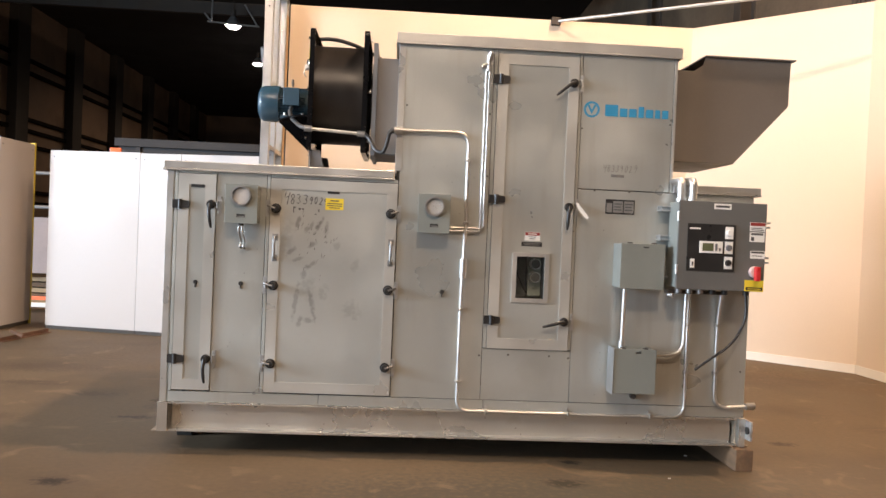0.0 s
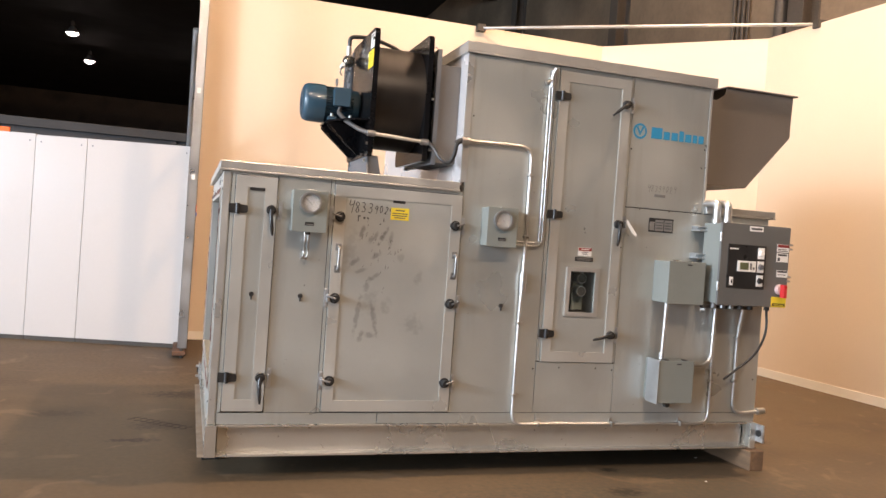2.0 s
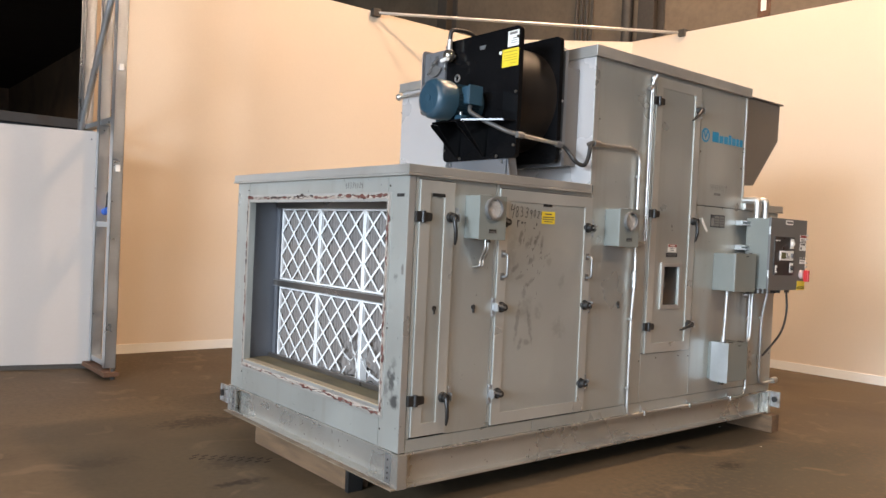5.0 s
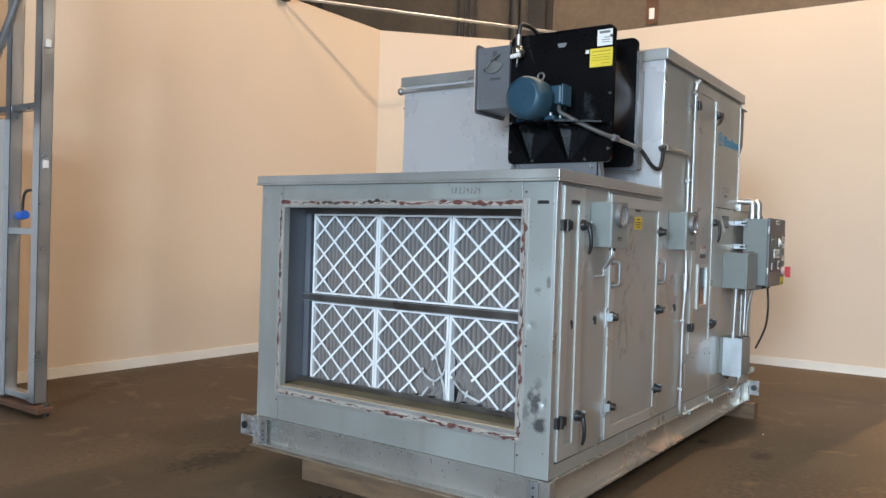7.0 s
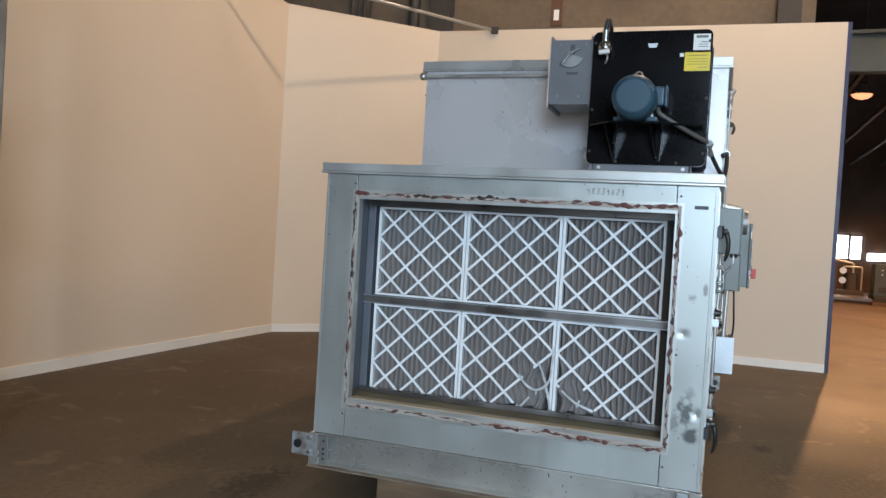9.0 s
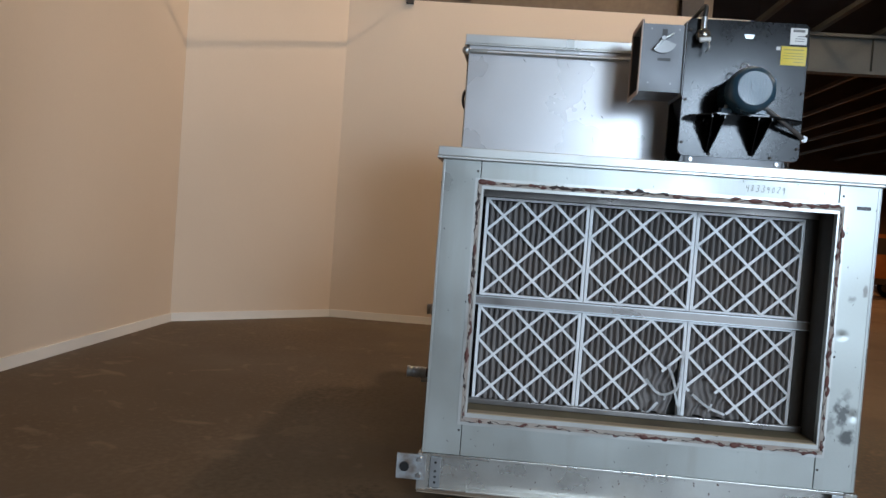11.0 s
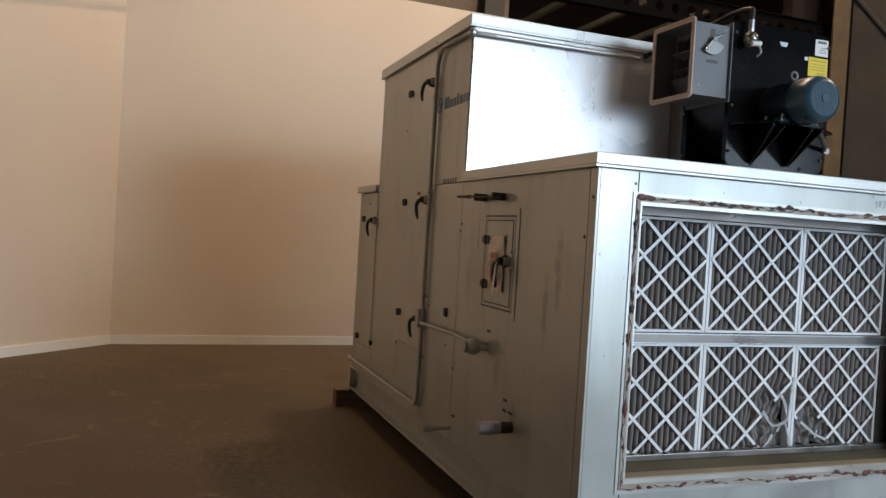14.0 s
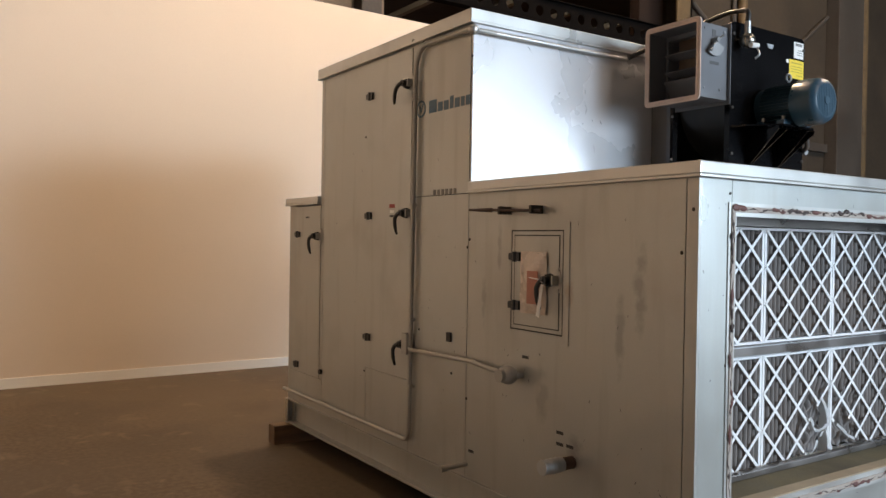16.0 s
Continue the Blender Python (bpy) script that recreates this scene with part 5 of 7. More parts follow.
# finger smears and scuffs under the writing
for k in range(46):
    ring_k = k % 4
    u = (-0.60, -0.52, -0.44, -0.55)[ring_k] + hand.gauss(0, 0.035)
    v = (1.50, 1.44, 1.40, 1.22)[ring_k] + hand.gauss(0, (0.035, 0.035, 0.05, 0.10)[ring_k])
    a, ln, wd = hand.uniform(0.9, 1.7), hand.uniform(0.004, 0.020), hand.uniform(0.0008, 0.003)
    du, dv = Vector((math.cos(a), math.sin(a))) * ln, Vector((-math.sin(a), math.cos(a))) * wd
    part("smear", prism(B(), [(u - du.x, v - du.y), (u + dv.x, v + dv.y), (u + du.x, v + du.y), (u - dv.x, v - dv.y)], on_front, 0.0041, 0.0045), M_BARG, d2)

d3 = part("door", ring(B(), on_front, (0.608, 1.137, 0.739, 2.644), (0.775, 0.967, 1.067, 1.347), -0.010, 0.004), M_SHEET, unit, "tall rotor access door with a small window")
part("door_border", ring(B(), on_front, (0.609, 1.136, 0.740, 2.643), (0.676, 1.069, 0.807, 2.576), 0.004, 0.010), M_BORDER, d3)
for v in (2.477, 1.705, 0.925):
    hinge(on_front, 0.632, v, d3)
lever_latch(on_front, 1.104, 2.476, 207, d3)
lever_latch(on_front, 1.104, 1.674, 255, d3)
lever_latch(on_front, 1.104, 0.927, 182, d3)
part("window_frame", ring(B(), on_front, (0.752, 0.992, 1.045, 1.368), (0.780, 0.962, 1.072, 1.342), 0.004, 0.016), M_TRIM, d3, "pale metal window frame")
win = fbox(B(), on_front, 0.780, 0.962, 1.072, 1.342, 0.006, 0.009)
wp = part("pane", win, M_GLASS, d3, "small glass pane")
wp.visible_shadow = False
plate(on_front, 0.826, 0.925, 1.447, 1.502, 0.0045, M_LABELW, d3, label="white warning label with a red head", bars=((0.25, 0.75, 0.40, 0.48), (0.3, 0.7, 0.18, 0.26)))
plate(on_front, 0.828, 0.923, 1.480, 1.500, 0.0068, M_LABELR, d3, bars=((0.2, 0.8, 0.35, 0.65),), bar_mat=M_LABELW)
plate(on_front, 0.806, 0.940, 1.410, 1.438, 0.0045, M_LABELB, d3, bars=((0.08, 0.92, 0.6, 0.75), (0.15, 0.85, 0.25, 0.4)), bar_mat=M_BARG)
tg = part("paper_tag", prism(B(), [(1.140, 1.708), (1.155, 1.700), (1.226, 1.612), (1.218, 1.600), (1.190, 1.618), (1.150, 1.668)], on_front, 0.058, 0.0595), M_LABELW, d3, "white paper tag hanging on the latch")
# behind the little window
part("window_box", ring(B(), on_front, (0.70, 1.02, 1.03, 1.38), (0.772, 0.970, 1.064, 1.350), -0.25, -0.011), M_DARK, unit, "dark box behind the small window")
part("window_box", fbox(B(), on_front, 0.70, 1.02, 1.03, 1.38, -0.259, -0.251), M_GREYPAINT, unit)
for v in (1.293, 1.205):
    g = part("inner_gauge", fcyl(B(), on_front, 0.925, v, -0.16, -0.10, 0.036, 20), M_CHROME, unit, "round gauge behind the window")
    part("gauge_face", fcyl(B(), on_front, 0.925, v, -0.0995, -0.098, 0.030, 20), M_DARK, g)
part("inner_box", fbox(B(), on_front, 0.885, 0.97, 1.075, 1.345, -0.24, -0.161, 0.003), M_GREYBOX, unit)
part("inner_wire", tube(B(), fillet([on_front(0.80, 1.345, -0.2), on_front(0.81, 1.22, -0.14), on_front(0.86, 1.12, -0.16), on_front(0.90, 1.08, -0.2)], 0.04), 0.006, 6), M_BLACK, unit)

# badge on the tall part: a ring with a tick, and a row of plain bars
def badge(put, u, v, s, flip, ink):
    k = -1 if flip else 1
    bm = B()
    n = 28
    for i in range(n):
        a0, a1 = 2 * math.pi * i / n, 2 * math.pi * (i + 1) / n
        prism(bm, [(u + math.cos(a) * r, v + math.sin(a) * r) for a, r in ((a0, 0.052 * s), (a1, 0.052 * s), (a1, 0.039 * s), (a0, 0.039 * s))], put, 0.0005, 0.0015)
    b = part("badge", bm, ink, unit, "blue printed ring badge with a row of bars")
    part("tick", prism(B(), [(u - 0.030 * s * k, v + 0.028 * s), (u - 0.016 * s * k, v + 0.030 * s), (u, v - 0.004 * s), (u + 0.016 * s * k, v + 0.030 * s), (u + 0.030 * s * k, v + 0.028 * s), (u, v - 0.030 * s)], put, 0.0005, 0.0015), ink, b)
    w = 0.0
    for width, tall in ((0.085, 1.0), (0.050, 0.72), (0.050, 0.72), (0.036, 0.95), (0.050, 0.72), (0.034, 0.72), (0.042, 0.72)):
        a0, a1 = u + k * (0.088 + w) * s, u + k * (0.088 + w + width) * s
        part("bar", fbox(B(), put, min(a0, a1), max(a0, a1), v - 0.038 * s, v + (-0.038 + 0.075 * tall) * s, 0.0005, 0.0015), ink, b)
        w += width + 0.012
    return b


badge(on_front, 1.228, 2.315, 1.0, False, M_BLUEINK)
# back badge in a duller, greyer blue than the front one
badge(on_back, 0.462, 2.292, 0.94, True, surface("dull_blue_ink", (0.08, 0.15, 0.21), 0.5, 0.0, 0.2, 12, 100, 0.0))
scrawl("48339029", on_front, 1.318, 1.918, 0.042, 0.029, 0.0006, unit, M_FAINT, 6, pen=0.0034)
plate(on_front, 1.375, 1.46, 1.882, 1.900, 0.0005, M_BARG, unit, "marker_mark")
np_ = plate(on_front, 1.347, 1.540, 1.643, 1.738, 0.0005, M_LABELB, unit, "rating_plate", "black and grey rating plate")
plate(on_front, 1.354, 1.390, 1.652, 1.712, 0.0022, M_BARG, np_, "rating_field")
plate(on_front, 1.397, 1.462, 1.652, 1.728, 0.0022, M_BARG, np_, "rating_field", bars=LINES)
plate(on_front, 1.469, 1.533, 1.652, 1.728, 0.0022, M_BARG, np_, "rating_field", bars=LINES)
scrawl("48339029", on_left, 5.668, 1.738, 0.030, 0.024, 0.0006, unit, M_BARG, 7, flip=True, pen=0.003)
plate(on_left, 5.086, 5.150, 1.685, 1.702, 0.0005, M_LABELB, unit, label="small black name plate")
keyhole(on_front, -0.977, 1.097, unit)
keyhole(on_front, 0.304, 1.092, unit)

# back doors
d4 = door(on_back, 0.559, 1.084, 0.746, 2.658, 0.0, M_BACKSHEET, "tall plain access door on the back")
for v in (2.447, 1.700, 0.940):
    hinge(on_back, 1.058, v, d4)
    lever_latch(on_back, 0.600, v + 0.008, -12, d4, -1, -80 if v < 2 else -52)
plate(on_back, 0.735, 0.800, 1.742, 1.765, 0.0045, M_LABELR, d4)
plate(on_back, 0.745, 0.790, 1.712, 1.730, 0.0045, M_LABELW, d4)
plate(on_back, 0.742, 0.795, 1.688, 1.700, 0.0045, M_LABELB, d4)
d5 = door(on_back, 1.779, 2.201, 0.566, 1.786, 0.0, M_BACKSHEET, "narrow plain access door at the end of the back")
hinge(on_back, 2.17, 1.582, d5)
hinge(on_back, 2.17, 0.616, d5)
lever_latch(on_back, 1.82, 1.571, -15, d5, -1, -80)
part("test_plug", fcyl(B(), on_back, 1.74, 0.618, 0, 0.02, 0.018, 12), M_BLACK, d5)
plate(on_back, 1.97, 2.03, 1.70, 1.712, 0.0045, M_LABELB, d5)
d6 = door(on_back, -0.737, -0.385, 1.145, 1.601, 0.0, M_BACKSHEET, "small burner access hatch with a sealed paper pouch")
part("hatch_frame", ring(B(), on_back, (-0.780, -0.345, 1.100, 1.640), (-0.744, -0.378, 1.138, 1.608), 0.0, 0.004), M_BACKSHEET, unit)
part("hatch_gap", ring(B(), on_back, (-0.7435, -0.3785, 1.1385, 1.6075), (-0.736, -0.386, 1.146, 1.600), 0.0, 0.002), M_GAP, unit)
part("hatch_seam", ring(B(), on_back, (-0.721, -0.403, 1.161, 1.585), (-0.715, -0.409, 1.167, 1.579), 0.004, 0.0055), M_GAP, d6)
part("hatch_panel", fbox(B(), on_back, -0.716, -0.408, 1.166, 1.580, 0.0038, 0.0065, 0.001), M_BACKSHEET, d6)
hinge(on_back, -0.412, 1.482, d6)
hinge(on_back, -0.412, 1.254, d6)
lever_latch(on_back, -0.662, 1.383, -25, d6, -1, -72)
plate(on_back, -0.585, -0.525, 1.488, 1.502, 0.0125, M_LABELB, d6)
bm = B()
res = bmesh.ops.create_grid(bm, x_segments=10, y_segments=16, size=0.5)
for v in bm.verts:
    a, b = v.co.x, v.co.y
    w = 0.014 + 0.016 * (1 - (2 * a) ** 2) * (1 - (2 * b) ** 4) + 0.003 * math.sin(9 * a + 14 * b)
    v.co = on_back(-0.552 + a * 0.185, 1.365 + b * 0.285, w)
part("paper_pouch", bm, surface("clear_plastic_pouch", (0.66, 0.56, 0.47), 0.3, 0.0, 0.12, 12, 60, 0.1), d6, "yellowed plastic pouch with papers")
plate(on_back, -0.605, -0.530, 1.27, 1.42, 0.0315, surface("faded_red_paper", (0.48, 0.22, 0.16), 0.7), d6, "red_paper")
part("tag_string", tube(B(), [on_back(-0.67, 1.372, 0.060), on_back(-0.63, 1.385, 0.05), on_back(-0.55, 1.39, 0.034)], 0.003, 6), M_LABELW, d6)
part("hang_tag", prism(B(), [(-0.682, 1.365), (-0.666, 1.368), (-0.636, 1.225), (-0.660, 1.215)], on_back, 0.066, 0.0675), M_LABELW, d6, "white hanging tag")

# small scuffs and specks on the sheets
def specks(put, regions, seed, parent, mat, big=0.011):
    r = random.Random(seed)
    for u0, u1, v0, v1, n in regions:
        for k in range(n):
            u, v, a = r.uniform(u0, u1), r.uniform(v0, v1), r.uniform(0.6, 2.5)
            ln, wd = r.uniform(0.003, big), r.uniform(0.0012, 0.0034)
            du, dv = Vector((math.cos(a), math.sin(a))) * ln, Vector((-math.sin(a), math.cos(a))) * wd
            part("speck", prism(B(), [(u - du.x, v - du.y), (u + dv.x, v + dv.y), (u + du.x, v + du.y), (u - dv.x, v - dv.y)], put, 0.0006, 0.0011), mat, parent)


specks(on_back, ((-1.35, -0.05, 0.45, 1.75, 26), (0.0, 0.5, 0.5, 1.75, 14), (0.0, 0.5, 1.85, 2.5, 5), (-0.62, -0.3, 0.80, 1.08, 8), (1.1, 1.7, 0.5, 2.4, 8)), 31, unit, M_BARG)
specks(on_left, ((5.06, 5.19, 0.45, 1.75, 16), (6.97, 7.10, 0.4, 1.75, 8), (5.3, 6.9, 0.36, 0.48, 10), (5.3, 6.8, 1.72, 1.79, 5)), 32, unit, M_BARG, 0.009)
specks(on_front, ((-1.12, -0.85, 0.5, 1.4, 8), (0.02, 0.55, 0.45, 2.3, 14), (1.18, 1.4, 0.45, 1.7, 8), (1.7, 2.3, 0.45, 1.1, 8)), 33, unit, M_BARG, 0.007)

specks(lambda u, v, w: Vector((-1.407 - w, u, v)), ((5.12, 7.05, 0.172, 0.312, 44),), 34, unit, M_RUST, 0.010)
specks(lambda u, v, w: Vector((u, 5.090 - w, v)), ((-1.35, 2.25, 0.172, 0.312, 26),), 35, unit, M_RUST, 0.009)

# ---- rain hood on the far side ----
hood = thing("rain_hood", (2.2, 5.6, 2.02), "dark grey sheet-metal weather hood on the tall part", "hood")
PH = [(1.79, 2.03), (2.27, 2.03), (2.630, 2.432), (2.640, 2.742), (2.045, 2.742), (2.03, 2.69), (1.97, 2.645), (1.79, 2.645)]
for y in (5.24, 5.98):
    part("side_plate", prism(B(), PH, lambda u, v, w: Vector((u, y + w, v)), 0.0, 0.004), M_HOOD, hood)
part("top_plate", box(B(), 2.035, 2.665, 5.218, 6.005, 2.742, 2.752, 0.002), M_HOOD, hood)
part("end_plate", box(B(), 2.630, 2.636, 5.244, 5.98, 2.440, 2.742), M_HOOD, hood)
part("bottom_plate", box(B(), 1.79, 2.27, 5.244, 5.98, 2.026, 2.031), M_HOOD, hood)
part("collar", ring(B(), lambda u, v, w: Vector((1.788 + w, u, v)), (5.20, 6.02, 1.99, 2.68), (5.245, 5.975, 2.035, 2.64), 0.0, 0.02), M_HOOD, hood)
part("sloped_screen", prism(B(), [(2.27, 2.03), (2.630, 2.432), (2.627, 2.435), (2.267, 2.033)], lambda u, v, w: Vector((u, 5.245 + w, v)), 0.0, 0.73), M_DARK, hood)

# ---- instrument boxes ----
def gauge_box(u0, u1, v0, v1, gu, gv):
    t = thing("gauge_box", (u0 + (u1 - u0) / 2, FRONT_Y, v0), "grey-green metal box with a round pressure gauge", "gauge", "gauge boxes on the unit")
    bm = fbox(B(), on_front, u0, u1, v0, v1, 0.0, 0.118, 0.006)
    part("body", bm, M_GREYBOX, t)
    part("lid", fbox(B(), on_front, u0 - 0.003, u1 + 0.003, v0 - 0.003, v1 + 0.003, 0.1185, 0.124, 0.002), M_GREYBOX, t)
    bm = B()
    n = 36
    for i in range(n):
        a0, a1 = 2 * math.pi * i / n, 2 * math.pi * (i + 1) / n
        prism(bm, [(gu + math.cos(a) * r, gv + math.sin(a) * r) for a, r in ((a0, 0.062), (a1, 0.062), (a1, 0.051), (a0, 0.051))], on_front, 0.124, 0.148)
    gg = part("bezel", bm, M_PULL, t, "dull metal gauge ring")
    part("dial", fcyl(B(), on_front, gu, gv, 0.124, 0.132, 0.0512, 32), M_DIAL, gg, "white gauge dial")
    bm = B()
    for i in range(11):
        a = radians(215 - 25 * i)
        p0, p1 = (gu + 0.038 * math.cos(a), gv + 0.038 * math.sin(a)), (gu + 0.046 * math.cos(a), gv + 0.046 * math.sin(a))
        cyl(bm, on_front(*p0, 0.1325), on_front(*p1, 0.1325), 0.0008, 4)
    part("scale_mark", bm, M_BARS, gg)
    part("needle", cyl(B(), on_front(gu + 0.01, gv - 0.012, 0.135), on_front(gu - 0.03, gv + 0.022, 0.135), 0.0011, 5), M_BARS, gg)
    part("lens", fcyl(B(), on_front, gu, gv, 0.142, 0.145, 0.0508, 32), M_LENS, gg).visible_shadow = False
    plate(on_front, gu - 0.025, gu + 0.027, v0 + 0.035, v0 + 0.055, 0.1245, M_LABELB, t, bars=((0.1, 0.9, 0.2, 0.45),), bar_mat=M_BARG)
    part("lid_screw", fcyl(B(), on_front, u1 - 0.004, (v0 + v1) / 2 + 0.05, 0.07, 0.12, 0.006, 8), M_CHROME, t)
    part("top_latch", fbox(B(), on_front, (u0 + u1) / 2 - 0.01, (u0 + u1) / 2 + 0.012, v1, v1 + 0.008, 0.05, 0.11, 0.001), M_CHROME, t)
    return t


g1 = gauge_box(-1.066, -0.872, 1.480, 1.717, -0.970, 1.648)
g2 = gauge_box(0.131, 0.326, 1.471, 1.712, 0.228, 1.635)
for dx in (0.0, 0.022):
    part("sense_tube", tube(B(), fillet([(-0.985 + dx, 4.955, 1.482), (-0.985 + dx, 4.955, 1.425), (-0.975 + dx, 5.005, 1.36), (-0.985 + dx, 4.99, 1.330), (-0.985 + dx, 5.045, 1.322)], 0.02), 0.006, 8), M_CHROME, g1, "thin bent sensing tube")
part("tube_nut", cyl(B(), (-0.972, 4.955, 1.462), (-0.972, 4.955, 1.482), 0.018, 6), M_STEEL, g1)

# ---- junction boxes ----
def junction_box(u0, u1, v0, v1, deep, label):
    t = thing("junction_box", ((u0 + u1) / 2, FRONT_Y, v0), label, "junction box", "junction boxes on the unit")
    part("body", fbox(B(), on_front, u0 + 0.004, u1 - 0.004, v0 + 0.004, v1 - 0.004, 0.0, deep, 0.004), M_GREYBOX, t)
    part("cover", fbox(B(), on_front, u0, u1, v0, v1, deep + 0.0005, deep + 0.012, 0.004), M_GREYBOX, t)
    plate(on_front, (u0 + u1) / 2 + 0.0, (u0 + u1) / 2 + 0.035, v1 - 0.026, v1 - 0.018, deep + 0.0122, M_LABELB, t)
    for u in (u0 + 0.05, u1 - 0.08):
        part("cover_screw", fbox(B(), on_front, u, u + 0.025, v1 + 0.0005, v1 + 0.007, deep - 0.03, deep + 0.008, 0.001), M_STEEL, t)
    return t


j1 = junction_box(1.410, 1.695, 1.170, 1.457, 0.175, "square grey-green junction box on the unit's front")
j2 = junction_box(1.402, 1.676, 0.502, 0.787, 0.155, "square grey junction box with its film peeling off")
part("peeling_film", fbox(B(), on_front, 1.398, 1.4005, 0.495, 0.790, 0.03, 0.172, 0.0), M_GALV, j2, "shiny peeling edge film")
part("drain_plug", fcyl(B(), on_front, 1.58, 0.462, 0.0, 0.03, 0.02, 12), M_STEEL, unit)

# ---- control panel ----
cp = thing("control_panel", (2.02, 4.9, 1.19), "dark grey control panel with display, buttons and red switch", "control panel")
CF = 0.262


def on_cp(u, v, w):
    return Vector((u, FRONT_Y - CF - w, v))


part("enclosure", box(B(), 1.752, 2.296, 4.80, 4.985, 1.194, 1.732, 0.006), M_GREYBOX, cp, "grey-green enclosure body")
dr = part("door", fbox(B(), on_cp, 1.742, 2.302, 1.186, 1.738, -0.016, 0.004, 0.005), M_PANELGREY, cp, "dark grey enclosure door")
for z in (1.703, 1.677, 1.514, 1.489, 1.25):
    part("strut", box(B(), 1.690, 1.78, 4.950, 5.044, z - 0.005, z + 0.005, 0.002), M_GALV, cp, "galvanised mounting strut")
for z in (1.69, 1.502):
    part("strut", box(B(), 1.70, 2.30, 4.990, 5.043, z - 0.02, z + 0.02, 0.003), M_GALV, cp, "galvanised mounting strut")
for z in (1.31, 1.64):
    part("door_hinge", cyl(B(), (1.742, 4.785, z - 0.03), (1.742, 4.785, z + 0.03), 0.008, 10), M_CHROME, cp)
for z in (1.62, 1.59, 1.40, 1.37):
    part("door_clamp", box(B(), 2.296, 2.325, 4.775, 4.80, z - 0.006, z + 0.006, 0.002), M_CHROME, cp)
fp = part("face_plate", fbox(B(), on_cp, 1.800, 2.106, 1.303, 1.598, 0.0042, 0.009, 0.002), M_LABELB, dr, "black control face plate")
part("brand_bar", fbox(B(), on_cp, 1.812, 1.88, 1.563, 1.572, 0.009, 0.0098), M_LABELW, dr)
part("display_frame", fbox(B(), on_cp, 1.877, 2.024, 1.417, 1.490, 0.009, 0.016, 0.002), M_LABELW, dr, "pale display frame")
part("display", fbox(B(), on_cp, 1.895, 1.965, 1.430, 1.478, 0.016, 0.0168), surface("olive_display", (0.12, 0.13, 0.07), 0.15), dr, "dark olive display screen")
part("display_key", fbox(B(), on_cp, 1.975, 1.99, 1.432, 1.476, 0.016, 0.018), M_GREYPAINT, dr)
part("display_key", fbox(B(), on_cp, 1.998, 2.012, 1.432, 1.450, 0.016, 0.018), M_GREYPAINT, dr)
for v, mt in ((1.546, M_LABELW), (1.454, M_GREYPAINT), (1.360, M_LABELB)):
    s = part("button_plate", fbox(B(), on_cp, 2.038, 2.090, v - 0.038, v + 0.038, 0.009, 0.012, 0.001), M_LABELW, dr, "pale push button plate")
    bm = fcyl(B(), on_cp, 2.064, v, 0.012, 0.026, 0.020, 20, 0.017)
    part("push_button", bm, mt, dr)
part("key_plate", fbox(B(), on_cp, 1.822, 1.85, 1.322, 1.378, 0.009, 0.012, 0.001), M_LABELW, dr)
part("key_slot", fbox(B(), on_cp, 1.833, 1.840, 1.335, 1.360, 0.012, 0.018), M_LABELB, dr)
plate(on_cp, 1.962, 2.072, 1.692, 1.726, 0.0042, M_LABELW, dr, bars=((0.1, 0.9, 0.3, 0.7),))
plate(on_cp, 2.196, 2.294, 1.565, 1.620, 0.0042, M_LABELW, dr, label="white warning label with a red head", bars=((0.1, 0.9, 0.1, 0.2), (0.1, 0.8, 0.3, 0.4)))
plate(on_cp, 2.198, 2.292, 1.598, 1.618, 0.0062, M_LABELR, dr)
plate(on_cp, 2.196, 2.292, 1.498, 1.558, 0.0042, M_LABELW, dr, label="white warning label with a black head", bars=((0.1, 0.9, 0.7, 0.92), (0.1, 0.3, 0.1, 0.5)))
plate(on_cp, 2.206, 2.300, 1.394, 1.442, 0.0042, M_LABELW, dr, bars=((0.05, 0.95, 0.68, 0.92), (0.1, 0.8, 0.3, 0.4)))
M_SWITCHBASE = surface("pale_pink_plastic", (0.55, 0.40, 0.38), 0.4, 0.0, 0.05, 10, 100, 0.0)
sw = part("switch_base", fcyl(B(), on_cp, 2.236, 1.310, 0.004, 0.030, 0.036, 28, 0.032), M_SWITCHBASE, dr, "pale pink switch base")
part("switch_handle", fbox(B(), on_cp, 2.222, 2.250, 1.255, 1.345, 0.030, 0.070, 0.006), M_RED, dr, "red rotary switch handle")
part("switch_plate", fbox(B(), on_cp, 2.178, 2.300, 1.188, 1.258, 0.0042, 0.006), M_LABELY, dr, "yellow switch plate")
plate(on_cp, 2.186, 2.292, 1.196, 1.214, 0.0062, M_LABELB, dr, "switch_print", bars=((0.1, 0.9, 0.3, 0.6),), bar_mat=M_LABELY)
# fittings on top of and under the panel
for x, y in ((1.805, 4.93), (1.87, 4.90)):
    part("conduit_elbow", tube(B(), fillet([(x, y, 1.732), (x, y, 1.87), (x - 0.01, 5.044, 1.87)], 0.03), 0.026, 12), M_CONDUIT, cp, "steel conduit elbow")
    part("elbow_nut", cyl(B(), (x, y, 1.732), (x, y, 1.757), 0.036, 6), M_CHROME, cp)
for x in (1.80, 1.87, 1.94, 2.02, 2.10, 2.24):
    part("gland", cyl(B(), (x, 4.89, 1.194), (x, 4.89, 1.155), 0.020, 10), M_PULL if x < 2 else M_BLACK, cp, "cable gland")
part("seal_ring", cyl(B(), (1.78, 5.00, 1.135), (1.80, 4.975, 1.135), 0.02, 12), M_CHROME, cp)
part("bus_bar", box(B(), 1.74, 2.12, 4.91, 4.96, 1.150, 1.170, 0.003), M_STEEL, cp)
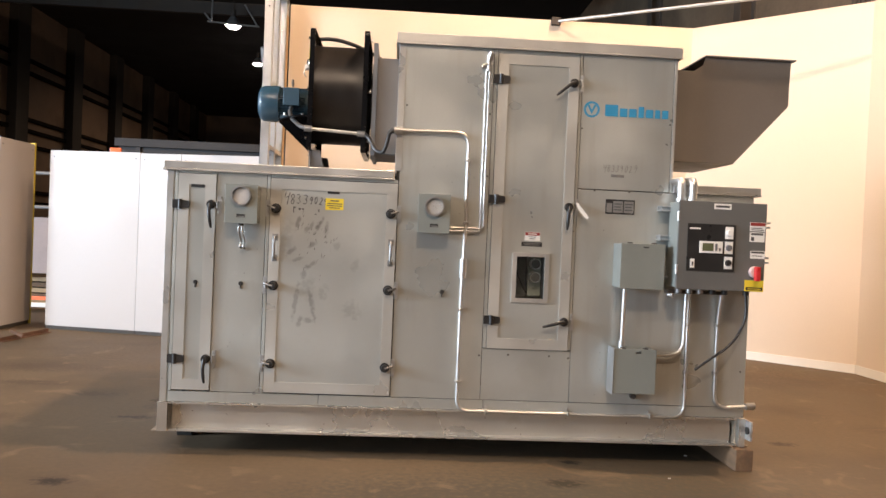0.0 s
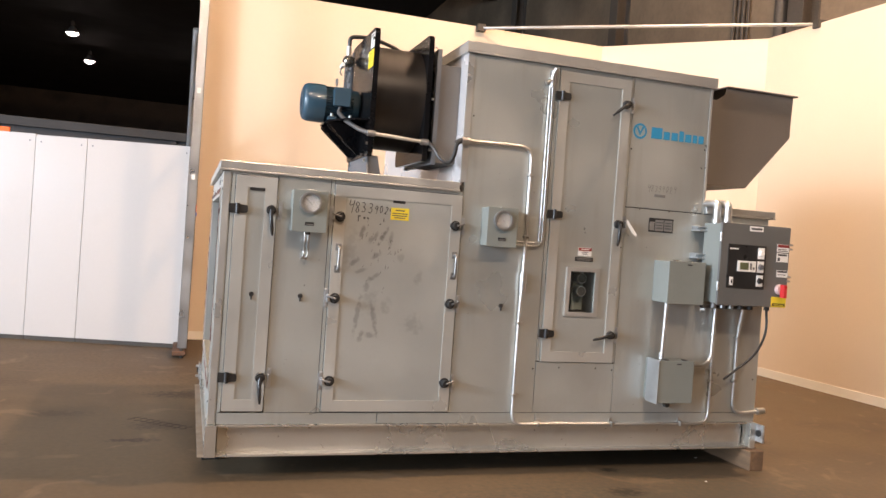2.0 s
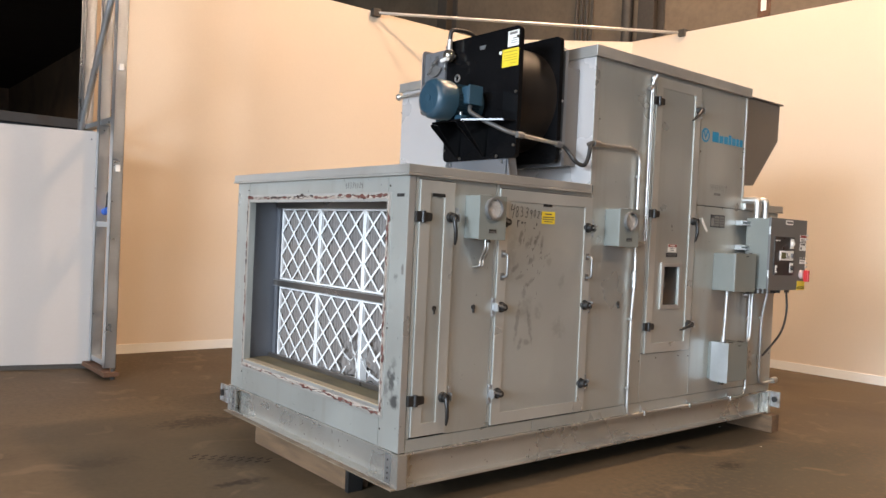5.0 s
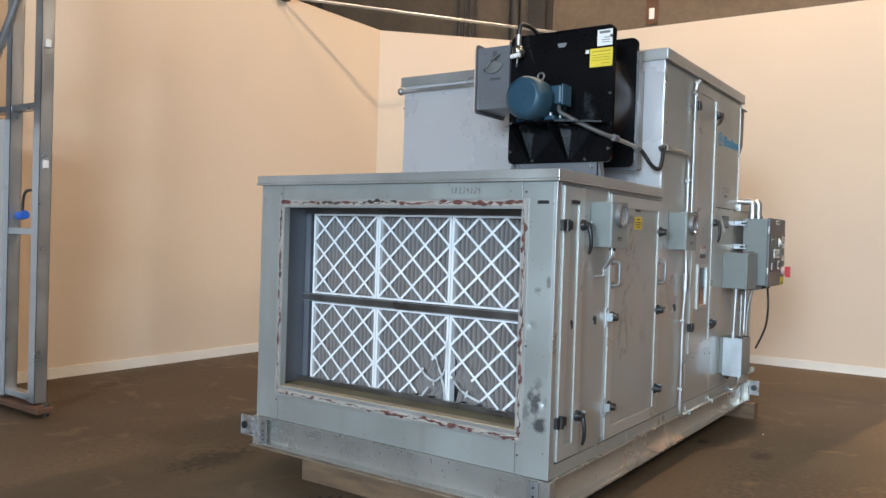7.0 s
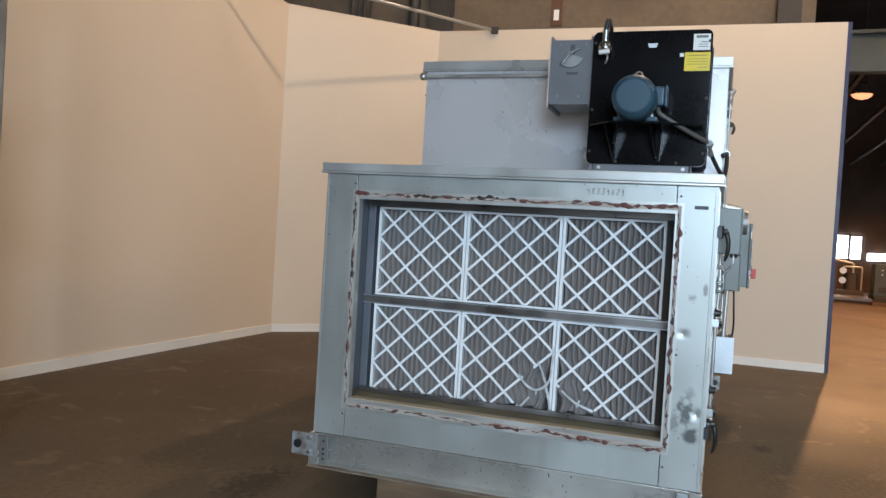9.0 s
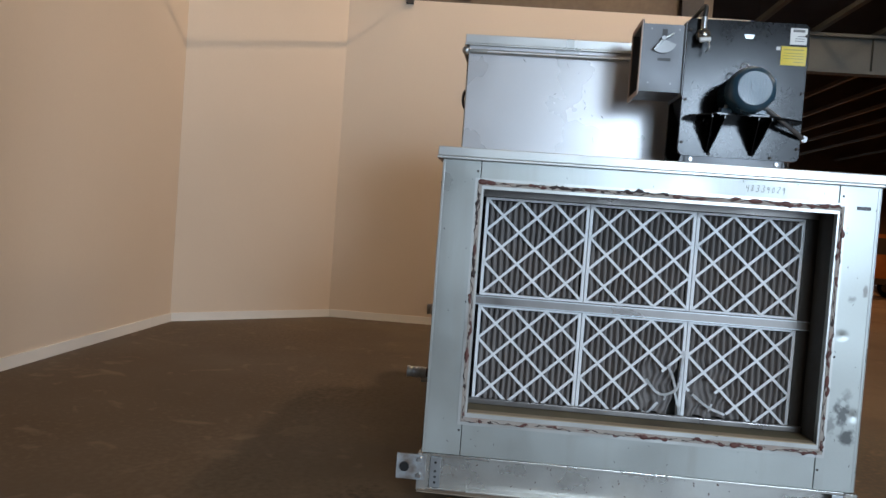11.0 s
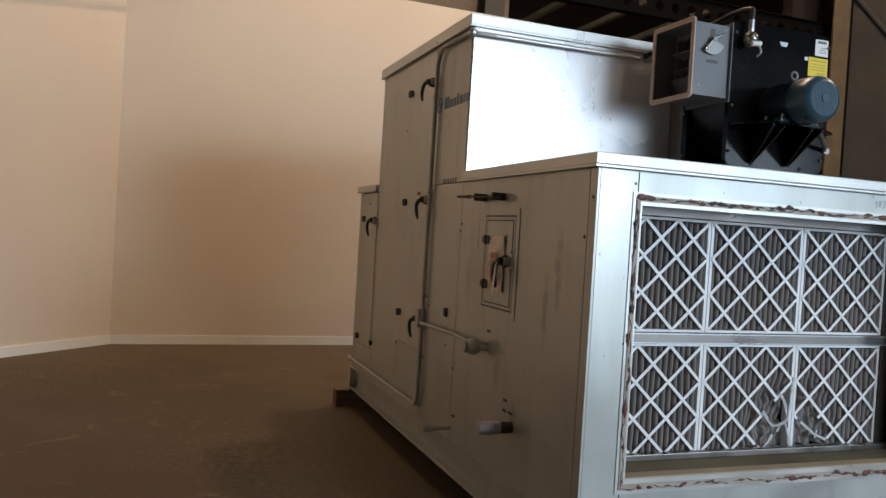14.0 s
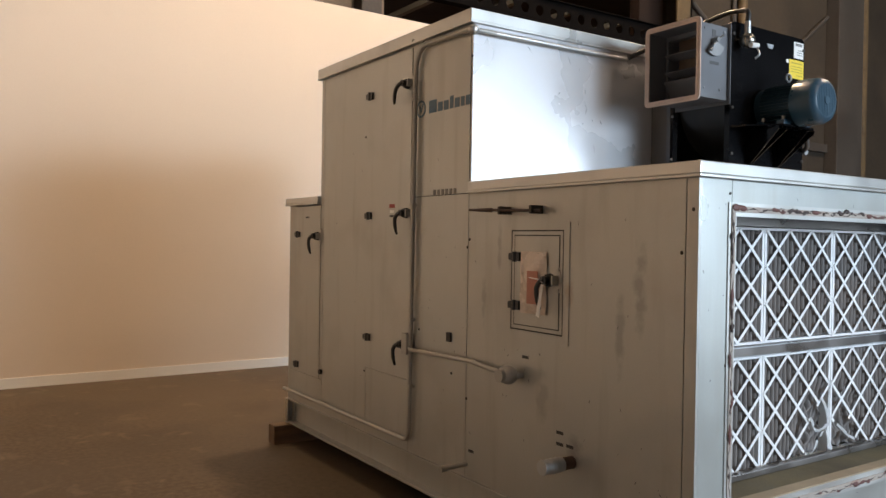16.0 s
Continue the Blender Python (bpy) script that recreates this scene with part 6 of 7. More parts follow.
part("loose_cable", tube(B(), fillet([(2.24, 4.89, 1.155), (2.25, 4.88, 1.0), (2.16, 4.87, 0.84), (2.03, 4.88, 0.745), (1.935, 4.90, 0.665)], 0.12), 0.0085, 8), M_BLACK, cp, "loose black cable with a cut end")

# ---- conduits along the unit ----
YC = FRONT_Y - 0.022


def conduit(pts, r=0.0112, bend=0.09, label="thin steel conduit", mat=None, name="conduit"):
    return part(name, tube(B(), fillet(pts, bend, 7), r, 10), mat or M_CONDUIT, unit, label)


def strap(put, u, v, vertical=True, mat=None):
    bm = B()
    if vertical:
        fbox(bm, put, u - 0.016, u + 0.016, v - 0.009, v + 0.009, 0.004, 0.038, 0.004)
        fbox(bm, put, u + 0.014, u + 0.036, v - 0.009, v + 0.009, 0.0, 0.006, 0.001)
    else:
        fbox(bm, put, u - 0.009, u + 0.009, v - 0.016, v + 0.016, 0.004, 0.038, 0.004)
        fbox(bm, put, u - 0.009, u + 0.009, v + 0.014, v + 0.034, 0.0, 0.006, 0.001)
    part("strap", bm, mat or M_CHROME, unit, "conduit strap")


conduit([(-0.02, YC, 2.115), (0.436, YC, 2.120), (0.436, YC, 1.66), (0.436, YC, 1.45), (0.432, YC - 0.012, 1.30), (0.427, YC, 1.0), (0.428, YC, 0.33), (0.60, YC, 0.332), (1.925, YC, 0.328), (1.922, YC, 1.15)], label="long steel conduit bent round the unit's front")
part("conduit_body", cyl(B(), (0.433, YC - 0.008, 1.19), (0.433, YC - 0.008, 1.31), 0.022, 14), M_CHROME, unit, "conduit coupling body")
for u, v in ((0.434, 1.94), (0.436, 1.545), (0.427, 0.985), (0.428, 0.52)):
    strap(on_front, u, v)
for u in (0.62, 1.16, 1.70):
    strap(on_front, u, 0.331, False)
conduit([(-0.02, YC, 2.115), (-0.055, YC, 2.115), (-0.07, 5.05, 2.10)], 0.016, 0.02, mat=M_STEEL)
# twin tubes beside the tall door
for dx in (0.0, 0.020):
    conduit([(0.530 + dx, YC, 2.53), (0.530 + dx, YC, 1.49 + dx), (0.325, YC, 1.488 + dx)], 0.0065, 0.02, "thin paired sensing tubes")
part("tube_tee", tube(B(), fillet([(0.545, YC, 2.52), (0.545, YC, 2.60), (0.560, YC - 0.02, 2.64)], 0.02), 0.016, 10), M_CHROME, unit, "brass and steel tube fitting")
part("tube_tee", cyl(B(), (0.500, YC, 2.545), (0.560, YC, 2.575), 0.014, 10), M_CHROME, unit)
part("tube_tee", ball(B(), (0.548, YC, 2.62), 0.018), M_CHROME, unit)
conduit([(1.472, 4.95, 1.17), (1.470, 4.96, 0.787)], 0.0135, label="short conduit between the junction boxes")
part("conduit_nut", cyl(B(), (1.470, 4.96, 0.787), (1.470, 4.96, 0.83), 0.022, 8), M_CHROME, unit)
conduit([(1.676, 4.985, 0.742), (1.885, 4.985, 0.745), (1.888, 4.98, 1.15)], 0.0125, 0.10)
conduit([(2.124, 4.985, 1.15), (2.122, YC, 0.95), (2.122, YC, 0.395), (2.345, YC, 0.415)], 0.0125, 0.10)
part("conduit_end", cyl(B(), (2.335, YC, 0.414), (2.395, YC, 0.419), 0.024, 12), M_CHROME, unit, "open conduit end fitting")
strap(on_front, 2.122, 0.94)
strap(on_front, 2.122, 0.63)
strap(on_front, 1.922, 0.94)
strap(on_front, 1.925, 0.63)
# back conduits, rod, stubs
YB = BACK_Y + 0.022
M_RODB = surface("dark_oxidised_rod", (0.07, 0.045, 0.035), 0.6, 0.4, 0.3, 12, 60, 0.1)
conduit([(-0.055, 7.0, 2.628), (-0.055, YB, 2.628), (0.42, YB, 2.640), (0.490, YB, 2.56), (0.512, YB, 0.405), (2.36, YB, 0.405)], 0.0135, 0.07, "overpainted conduit bent round the unit's back", M_PAINTED)
conduit([(-0.055, 7.0, 2.628), (-0.055, 6.05, 2.628)], 0.0135, 0.05)
part("conduit_elbow", ball(B(), (-0.055, 7.14, 2.628), 0.028), M_CHROME, unit)
for v in (2.35, 1.75, 1.10, 0.72):
    strap(on_back, 0.500, v, mat=M_PAINTED)
conduit([(0.545, YB, 0.98), (0.50, YB + 0.01, 0.93), (-0.10, YB + 0.01, 0.945), (-0.26, YB + 0.02, 0.935), (-0.40, YB + 0.03, 0.93)], 0.0115, 0.05, mat=M_PAINTED)
part("valve_body", ball(B(), (-0.435, BACK_Y + 0.06, 0.93), 0.045, 1.2, 1, 1), M_PAINTED, unit, "round conduit outlet body")
part("valve_cover", fcyl(B(), on_back, -0.435, 0.93, 0.06, 0.115, 0.032, 16), M_PAINTED, unit)
part("outlet_stub", cyl(B(), (-0.47, BACK_Y, 0.928), (-0.47, BACK_Y + 0.06, 0.928), 0.014, 10), M_CONDUIT, unit)
part("conduit_body", box(B(), 0.505, 0.565, BACK_Y, BACK_Y + 0.05, 0.90, 1.02, 0.006), M_PAINTED, unit)
part("damper_rod", cyl(B(), (-0.18, BACK_Y + 0.075, 1.705), (-0.64, BACK_Y + 0.05, 1.693), 0.0065, 10), M_RODB, unit, "rusty damper rod")
part("rod_tip", cyl(B(), (-0.13, BACK_Y + 0.078, 1.706), (-0.30, BACK_Y + 0.068, 1.702), 0.005, 10, 0.0105), M_RODB, unit)
for u in (-0.59, -0.36):
    part("rod_clip", fbox(B(), on_back, u - 0.009, u + 0.009, 1.68, 1.718, 0.0, 0.072, 0.003), M_STEEL, unit)
M_PIPEEND = surface("dark_rusty_pipe", (0.085, 0.05, 0.034), 0.7, 0.3, 0.35, 8, 60, 0.2)
pp = part("pipe_stub", cyl(B(), (-0.815, BACK_Y, 0.605), (-0.815, BACK_Y + 0.15, 0.605), 0.027, 20), M_PIPEEND, unit, "threaded pipe stub with crumpled foil")
bm = B()
rng2 = random.Random(9)
tube(bm, [(-0.815, BACK_Y + 0.062 + 0.0085 * i, 0.605) for i in range(14)], 0.04, 14, [0.031 + rng2.uniform(-0.003, 0.005) for _ in range(14)])
part("foil_cap", bm, M_GALV, pp, "crumpled foil cap")
part("drain_stub", cyl(B(), (-0.03, BACK_Y, 0.405), (-0.03, BACK_Y + 0.15, 0.400), 0.013, 10), M_PAINTED, unit)
part("drain_cap", cyl(B(), (-0.03, BACK_Y + 0.12, 0.401), (-0.03, BACK_Y + 0.16, 0.400), 0.018, 8), M_PAINTED, unit)
for u, v in ((-0.735, 0.715), (-0.735, 0.665), (-0.80, 0.668), (-0.49, 1.016), (-0.07, 0.479)):
    plate(on_back, u - 0.022, u + 0.022, v - 0.007, v + 0.007, 0.0005, M_LABELB, unit)
for k in range(6):
    plate(on_back, 0.10 + 0.04 * k, 0.122 + 0.04 * k, 1.80, 1.83, 0.0005, M_BARG, unit, "marker_mark")
part("latch_plate", fbox(B(), on_back, 0.12, 0.16, 1.015, 1.065, 0.0, 0.012, 0.003), M_STEEL, unit)

# ---- blower on the low roof ----
bl = thing("blower", (-0.45, 5.48, 1.855), "black blower housing with a blue motor on the low roof", "blower")


def rounded(y0, y1, z0, z1, r, n=5):
    out = []
    for cy, cz, a0 in ((y1 - r, z1 - r, 0), (y0 + r, z1 - r, 90), (y0 + r, z0 + r, 180), (y1 - r, z0 + r, 270)):
        for i in range(n + 1):
            a = radians(a0 + 90 * i / n)
            out.append((cy + r * math.cos(a), cz + r * math.sin(a)))
    return out


def at_x(u, v, w):
    return Vector((w, u, v))


def flanged_plate(name, x0, lip):
    p = part(name, prism(B(), rounded(5.140, 5.826, 1.975, 2.768, 0.035), at_x, x0, x0 + 0.006), M_FAN, bl, "black square end plate")
    bm = B()
    outer, inner = rounded(5.1395, 5.8265, 1.9745, 2.7685, 0.0355), rounded(5.145, 5.821, 1.980, 2.763, 0.030)
    loops = [[bm.verts.new(at_x(u, v, w)) for u, v in q] for q, w in ((outer, x0 + 0.0005), (outer, x0 + lip), (inner, x0 + lip), (inner, x0 + 0.0005))]
    n = len(outer)
    for a, b in zip(loops, loops[1:] + loops[:1]):
        for i in range(n):
            bm.faces.new((a[i], a[(i + 1) % n], b[(i + 1) % n], b[i]))
    part("turned_edge", bm, M_FAN, p)
    return p


pt = flanged_plate("inlet_plate", -0.612, 0.032)
flanged_plate("outlet_plate", -0.262, 0.032)
part("drum", cyl(B(), (-0.606, 5.483, 2.385), (-0.262, 5.483, 2.385), 0.332, 72), M_DRUM, bl, "round black fan drum")
for y, z in ((5.155, 2.70), (5.155, 2.05), (5.155, 2.37), (5.81, 2.70), (5.81, 2.30), (5.81, 2.05), (5.3, 1.99), (5.65, 1.99)):
    part("bolt", cyl(B(), (-0.622, y, z), (-0.610, y, z), 0.009, 6), M_STEEL, bl)
    part("bolt", cyl(B(), (-0.22, y, z), (-0.205, y, z), 0.009, 6), M_CHROME, bl)
# grey duct between blower and tall part
part("duct_flange", ring(B(), at_x, (5.150, 5.815, 1.960, 2.690), (5.20, 5.77, 2.00, 2.60), -0.198, -0.172), M_GREYPAINT, bl, "grey duct flange")
part("duct", box(B(), -0.172, X_T0 - 0.002, 5.175, 5.79, 1.975, 2.60, 0.003), M_HOOD, bl, "short grey duct into the tall part")
part("transition", cyl(B(), (-0.206, 5.483, 2.33), (-0.172, 5.483, 2.33), 0.30, 40), M_FAN, bl)
# pedestal under the housing
part("pedestal", prism(B(), [(5.19, 1.856), (5.84, 1.856), (5.80, 1.985), (5.22, 1.985)], at_x, -0.600, -0.590), M_GREYPAINT, bl, "grey bolted foot plate")
part("pedestal", prism(B(), [(-0.60, 1.856), (-0.50, 1.856), (-0.53, 1.985), (-0.60, 1.985)], lambda u, v, w: Vector((u, 5.22 + w, v)), 0.0, 0.008), M_GREYPAINT, bl, "grey bolted foot plate")
part("pedestal", prism(B(), [(-0.60, 1.856), (-0.50, 1.856), (-0.53, 1.985), (-0.60, 1.985)], lambda u, v, w: Vector((u, 5.78 + w, v)), 0.0, 0.008), M_GREYPAINT, bl, "grey bolted foot plate")
part("pedestal_foot", box(B(), -0.60, -0.10, 5.22, 5.80, 1.856, 1.866), M_GREYPAINT, bl)
for y in (5.26, 5.75):
    part("bolt", cyl(B(), (-0.612, y, 1.955), (-0.598, y, 1.955), 0.011, 6), M_CHROME, bl)
# motor shelf, narrower at its outer end, on two flared gussets
part("motor_shelf", prism(B(), [(-0.612, 5.150), (-0.612, 5.815), (-0.70, 5.80), (-0.835, 5.675), (-0.835, 5.395), (-0.70, 5.165)], lambda u, v, w: Vector((u, v, w)), 2.190, 2.200), M_FAN, bl, "black motor shelf")
for yc in (5.408, 5.662):
    for side in (-1, 1):
        part("gusset", prism(B(), [(-0.613, 2.189), (-0.825, 2.189), (-0.825, 2.172), (-0.632, 1.995), (-0.613, 1.995)],
                             lambda u, v, w: Vector((u, yc + side * (0.004 + 0.030 * (v - 1.995) / 0.194 * (-0.613 - u + 0.06) / 0.27 + w), v)), 0.0, 0.005), M_FAN, bl, "triangular black gusset plate")
# motor
mo = part("motor", cyl(B(), (-0.88, 5.528, 2.318), (-0.625, 5.528, 2.318), 0.106, 40), M_MOTORDARK, bl, "dark blue finned electric motor")
for i in range(40):
    a = 2 * math.pi * i / 40
    if 0.30 < (i / 40) < 0.45:
        continue
    c, s = math.cos(a), math.sin(a)
    p0, p1 = Vector((0, c * 0.104, s * 0.104)), Vector((0, c * 0.116, s * 0.116))
    o = Vector((0, 5.528, 2.318))
    t_ = Vector((0, -s, c)) * 0.0022
    vs = [o + q + d + Vector((x, 0, 0)) for x in (-0.845, -0.665) for q, d in ((p0, t_), (p1, t_), (p1, -t_), (p0, -t_))]
    bm = B()
    v_ = [bm.verts.new(p) for p in vs]
    for f in ((0, 1, 2, 3), (7, 6, 5, 4), (0, 4, 5, 1), (1, 5, 6, 2), (2, 6, 7, 3), (3, 7, 4, 0)):
        bm.faces.new([v_[k] for k in f])
    part("cooling_fin", bm, M_MOTORDARK, mo)
bm = B()
tube(bm, [(-0.845, 5.528, 2.318), (-0.90, 5.528, 2.318), (-0.95, 5.528, 2.318), (-0.975, 5.528, 2.318), (-0.985, 5.528, 2.318)], 0.1, 40, [0.124, 0.125, 0.122, 0.111, 0.090])
part("fan_cover", bm, M_MOTOR, mo, "domed blue fan cover")
for k in range(-5, 6):
    y = 5.528 + 0.0152 * k
    h = math.sqrt(0.084 ** 2 - (0.0152 * k) ** 2)
    part("vent_slot", box(B(), -0.9868, -0.984, y - 0.0058, y + 0.0058, 2.318 - h, 2.318 + h), M_MOTOR, mo)
part("hub_disc", cyl(B(), (-0.991, 5.528, 2.318), (-0.986, 5.528, 2.318), 0.022, 20), M_MOTOR, mo)
part("end_bell", cyl(B(), (-0.665, 5.528, 2.318), (-0.612, 5.528, 2.318), 0.108, 40, 0.08), M_MOTORDARK, mo)
part("terminal_box", box(B(), -0.80, -0.70, 5.375, 5.445, 2.295, 2.405, 0.014), M_MOTOR, mo, "blue terminal box")
part("terminal_lid", box(B(), -0.805, -0.695, 5.360, 5.3745, 2.290, 2.410, 0.006), M_MOTOR, mo)
bm = B()
n = 14
tube(bm, [(-0.765, 5.528 + 0.021 * math.cos(2 * math.pi * i / n), 2.470 + 0.021 * math.sin(2 * math.pi * i / n)) for i in range(n + 1)], 0.006, 6)
part("eye_bolt", bm, M_PULL, mo)
for x in (-0.80, -0.68):
    for y in (5.438, 5.622):
        part("motor_foot", box(B(), x - 0.025, x + 0.025, y - 0.03, y + 0.03, 2.203, 2.228, 0.004), M_MOTOR, mo)
        part("foot_bolt", cyl(B(), (x, y, 2.226), (x, y, 2.25), 0.010, 6), M_CHROME, mo)
# labels on the inlet plate
def on_plate(u, v, w):
    return Vector((-0.612 - w, u, v))


plate(on_plate, 5.152, 5.246, 2.648, 2.742, 0.0005, M_LABELW, pt, label="pale data label", bars=((0.15, 0.85, 0.76, 0.92), (0.15, 0.55, 0.48, 0.53), (0.15, 0.7, 0.34, 0.38), (0.15, 0.7, 0.2, 0.24)), bar_mat=M_BARG)
plate(on_plate, 5.148, 5.290, 2.528, 2.636, 0.0005, M_LABELY, pt, label="yellow warning label", bars=((0.1, 0.9, 0.80, 0.86), (0.1, 0.9, 0.62, 0.66), (0.1, 0.9, 0.48, 0.52), (0.1, 0.9, 0.34, 0.38), (0.1, 0.5, 0.16, 0.20)), bar_mat=surface("faded_print", (0.45, 0.34, 0.03), 0.5))
plate(on_plate, 5.296, 5.318, 2.612, 2.632, 0.0005, M_LABELW, pt)
part("badge_plate", prism(B(), [(5.505, 2.692), (5.445, 2.692), (5.455, 2.668), (5.495, 2.668)], on_plate, 0.0005, 0.003), M_GALV, pt)
# pressure sender with a hanging tag
M_BRASS = surface("tarnished_nickel", (0.33, 0.31, 0.27), 0.30, 0.9, 0.15, 10, 80, 0.02)
snd = part("pressure_sender", ball(B(), (-0.66, 5.748, 2.662), 0.042), M_BRASS, bl, "tarnished pressure sender on the housing")
part("sender_neck", cyl(B(), (-0.66, 5.748, 2.69), (-0.66, 5.748, 2.765), 0.017, 12), M_CHROME, snd)
part("sender_tap", cyl(B(), (-0.70, 5.775, 2.625), (-0.70, 5.715, 2.632), 0.014, 10), M_LABELW, snd)
part("sender_stem", cyl(B(), (-0.66, 5.748, 2.665), (-0.608, 5.748, 2.665), 0.014, 10), M_CHROME, snd)
part("sender_wire", tube(B(), fillet([(-0.70, 5.73, 2.63), (-0.72, 5.72, 2.58), (-0.70, 5.735, 2.56)], 0.02), 0.005, 6), M_CHROME, snd)
part("black_hose", tube(B(), fillet([(-0.66, 5.748, 2.765), (-0.66, 5.74, 2.83), (-0.52, 5.74, 2.845), (-0.35, 5.76, 2.81), (-0.16, 5.85, 2.74), (-0.055, 6.02, 2.64)], 0.08), 0.014, 8), M_BLACK, bl, "black flexible hose")
# flexible conduit of the motor
part("motor_whip", tube(B(), fillet([(-0.75, 5.41, 2.292), (-0.762, 5.405, 2.255), (-0.735, 5.30, 2.195), (-0.66, 5.17, 2.128), (-0.610, 5.130, 2.112)], 0.04), 0.0135, 10), M_WHIP, bl, "grey flexible motor conduit")
part("motor_conduit", tube(B(), [(-0.60, 5.125, 2.110), (-0.25, 5.115, 2.090)], 0.012, 10), M_CONDUIT, bl, "straight steel conduit")
for x in (-0.605, -0.265):
    part("conduit_nut", cyl(B(), (x - 0.02, 5.122, 2.110 if x < -0.5 else 2.091), (x + 0.03, 5.118, 2.108 if x < -0.5 else 2.089), 0.020, 8), M_PULL, bl)
part("black_whip", tube(B(), fillet([(-0.235, 5.115, 2.088), (-0.20, 5.10, 2.06), (-0.165, 5.06, 1.985), (-0.11, 5.03, 1.96), (-0.085, 5.02, 2.03), (-0.075, 5.022, 2.10), (-0.02, YC, 2.115)], 0.05), 0.013, 10), M_BLACK, bl, "black flexible conduit loop")
part("whip_nut", cyl(B(), (-0.045, YC, 2.114), (0.01, YC, 2.116), 0.022, 8), M_CHROME, bl)

# damper box on the housing's side outlet
M_PALEGASKET = surface("pale_pinkish_gasket", (0.60, 0.46, 0.38), 0.7, 0.0, 0.15, 14, 120, 0.1, dirt=(0.42, 0.27, 0.21), dirt_at=0.62, dirt_scale=9)
# brown back plate carries the warm light behind the blades in its colour
M_WARMBACK = surface("warm_lit_duct_back", (0.24, 0.18, 0.125), 0.7, 0.0, 0.2, 6, 90, 0.05)
db = thing("damper_box", (-0.43, 5.96, 2.32), "grey outlet box with damper blades and a hand quadrant", "damper")
bm = B()
x0, x1, z0, z1 = -0.600, -0.270, 2.335, 2.728
for a in ((x0, x0 + 0.005, z0, z1), (x1 - 0.005, x1, z0, z1), (x0 + 0.005, x1 - 0.005, z0, z0 + 0.005), (x0 + 0.005, x1 - 0.005, z1 - 0.005, z1)):
    part("box_plate", box(B(), a[0], a[1], 5.830, 6.078, a[2], a[3]), M_GREYPAINT, db)
def rounded_ring(q, t, r, w0, w1):
    bm = B()
    o, i = rounded(*q, r), rounded(q[0] + t, q[1] - t, q[2] + t, q[3] - t, max(0.004, r - t * 0.6))
    loops = [[bm.verts.new((u, w, v)) for u, v in loop] for loop, w in ((o, w0), (o, w1), (i, w1), (i, w0))]
    for a, b in zip(loops, loops[1:] + loops[:1]):
        for k in range(len(o)):
            bm.faces.new((a[k], a[(k + 1) % len(o)], b[(k + 1) % len(o)], b[k]))
    return bm


part("outlet_flange", rounded_ring((x0 - 0.024, x1 + 0.024, z0 - 0.024, z1 + 0.024), 0.0285, 0.028, 6.078, 6.083), M_GREYPAINT, db)
part("flange_gasket", rounded_ring((x0 - 0.023, x1 + 0.023, z0 - 0.023, z1 + 0.023), 0.013, 0.027, 6.0832, 6.090), M_PALEGASKET, db, "pinkish gasket round the outlet")
part("flange_gasket", rounded_ring((x0 - 0.008, x1 + 0.008, z0 - 0.008, z1 + 0.008), 0.013, 0.014, 6.0832, 6.090), M_PALEGASKET, db, "pinkish gasket round the outlet")
part("inner_flange", ring(B(), lambda u, v, w: Vector((u, 5.832 + w, v)), (x0 - 0.02, x1 + 0.02, z0 - 0.02, z1 + 0.02), (x0 - 0.001, x1 + 0.001, z0 - 0.001, z1 + 0.001), 0.0, 0.005), M_GREYPAINT, db)
part("box_back", box(B(), x0 + 0.006, x1 - 0.006, 5.836, 5.84, z0 + 0.006, z1 - 0.006), M_WARMBACK, db)
part("blade_frame", ring(B(), lambda u, v, w: Vector((u, 5.90 + w, v)), (x0 + 0.006, x1 - 0.006, z0 + 0.006, z1 - 0.006), (x0 + 0.045, x1 - 0.02, z0 + 0.03, z1 - 0.03), 0.0, 0.05), M_GREYPAINT, db)
for z, lean in ((2.405, 0.055), (2.50, 0.012), (2.60, 0.010)):
    bm = B()
    prism(bm, [(5.905, z - lean), (5.985, z + lean), (5.982, z + lean + 0.005), (5.902, z - lean + 0.005)], lambda u, v, w: Vector((w, u, v)), x0 + 0.047, x1 - 0.022)
    part("damper_blade", bm, M_GREYPAINT, db, "grey damper blade")


def on_box(u, v, w):
    return Vector((x0 - w, u, v))


plate(on_box, 5.938, 5.968, 2.60, 2.70, 0.0005, M_BARS, db, "slot")
fan = [(5.962, 2.640)] + [(5.962 + 0.082 * math.cos(radians(a)), 2.640 + 0.082 * math.sin(radians(a))) for a in range(200, 311, 11)]
q = part("quadrant", prism(B(), fan, on_box, 0.012, 0.016), M_PULL, db, "dull zinc hand quadrant")
part("quadrant_lever", tube(B(), [on_box(6.015, 2.575, 0.026), on_box(5.962, 2.640, 0.028), on_box(5.905, 2.672, 0.026)], 0.0065, 6), M_CHROME, db)
part("quadrant_nut", cyl(B(), on_box(5.962, 2.640, 0.0), on_box(5.962, 2.640, 0.038), 0.014, 6), M_PULL, db)
for u, v in ((6.03, 2.70), (5.87, 2.70), (6.03, 2.385), (5.90, 2.385)):
    part("box_rivet", cyl(B(), on_box(u, v, 0.0), on_box(u, v, 0.005), 0.006, 8), M_PULL, db)
plate(on_box, 5.91, 5.985, 2.515, 2.532, 0.0005, M_BARS, db)


# ---- pleated filters in the rack ----
FW, FH = 0.537, 0.511


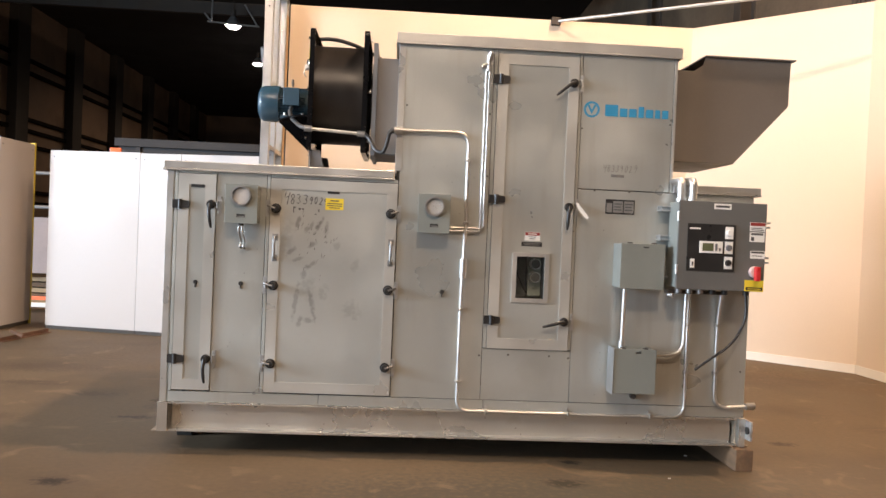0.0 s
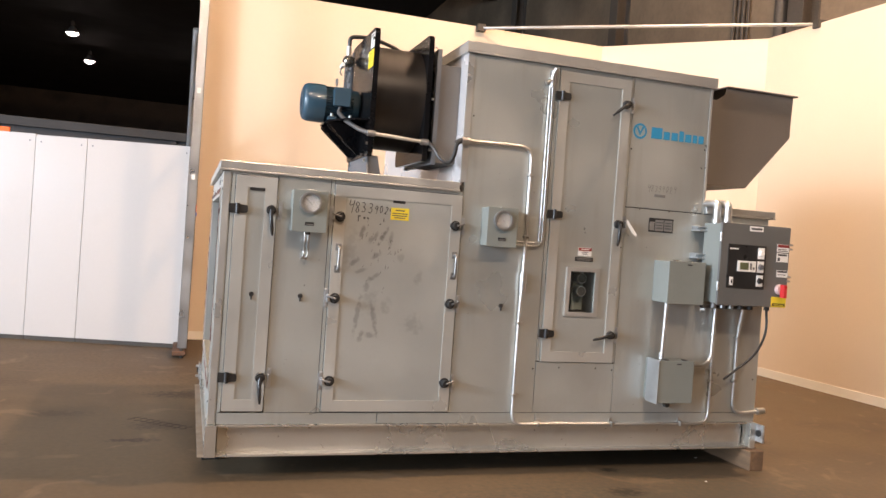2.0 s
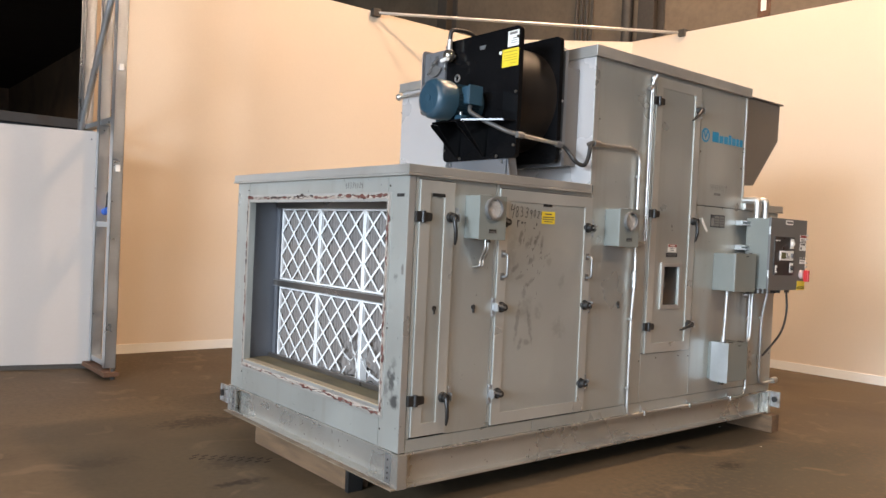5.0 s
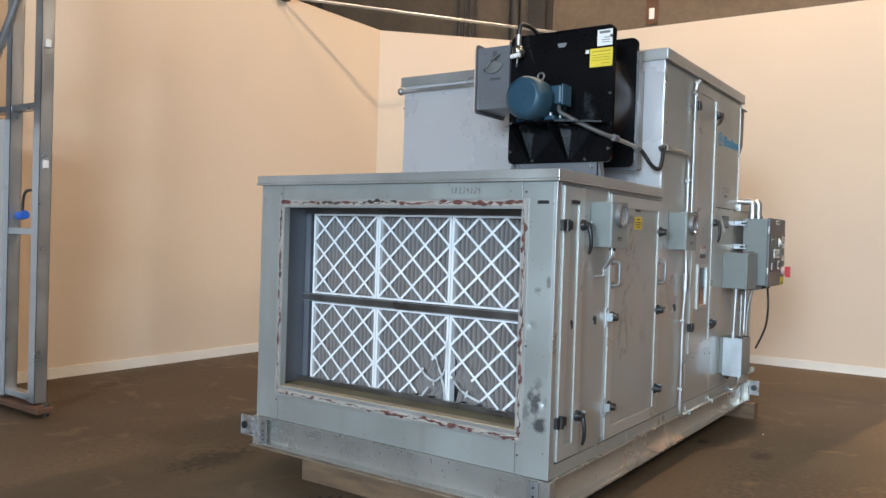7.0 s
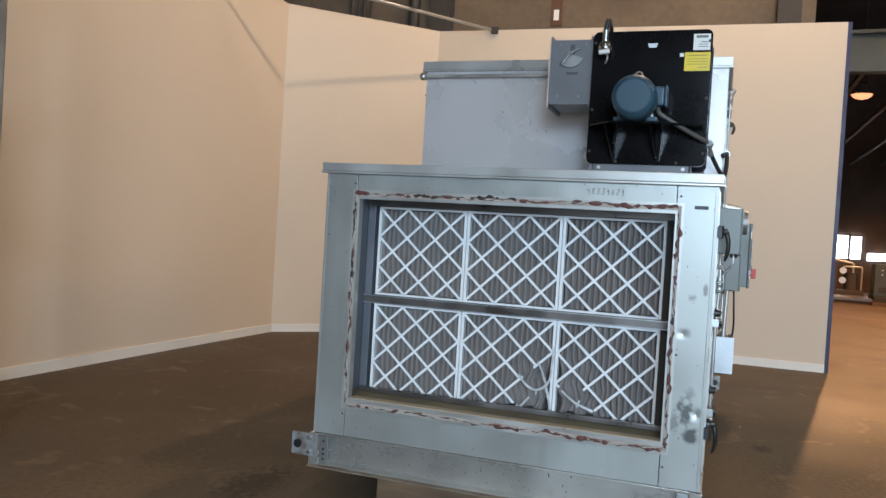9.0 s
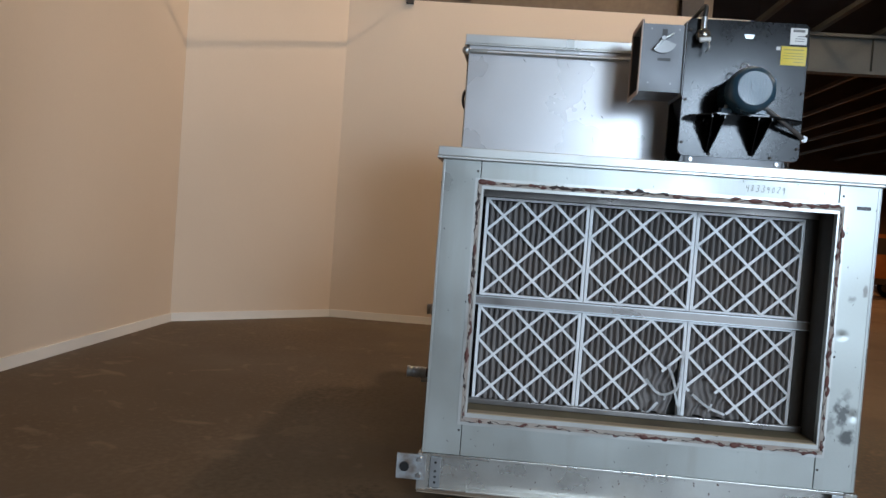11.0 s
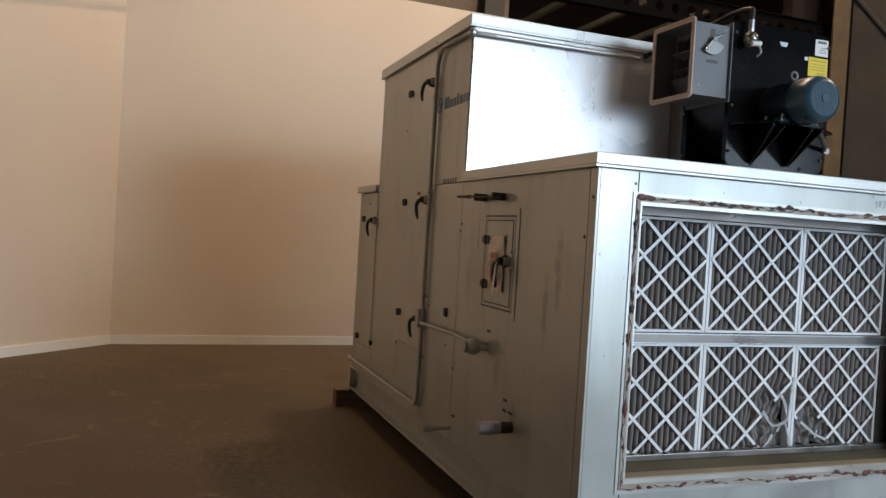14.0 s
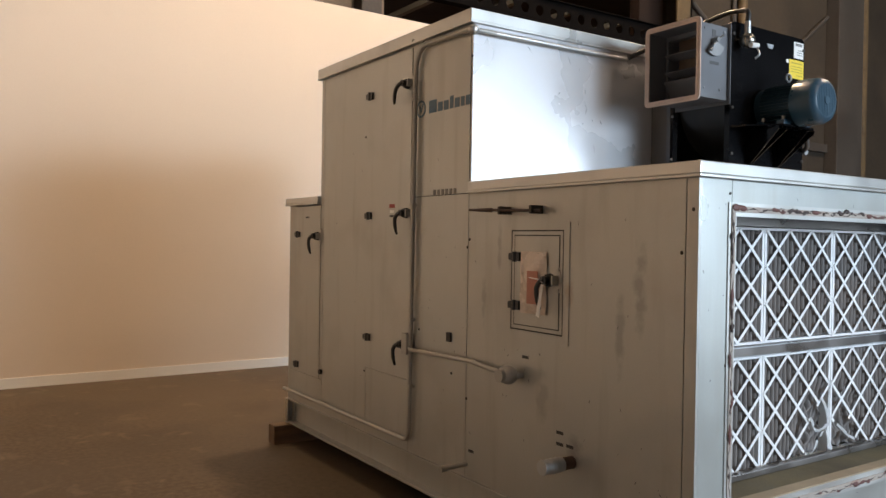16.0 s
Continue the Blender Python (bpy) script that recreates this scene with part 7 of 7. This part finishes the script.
def filter_media(torn):
    """Rounded pleats with narrow valleys, crumpled low on the torn ones."""
    bm = B()
    n, rows = 16, 18
    profile = ((0.0, 0.060), (0.20, 0.022), (0.36, 0.005), (0.60, 0.003), (0.79, 0.020))
    pitch = (FW - 0.036) / n
    ys = [(0.018 + pitch * (k + f), d) for k in range(n) for f, d in profile] + [(FW - 0.018, 0.060)]
    grid = []
    for i, (y0, d0) in enumerate(ys):
        line = []
        for j in range(rows + 1):
            z = 0.016 + (FH - 0.032) * j / rows
            x, y = d0 + 0.002 * math.sin(z * 9 + i * 0.31), y0 + 0.003 * math.sin(z * 14 + i * 0.14)
            if torn:
                cy = 0.07 if torn == 1 else FW - 0.09
                k = max(0.0, 1 - ((y - cy) / 0.23) ** 2 - ((z - 0.02) / 0.33) ** 2)
                k = k ** 0.6 if k else 0.0
                fold = math.sin(y * 62 + z * 44) * math.sin(z * 41 - y * 27 + torn) + 0.45 * math.sin(y * 120 - z * 75 + 2 * torn)
                x = x * (1 - 0.6 * k) + k * (0.018 * fold + 0.030)
                if torn == 1 and y < 0.035 and z < 0.25:
                    x += 0.04 * (1 - y / 0.035) * min(1.0, (0.25 - z) / 0.12)
                y += k * (0.014 * math.sin(z * 40 + y * 16) + (0.020 if torn == 1 else -0.006))
                z += k * 0.012 * math.sin(y * 60)
            line.append(bm.verts.new((x, y, z)))
        grid.append(line)
    for i in range(len(ys) - 1):
        for j in range(rows):
            f = bm.faces.new((grid[i][j], grid[i + 1][j], grid[i + 1][j + 1], grid[i][j + 1]))
            f.smooth = True
    return bm


def flat_strip(bm, a, b, width=0.0138, x=0.0):
    a, b = Vector((x, *a)), Vector((x, *b))
    d = (b - a).normalized()
    s = Vector((0, -d.z, d.y)) * width / 2
    lo = [bm.verts.new(p) for p in (a - s, a + s, b + s, b - s)]
    hi = [bm.verts.new(p + Vector((-0.0022, 0, 0))) for p in (a - s, a + s, b + s, b - s)]
    bm.faces.new(lo)
    bm.faces.new(hi[::-1])
    for i in range(4):
        bm.faces.new((lo[i], lo[(i + 1) % 4], hi[(i + 1) % 4], hi[i]))
    return bm


def air_filter(torn=0):
    label = "pleated grey air filter with a white lattice" if not torn else "torn pleated air filter with a broken white lattice"
    t = thing("air_filter", (0, 0, 0), label, "filter", "filters in the rack")
    bm = B()
    ring(bm, lambda u, v, w: Vector((-w, u, v)), (0, FW, 0, FH), (0.015, FW - 0.015, 0.011, FH - 0.011), -0.045, 0.003)
    part("card_frame", bm, M_WHITE, t)
    part("media", filter_media(torn), M_MEDIA, t)
    L, H = FW - 0.02, FH - 0.02
    n = 3
    for fam in (1, -1):
        for k in range(-n + 1, n):
            # line from the left edge at k/n, at 45 degrees in the lattice
            s0, s1 = max(0.0, -k / n), min(1.0, 1 - k / n)
            a, b = (s0, s0 + k / n), (s1, s1 + k / n)
            if fam < 0:
                a, b = (a[0], 1 - a[1]), (b[0], 1 - b[1])
            pa, pb = (0.01 + a[0] * L, 0.01 + a[1] * H), (0.01 + b[0] * L, 0.01 + b[1] * H)
            if torn:
                cy, cz, ry, rz = (0.055, 0.06, 0.145, 0.195) if torn == 1 else (FW - 0.07, 0.03, 0.145, 0.125)
                pts = [(pa[0] + (pb[0] - pa[0]) * i / 24, pa[1] + (pb[1] - pa[1]) * i / 24) for i in range(25)]
                keep = [((p[0] - cy) / ry) ** 2 + ((p[1] - cz) / rz) ** 2 > 1 for p in pts]
                runs, cur = [], []
                for p, kp in zip(pts, keep):
                    if kp:
                        cur.append(p)
                    elif cur:
                        runs.append(cur)
                        cur = []
                if cur:
                    runs.append(cur)
                for run in runs:
                    if len(run) > 2:
                        part("lattice_strip", flat_strip(B(), run[0], run[-1], x=-0.0035 - 0.0004 * (fam > 0)), M_WHITE, t)
            else:
                part("lattice_strip", flat_strip(B(), pa, pb, x=-0.0035 - 0.0024 * (fam > 0)), M_WHITE, t)
    if torn:
        # snapped and bent strips of the lattice
        bent = (((0.085, 0.280), (0.060, 0.235), (0.043, 0.185), (0.034, 0.158)), ((0.190, 0.200), (0.160, 0.165), (0.136, 0.137), (0.096, 0.120), (0.062, 0.132), (0.036, 0.156)),
                ((0.083, 0.124), (0.089, 0.096)), ((0.004, 0.36), (0.010, 0.27), (0.012, 0.201), (0.034, 0.150)), ((0.040, 0.150), (0.022, 0.102), (0.008, 0.05), (0.004, 0.010)),
                ((0.195, 0.030), (0.177, 0.016), (0.150, 0.048), (0.121, 0.084))) if torn == 1 else \
            (((0.490, 0.140), (0.445, 0.105), (0.405, 0.078), (0.317, 0.046)), ((0.404, 0.060), (0.390, 0.100)))
        for k, path in enumerate(bent):
            pts = [Vector(p) for p in fillet([(-0.012 - 0.010 * math.sin(1.3 * i + k), y, z) for i, (y, z) in enumerate(path)], 0.05, 4)]
            bm = B()
            a, b = [], []
            for i, p in enumerate(pts):
                d = pts[min(i + 1, len(pts) - 1)] - pts[max(i - 1, 0)]
                side = Vector((0.35 * d.length * math.sin(0.5 * i + k), -d.z, d.y)).normalized() * (0.0068 if len(path) > 2 else 0.0055)
                a.append(bm.verts.new(p - side))
                b.append(bm.verts.new(p + side))
            for i in range(len(pts) - 1):
                bm.faces.new((a[i], a[i + 1], b[i + 1], b[i]))
            bmesh.ops.solidify(bm, geom=bm.faces[:], thickness=0.002)
            part("broken_strip", bm, M_WHITE, t)
    return t


f0 = air_filter(0)
f1, f2 = air_filter(1), air_filter(2)
CY, RZ = (5.286, 5.827, 6.368), (0.555, 1.119)
f0.matrix_basis = pose(XF, CY[0], RZ[1])
for y in CY[1:]:
    copy_thing(f0, pose(XF, y, RZ[1]))
copy_thing(f0, pose(XF, CY[2], RZ[0]))
f1.matrix_basis = pose(XF, CY[1], RZ[0])
f2.matrix_basis = pose(XF, CY[0], RZ[0])
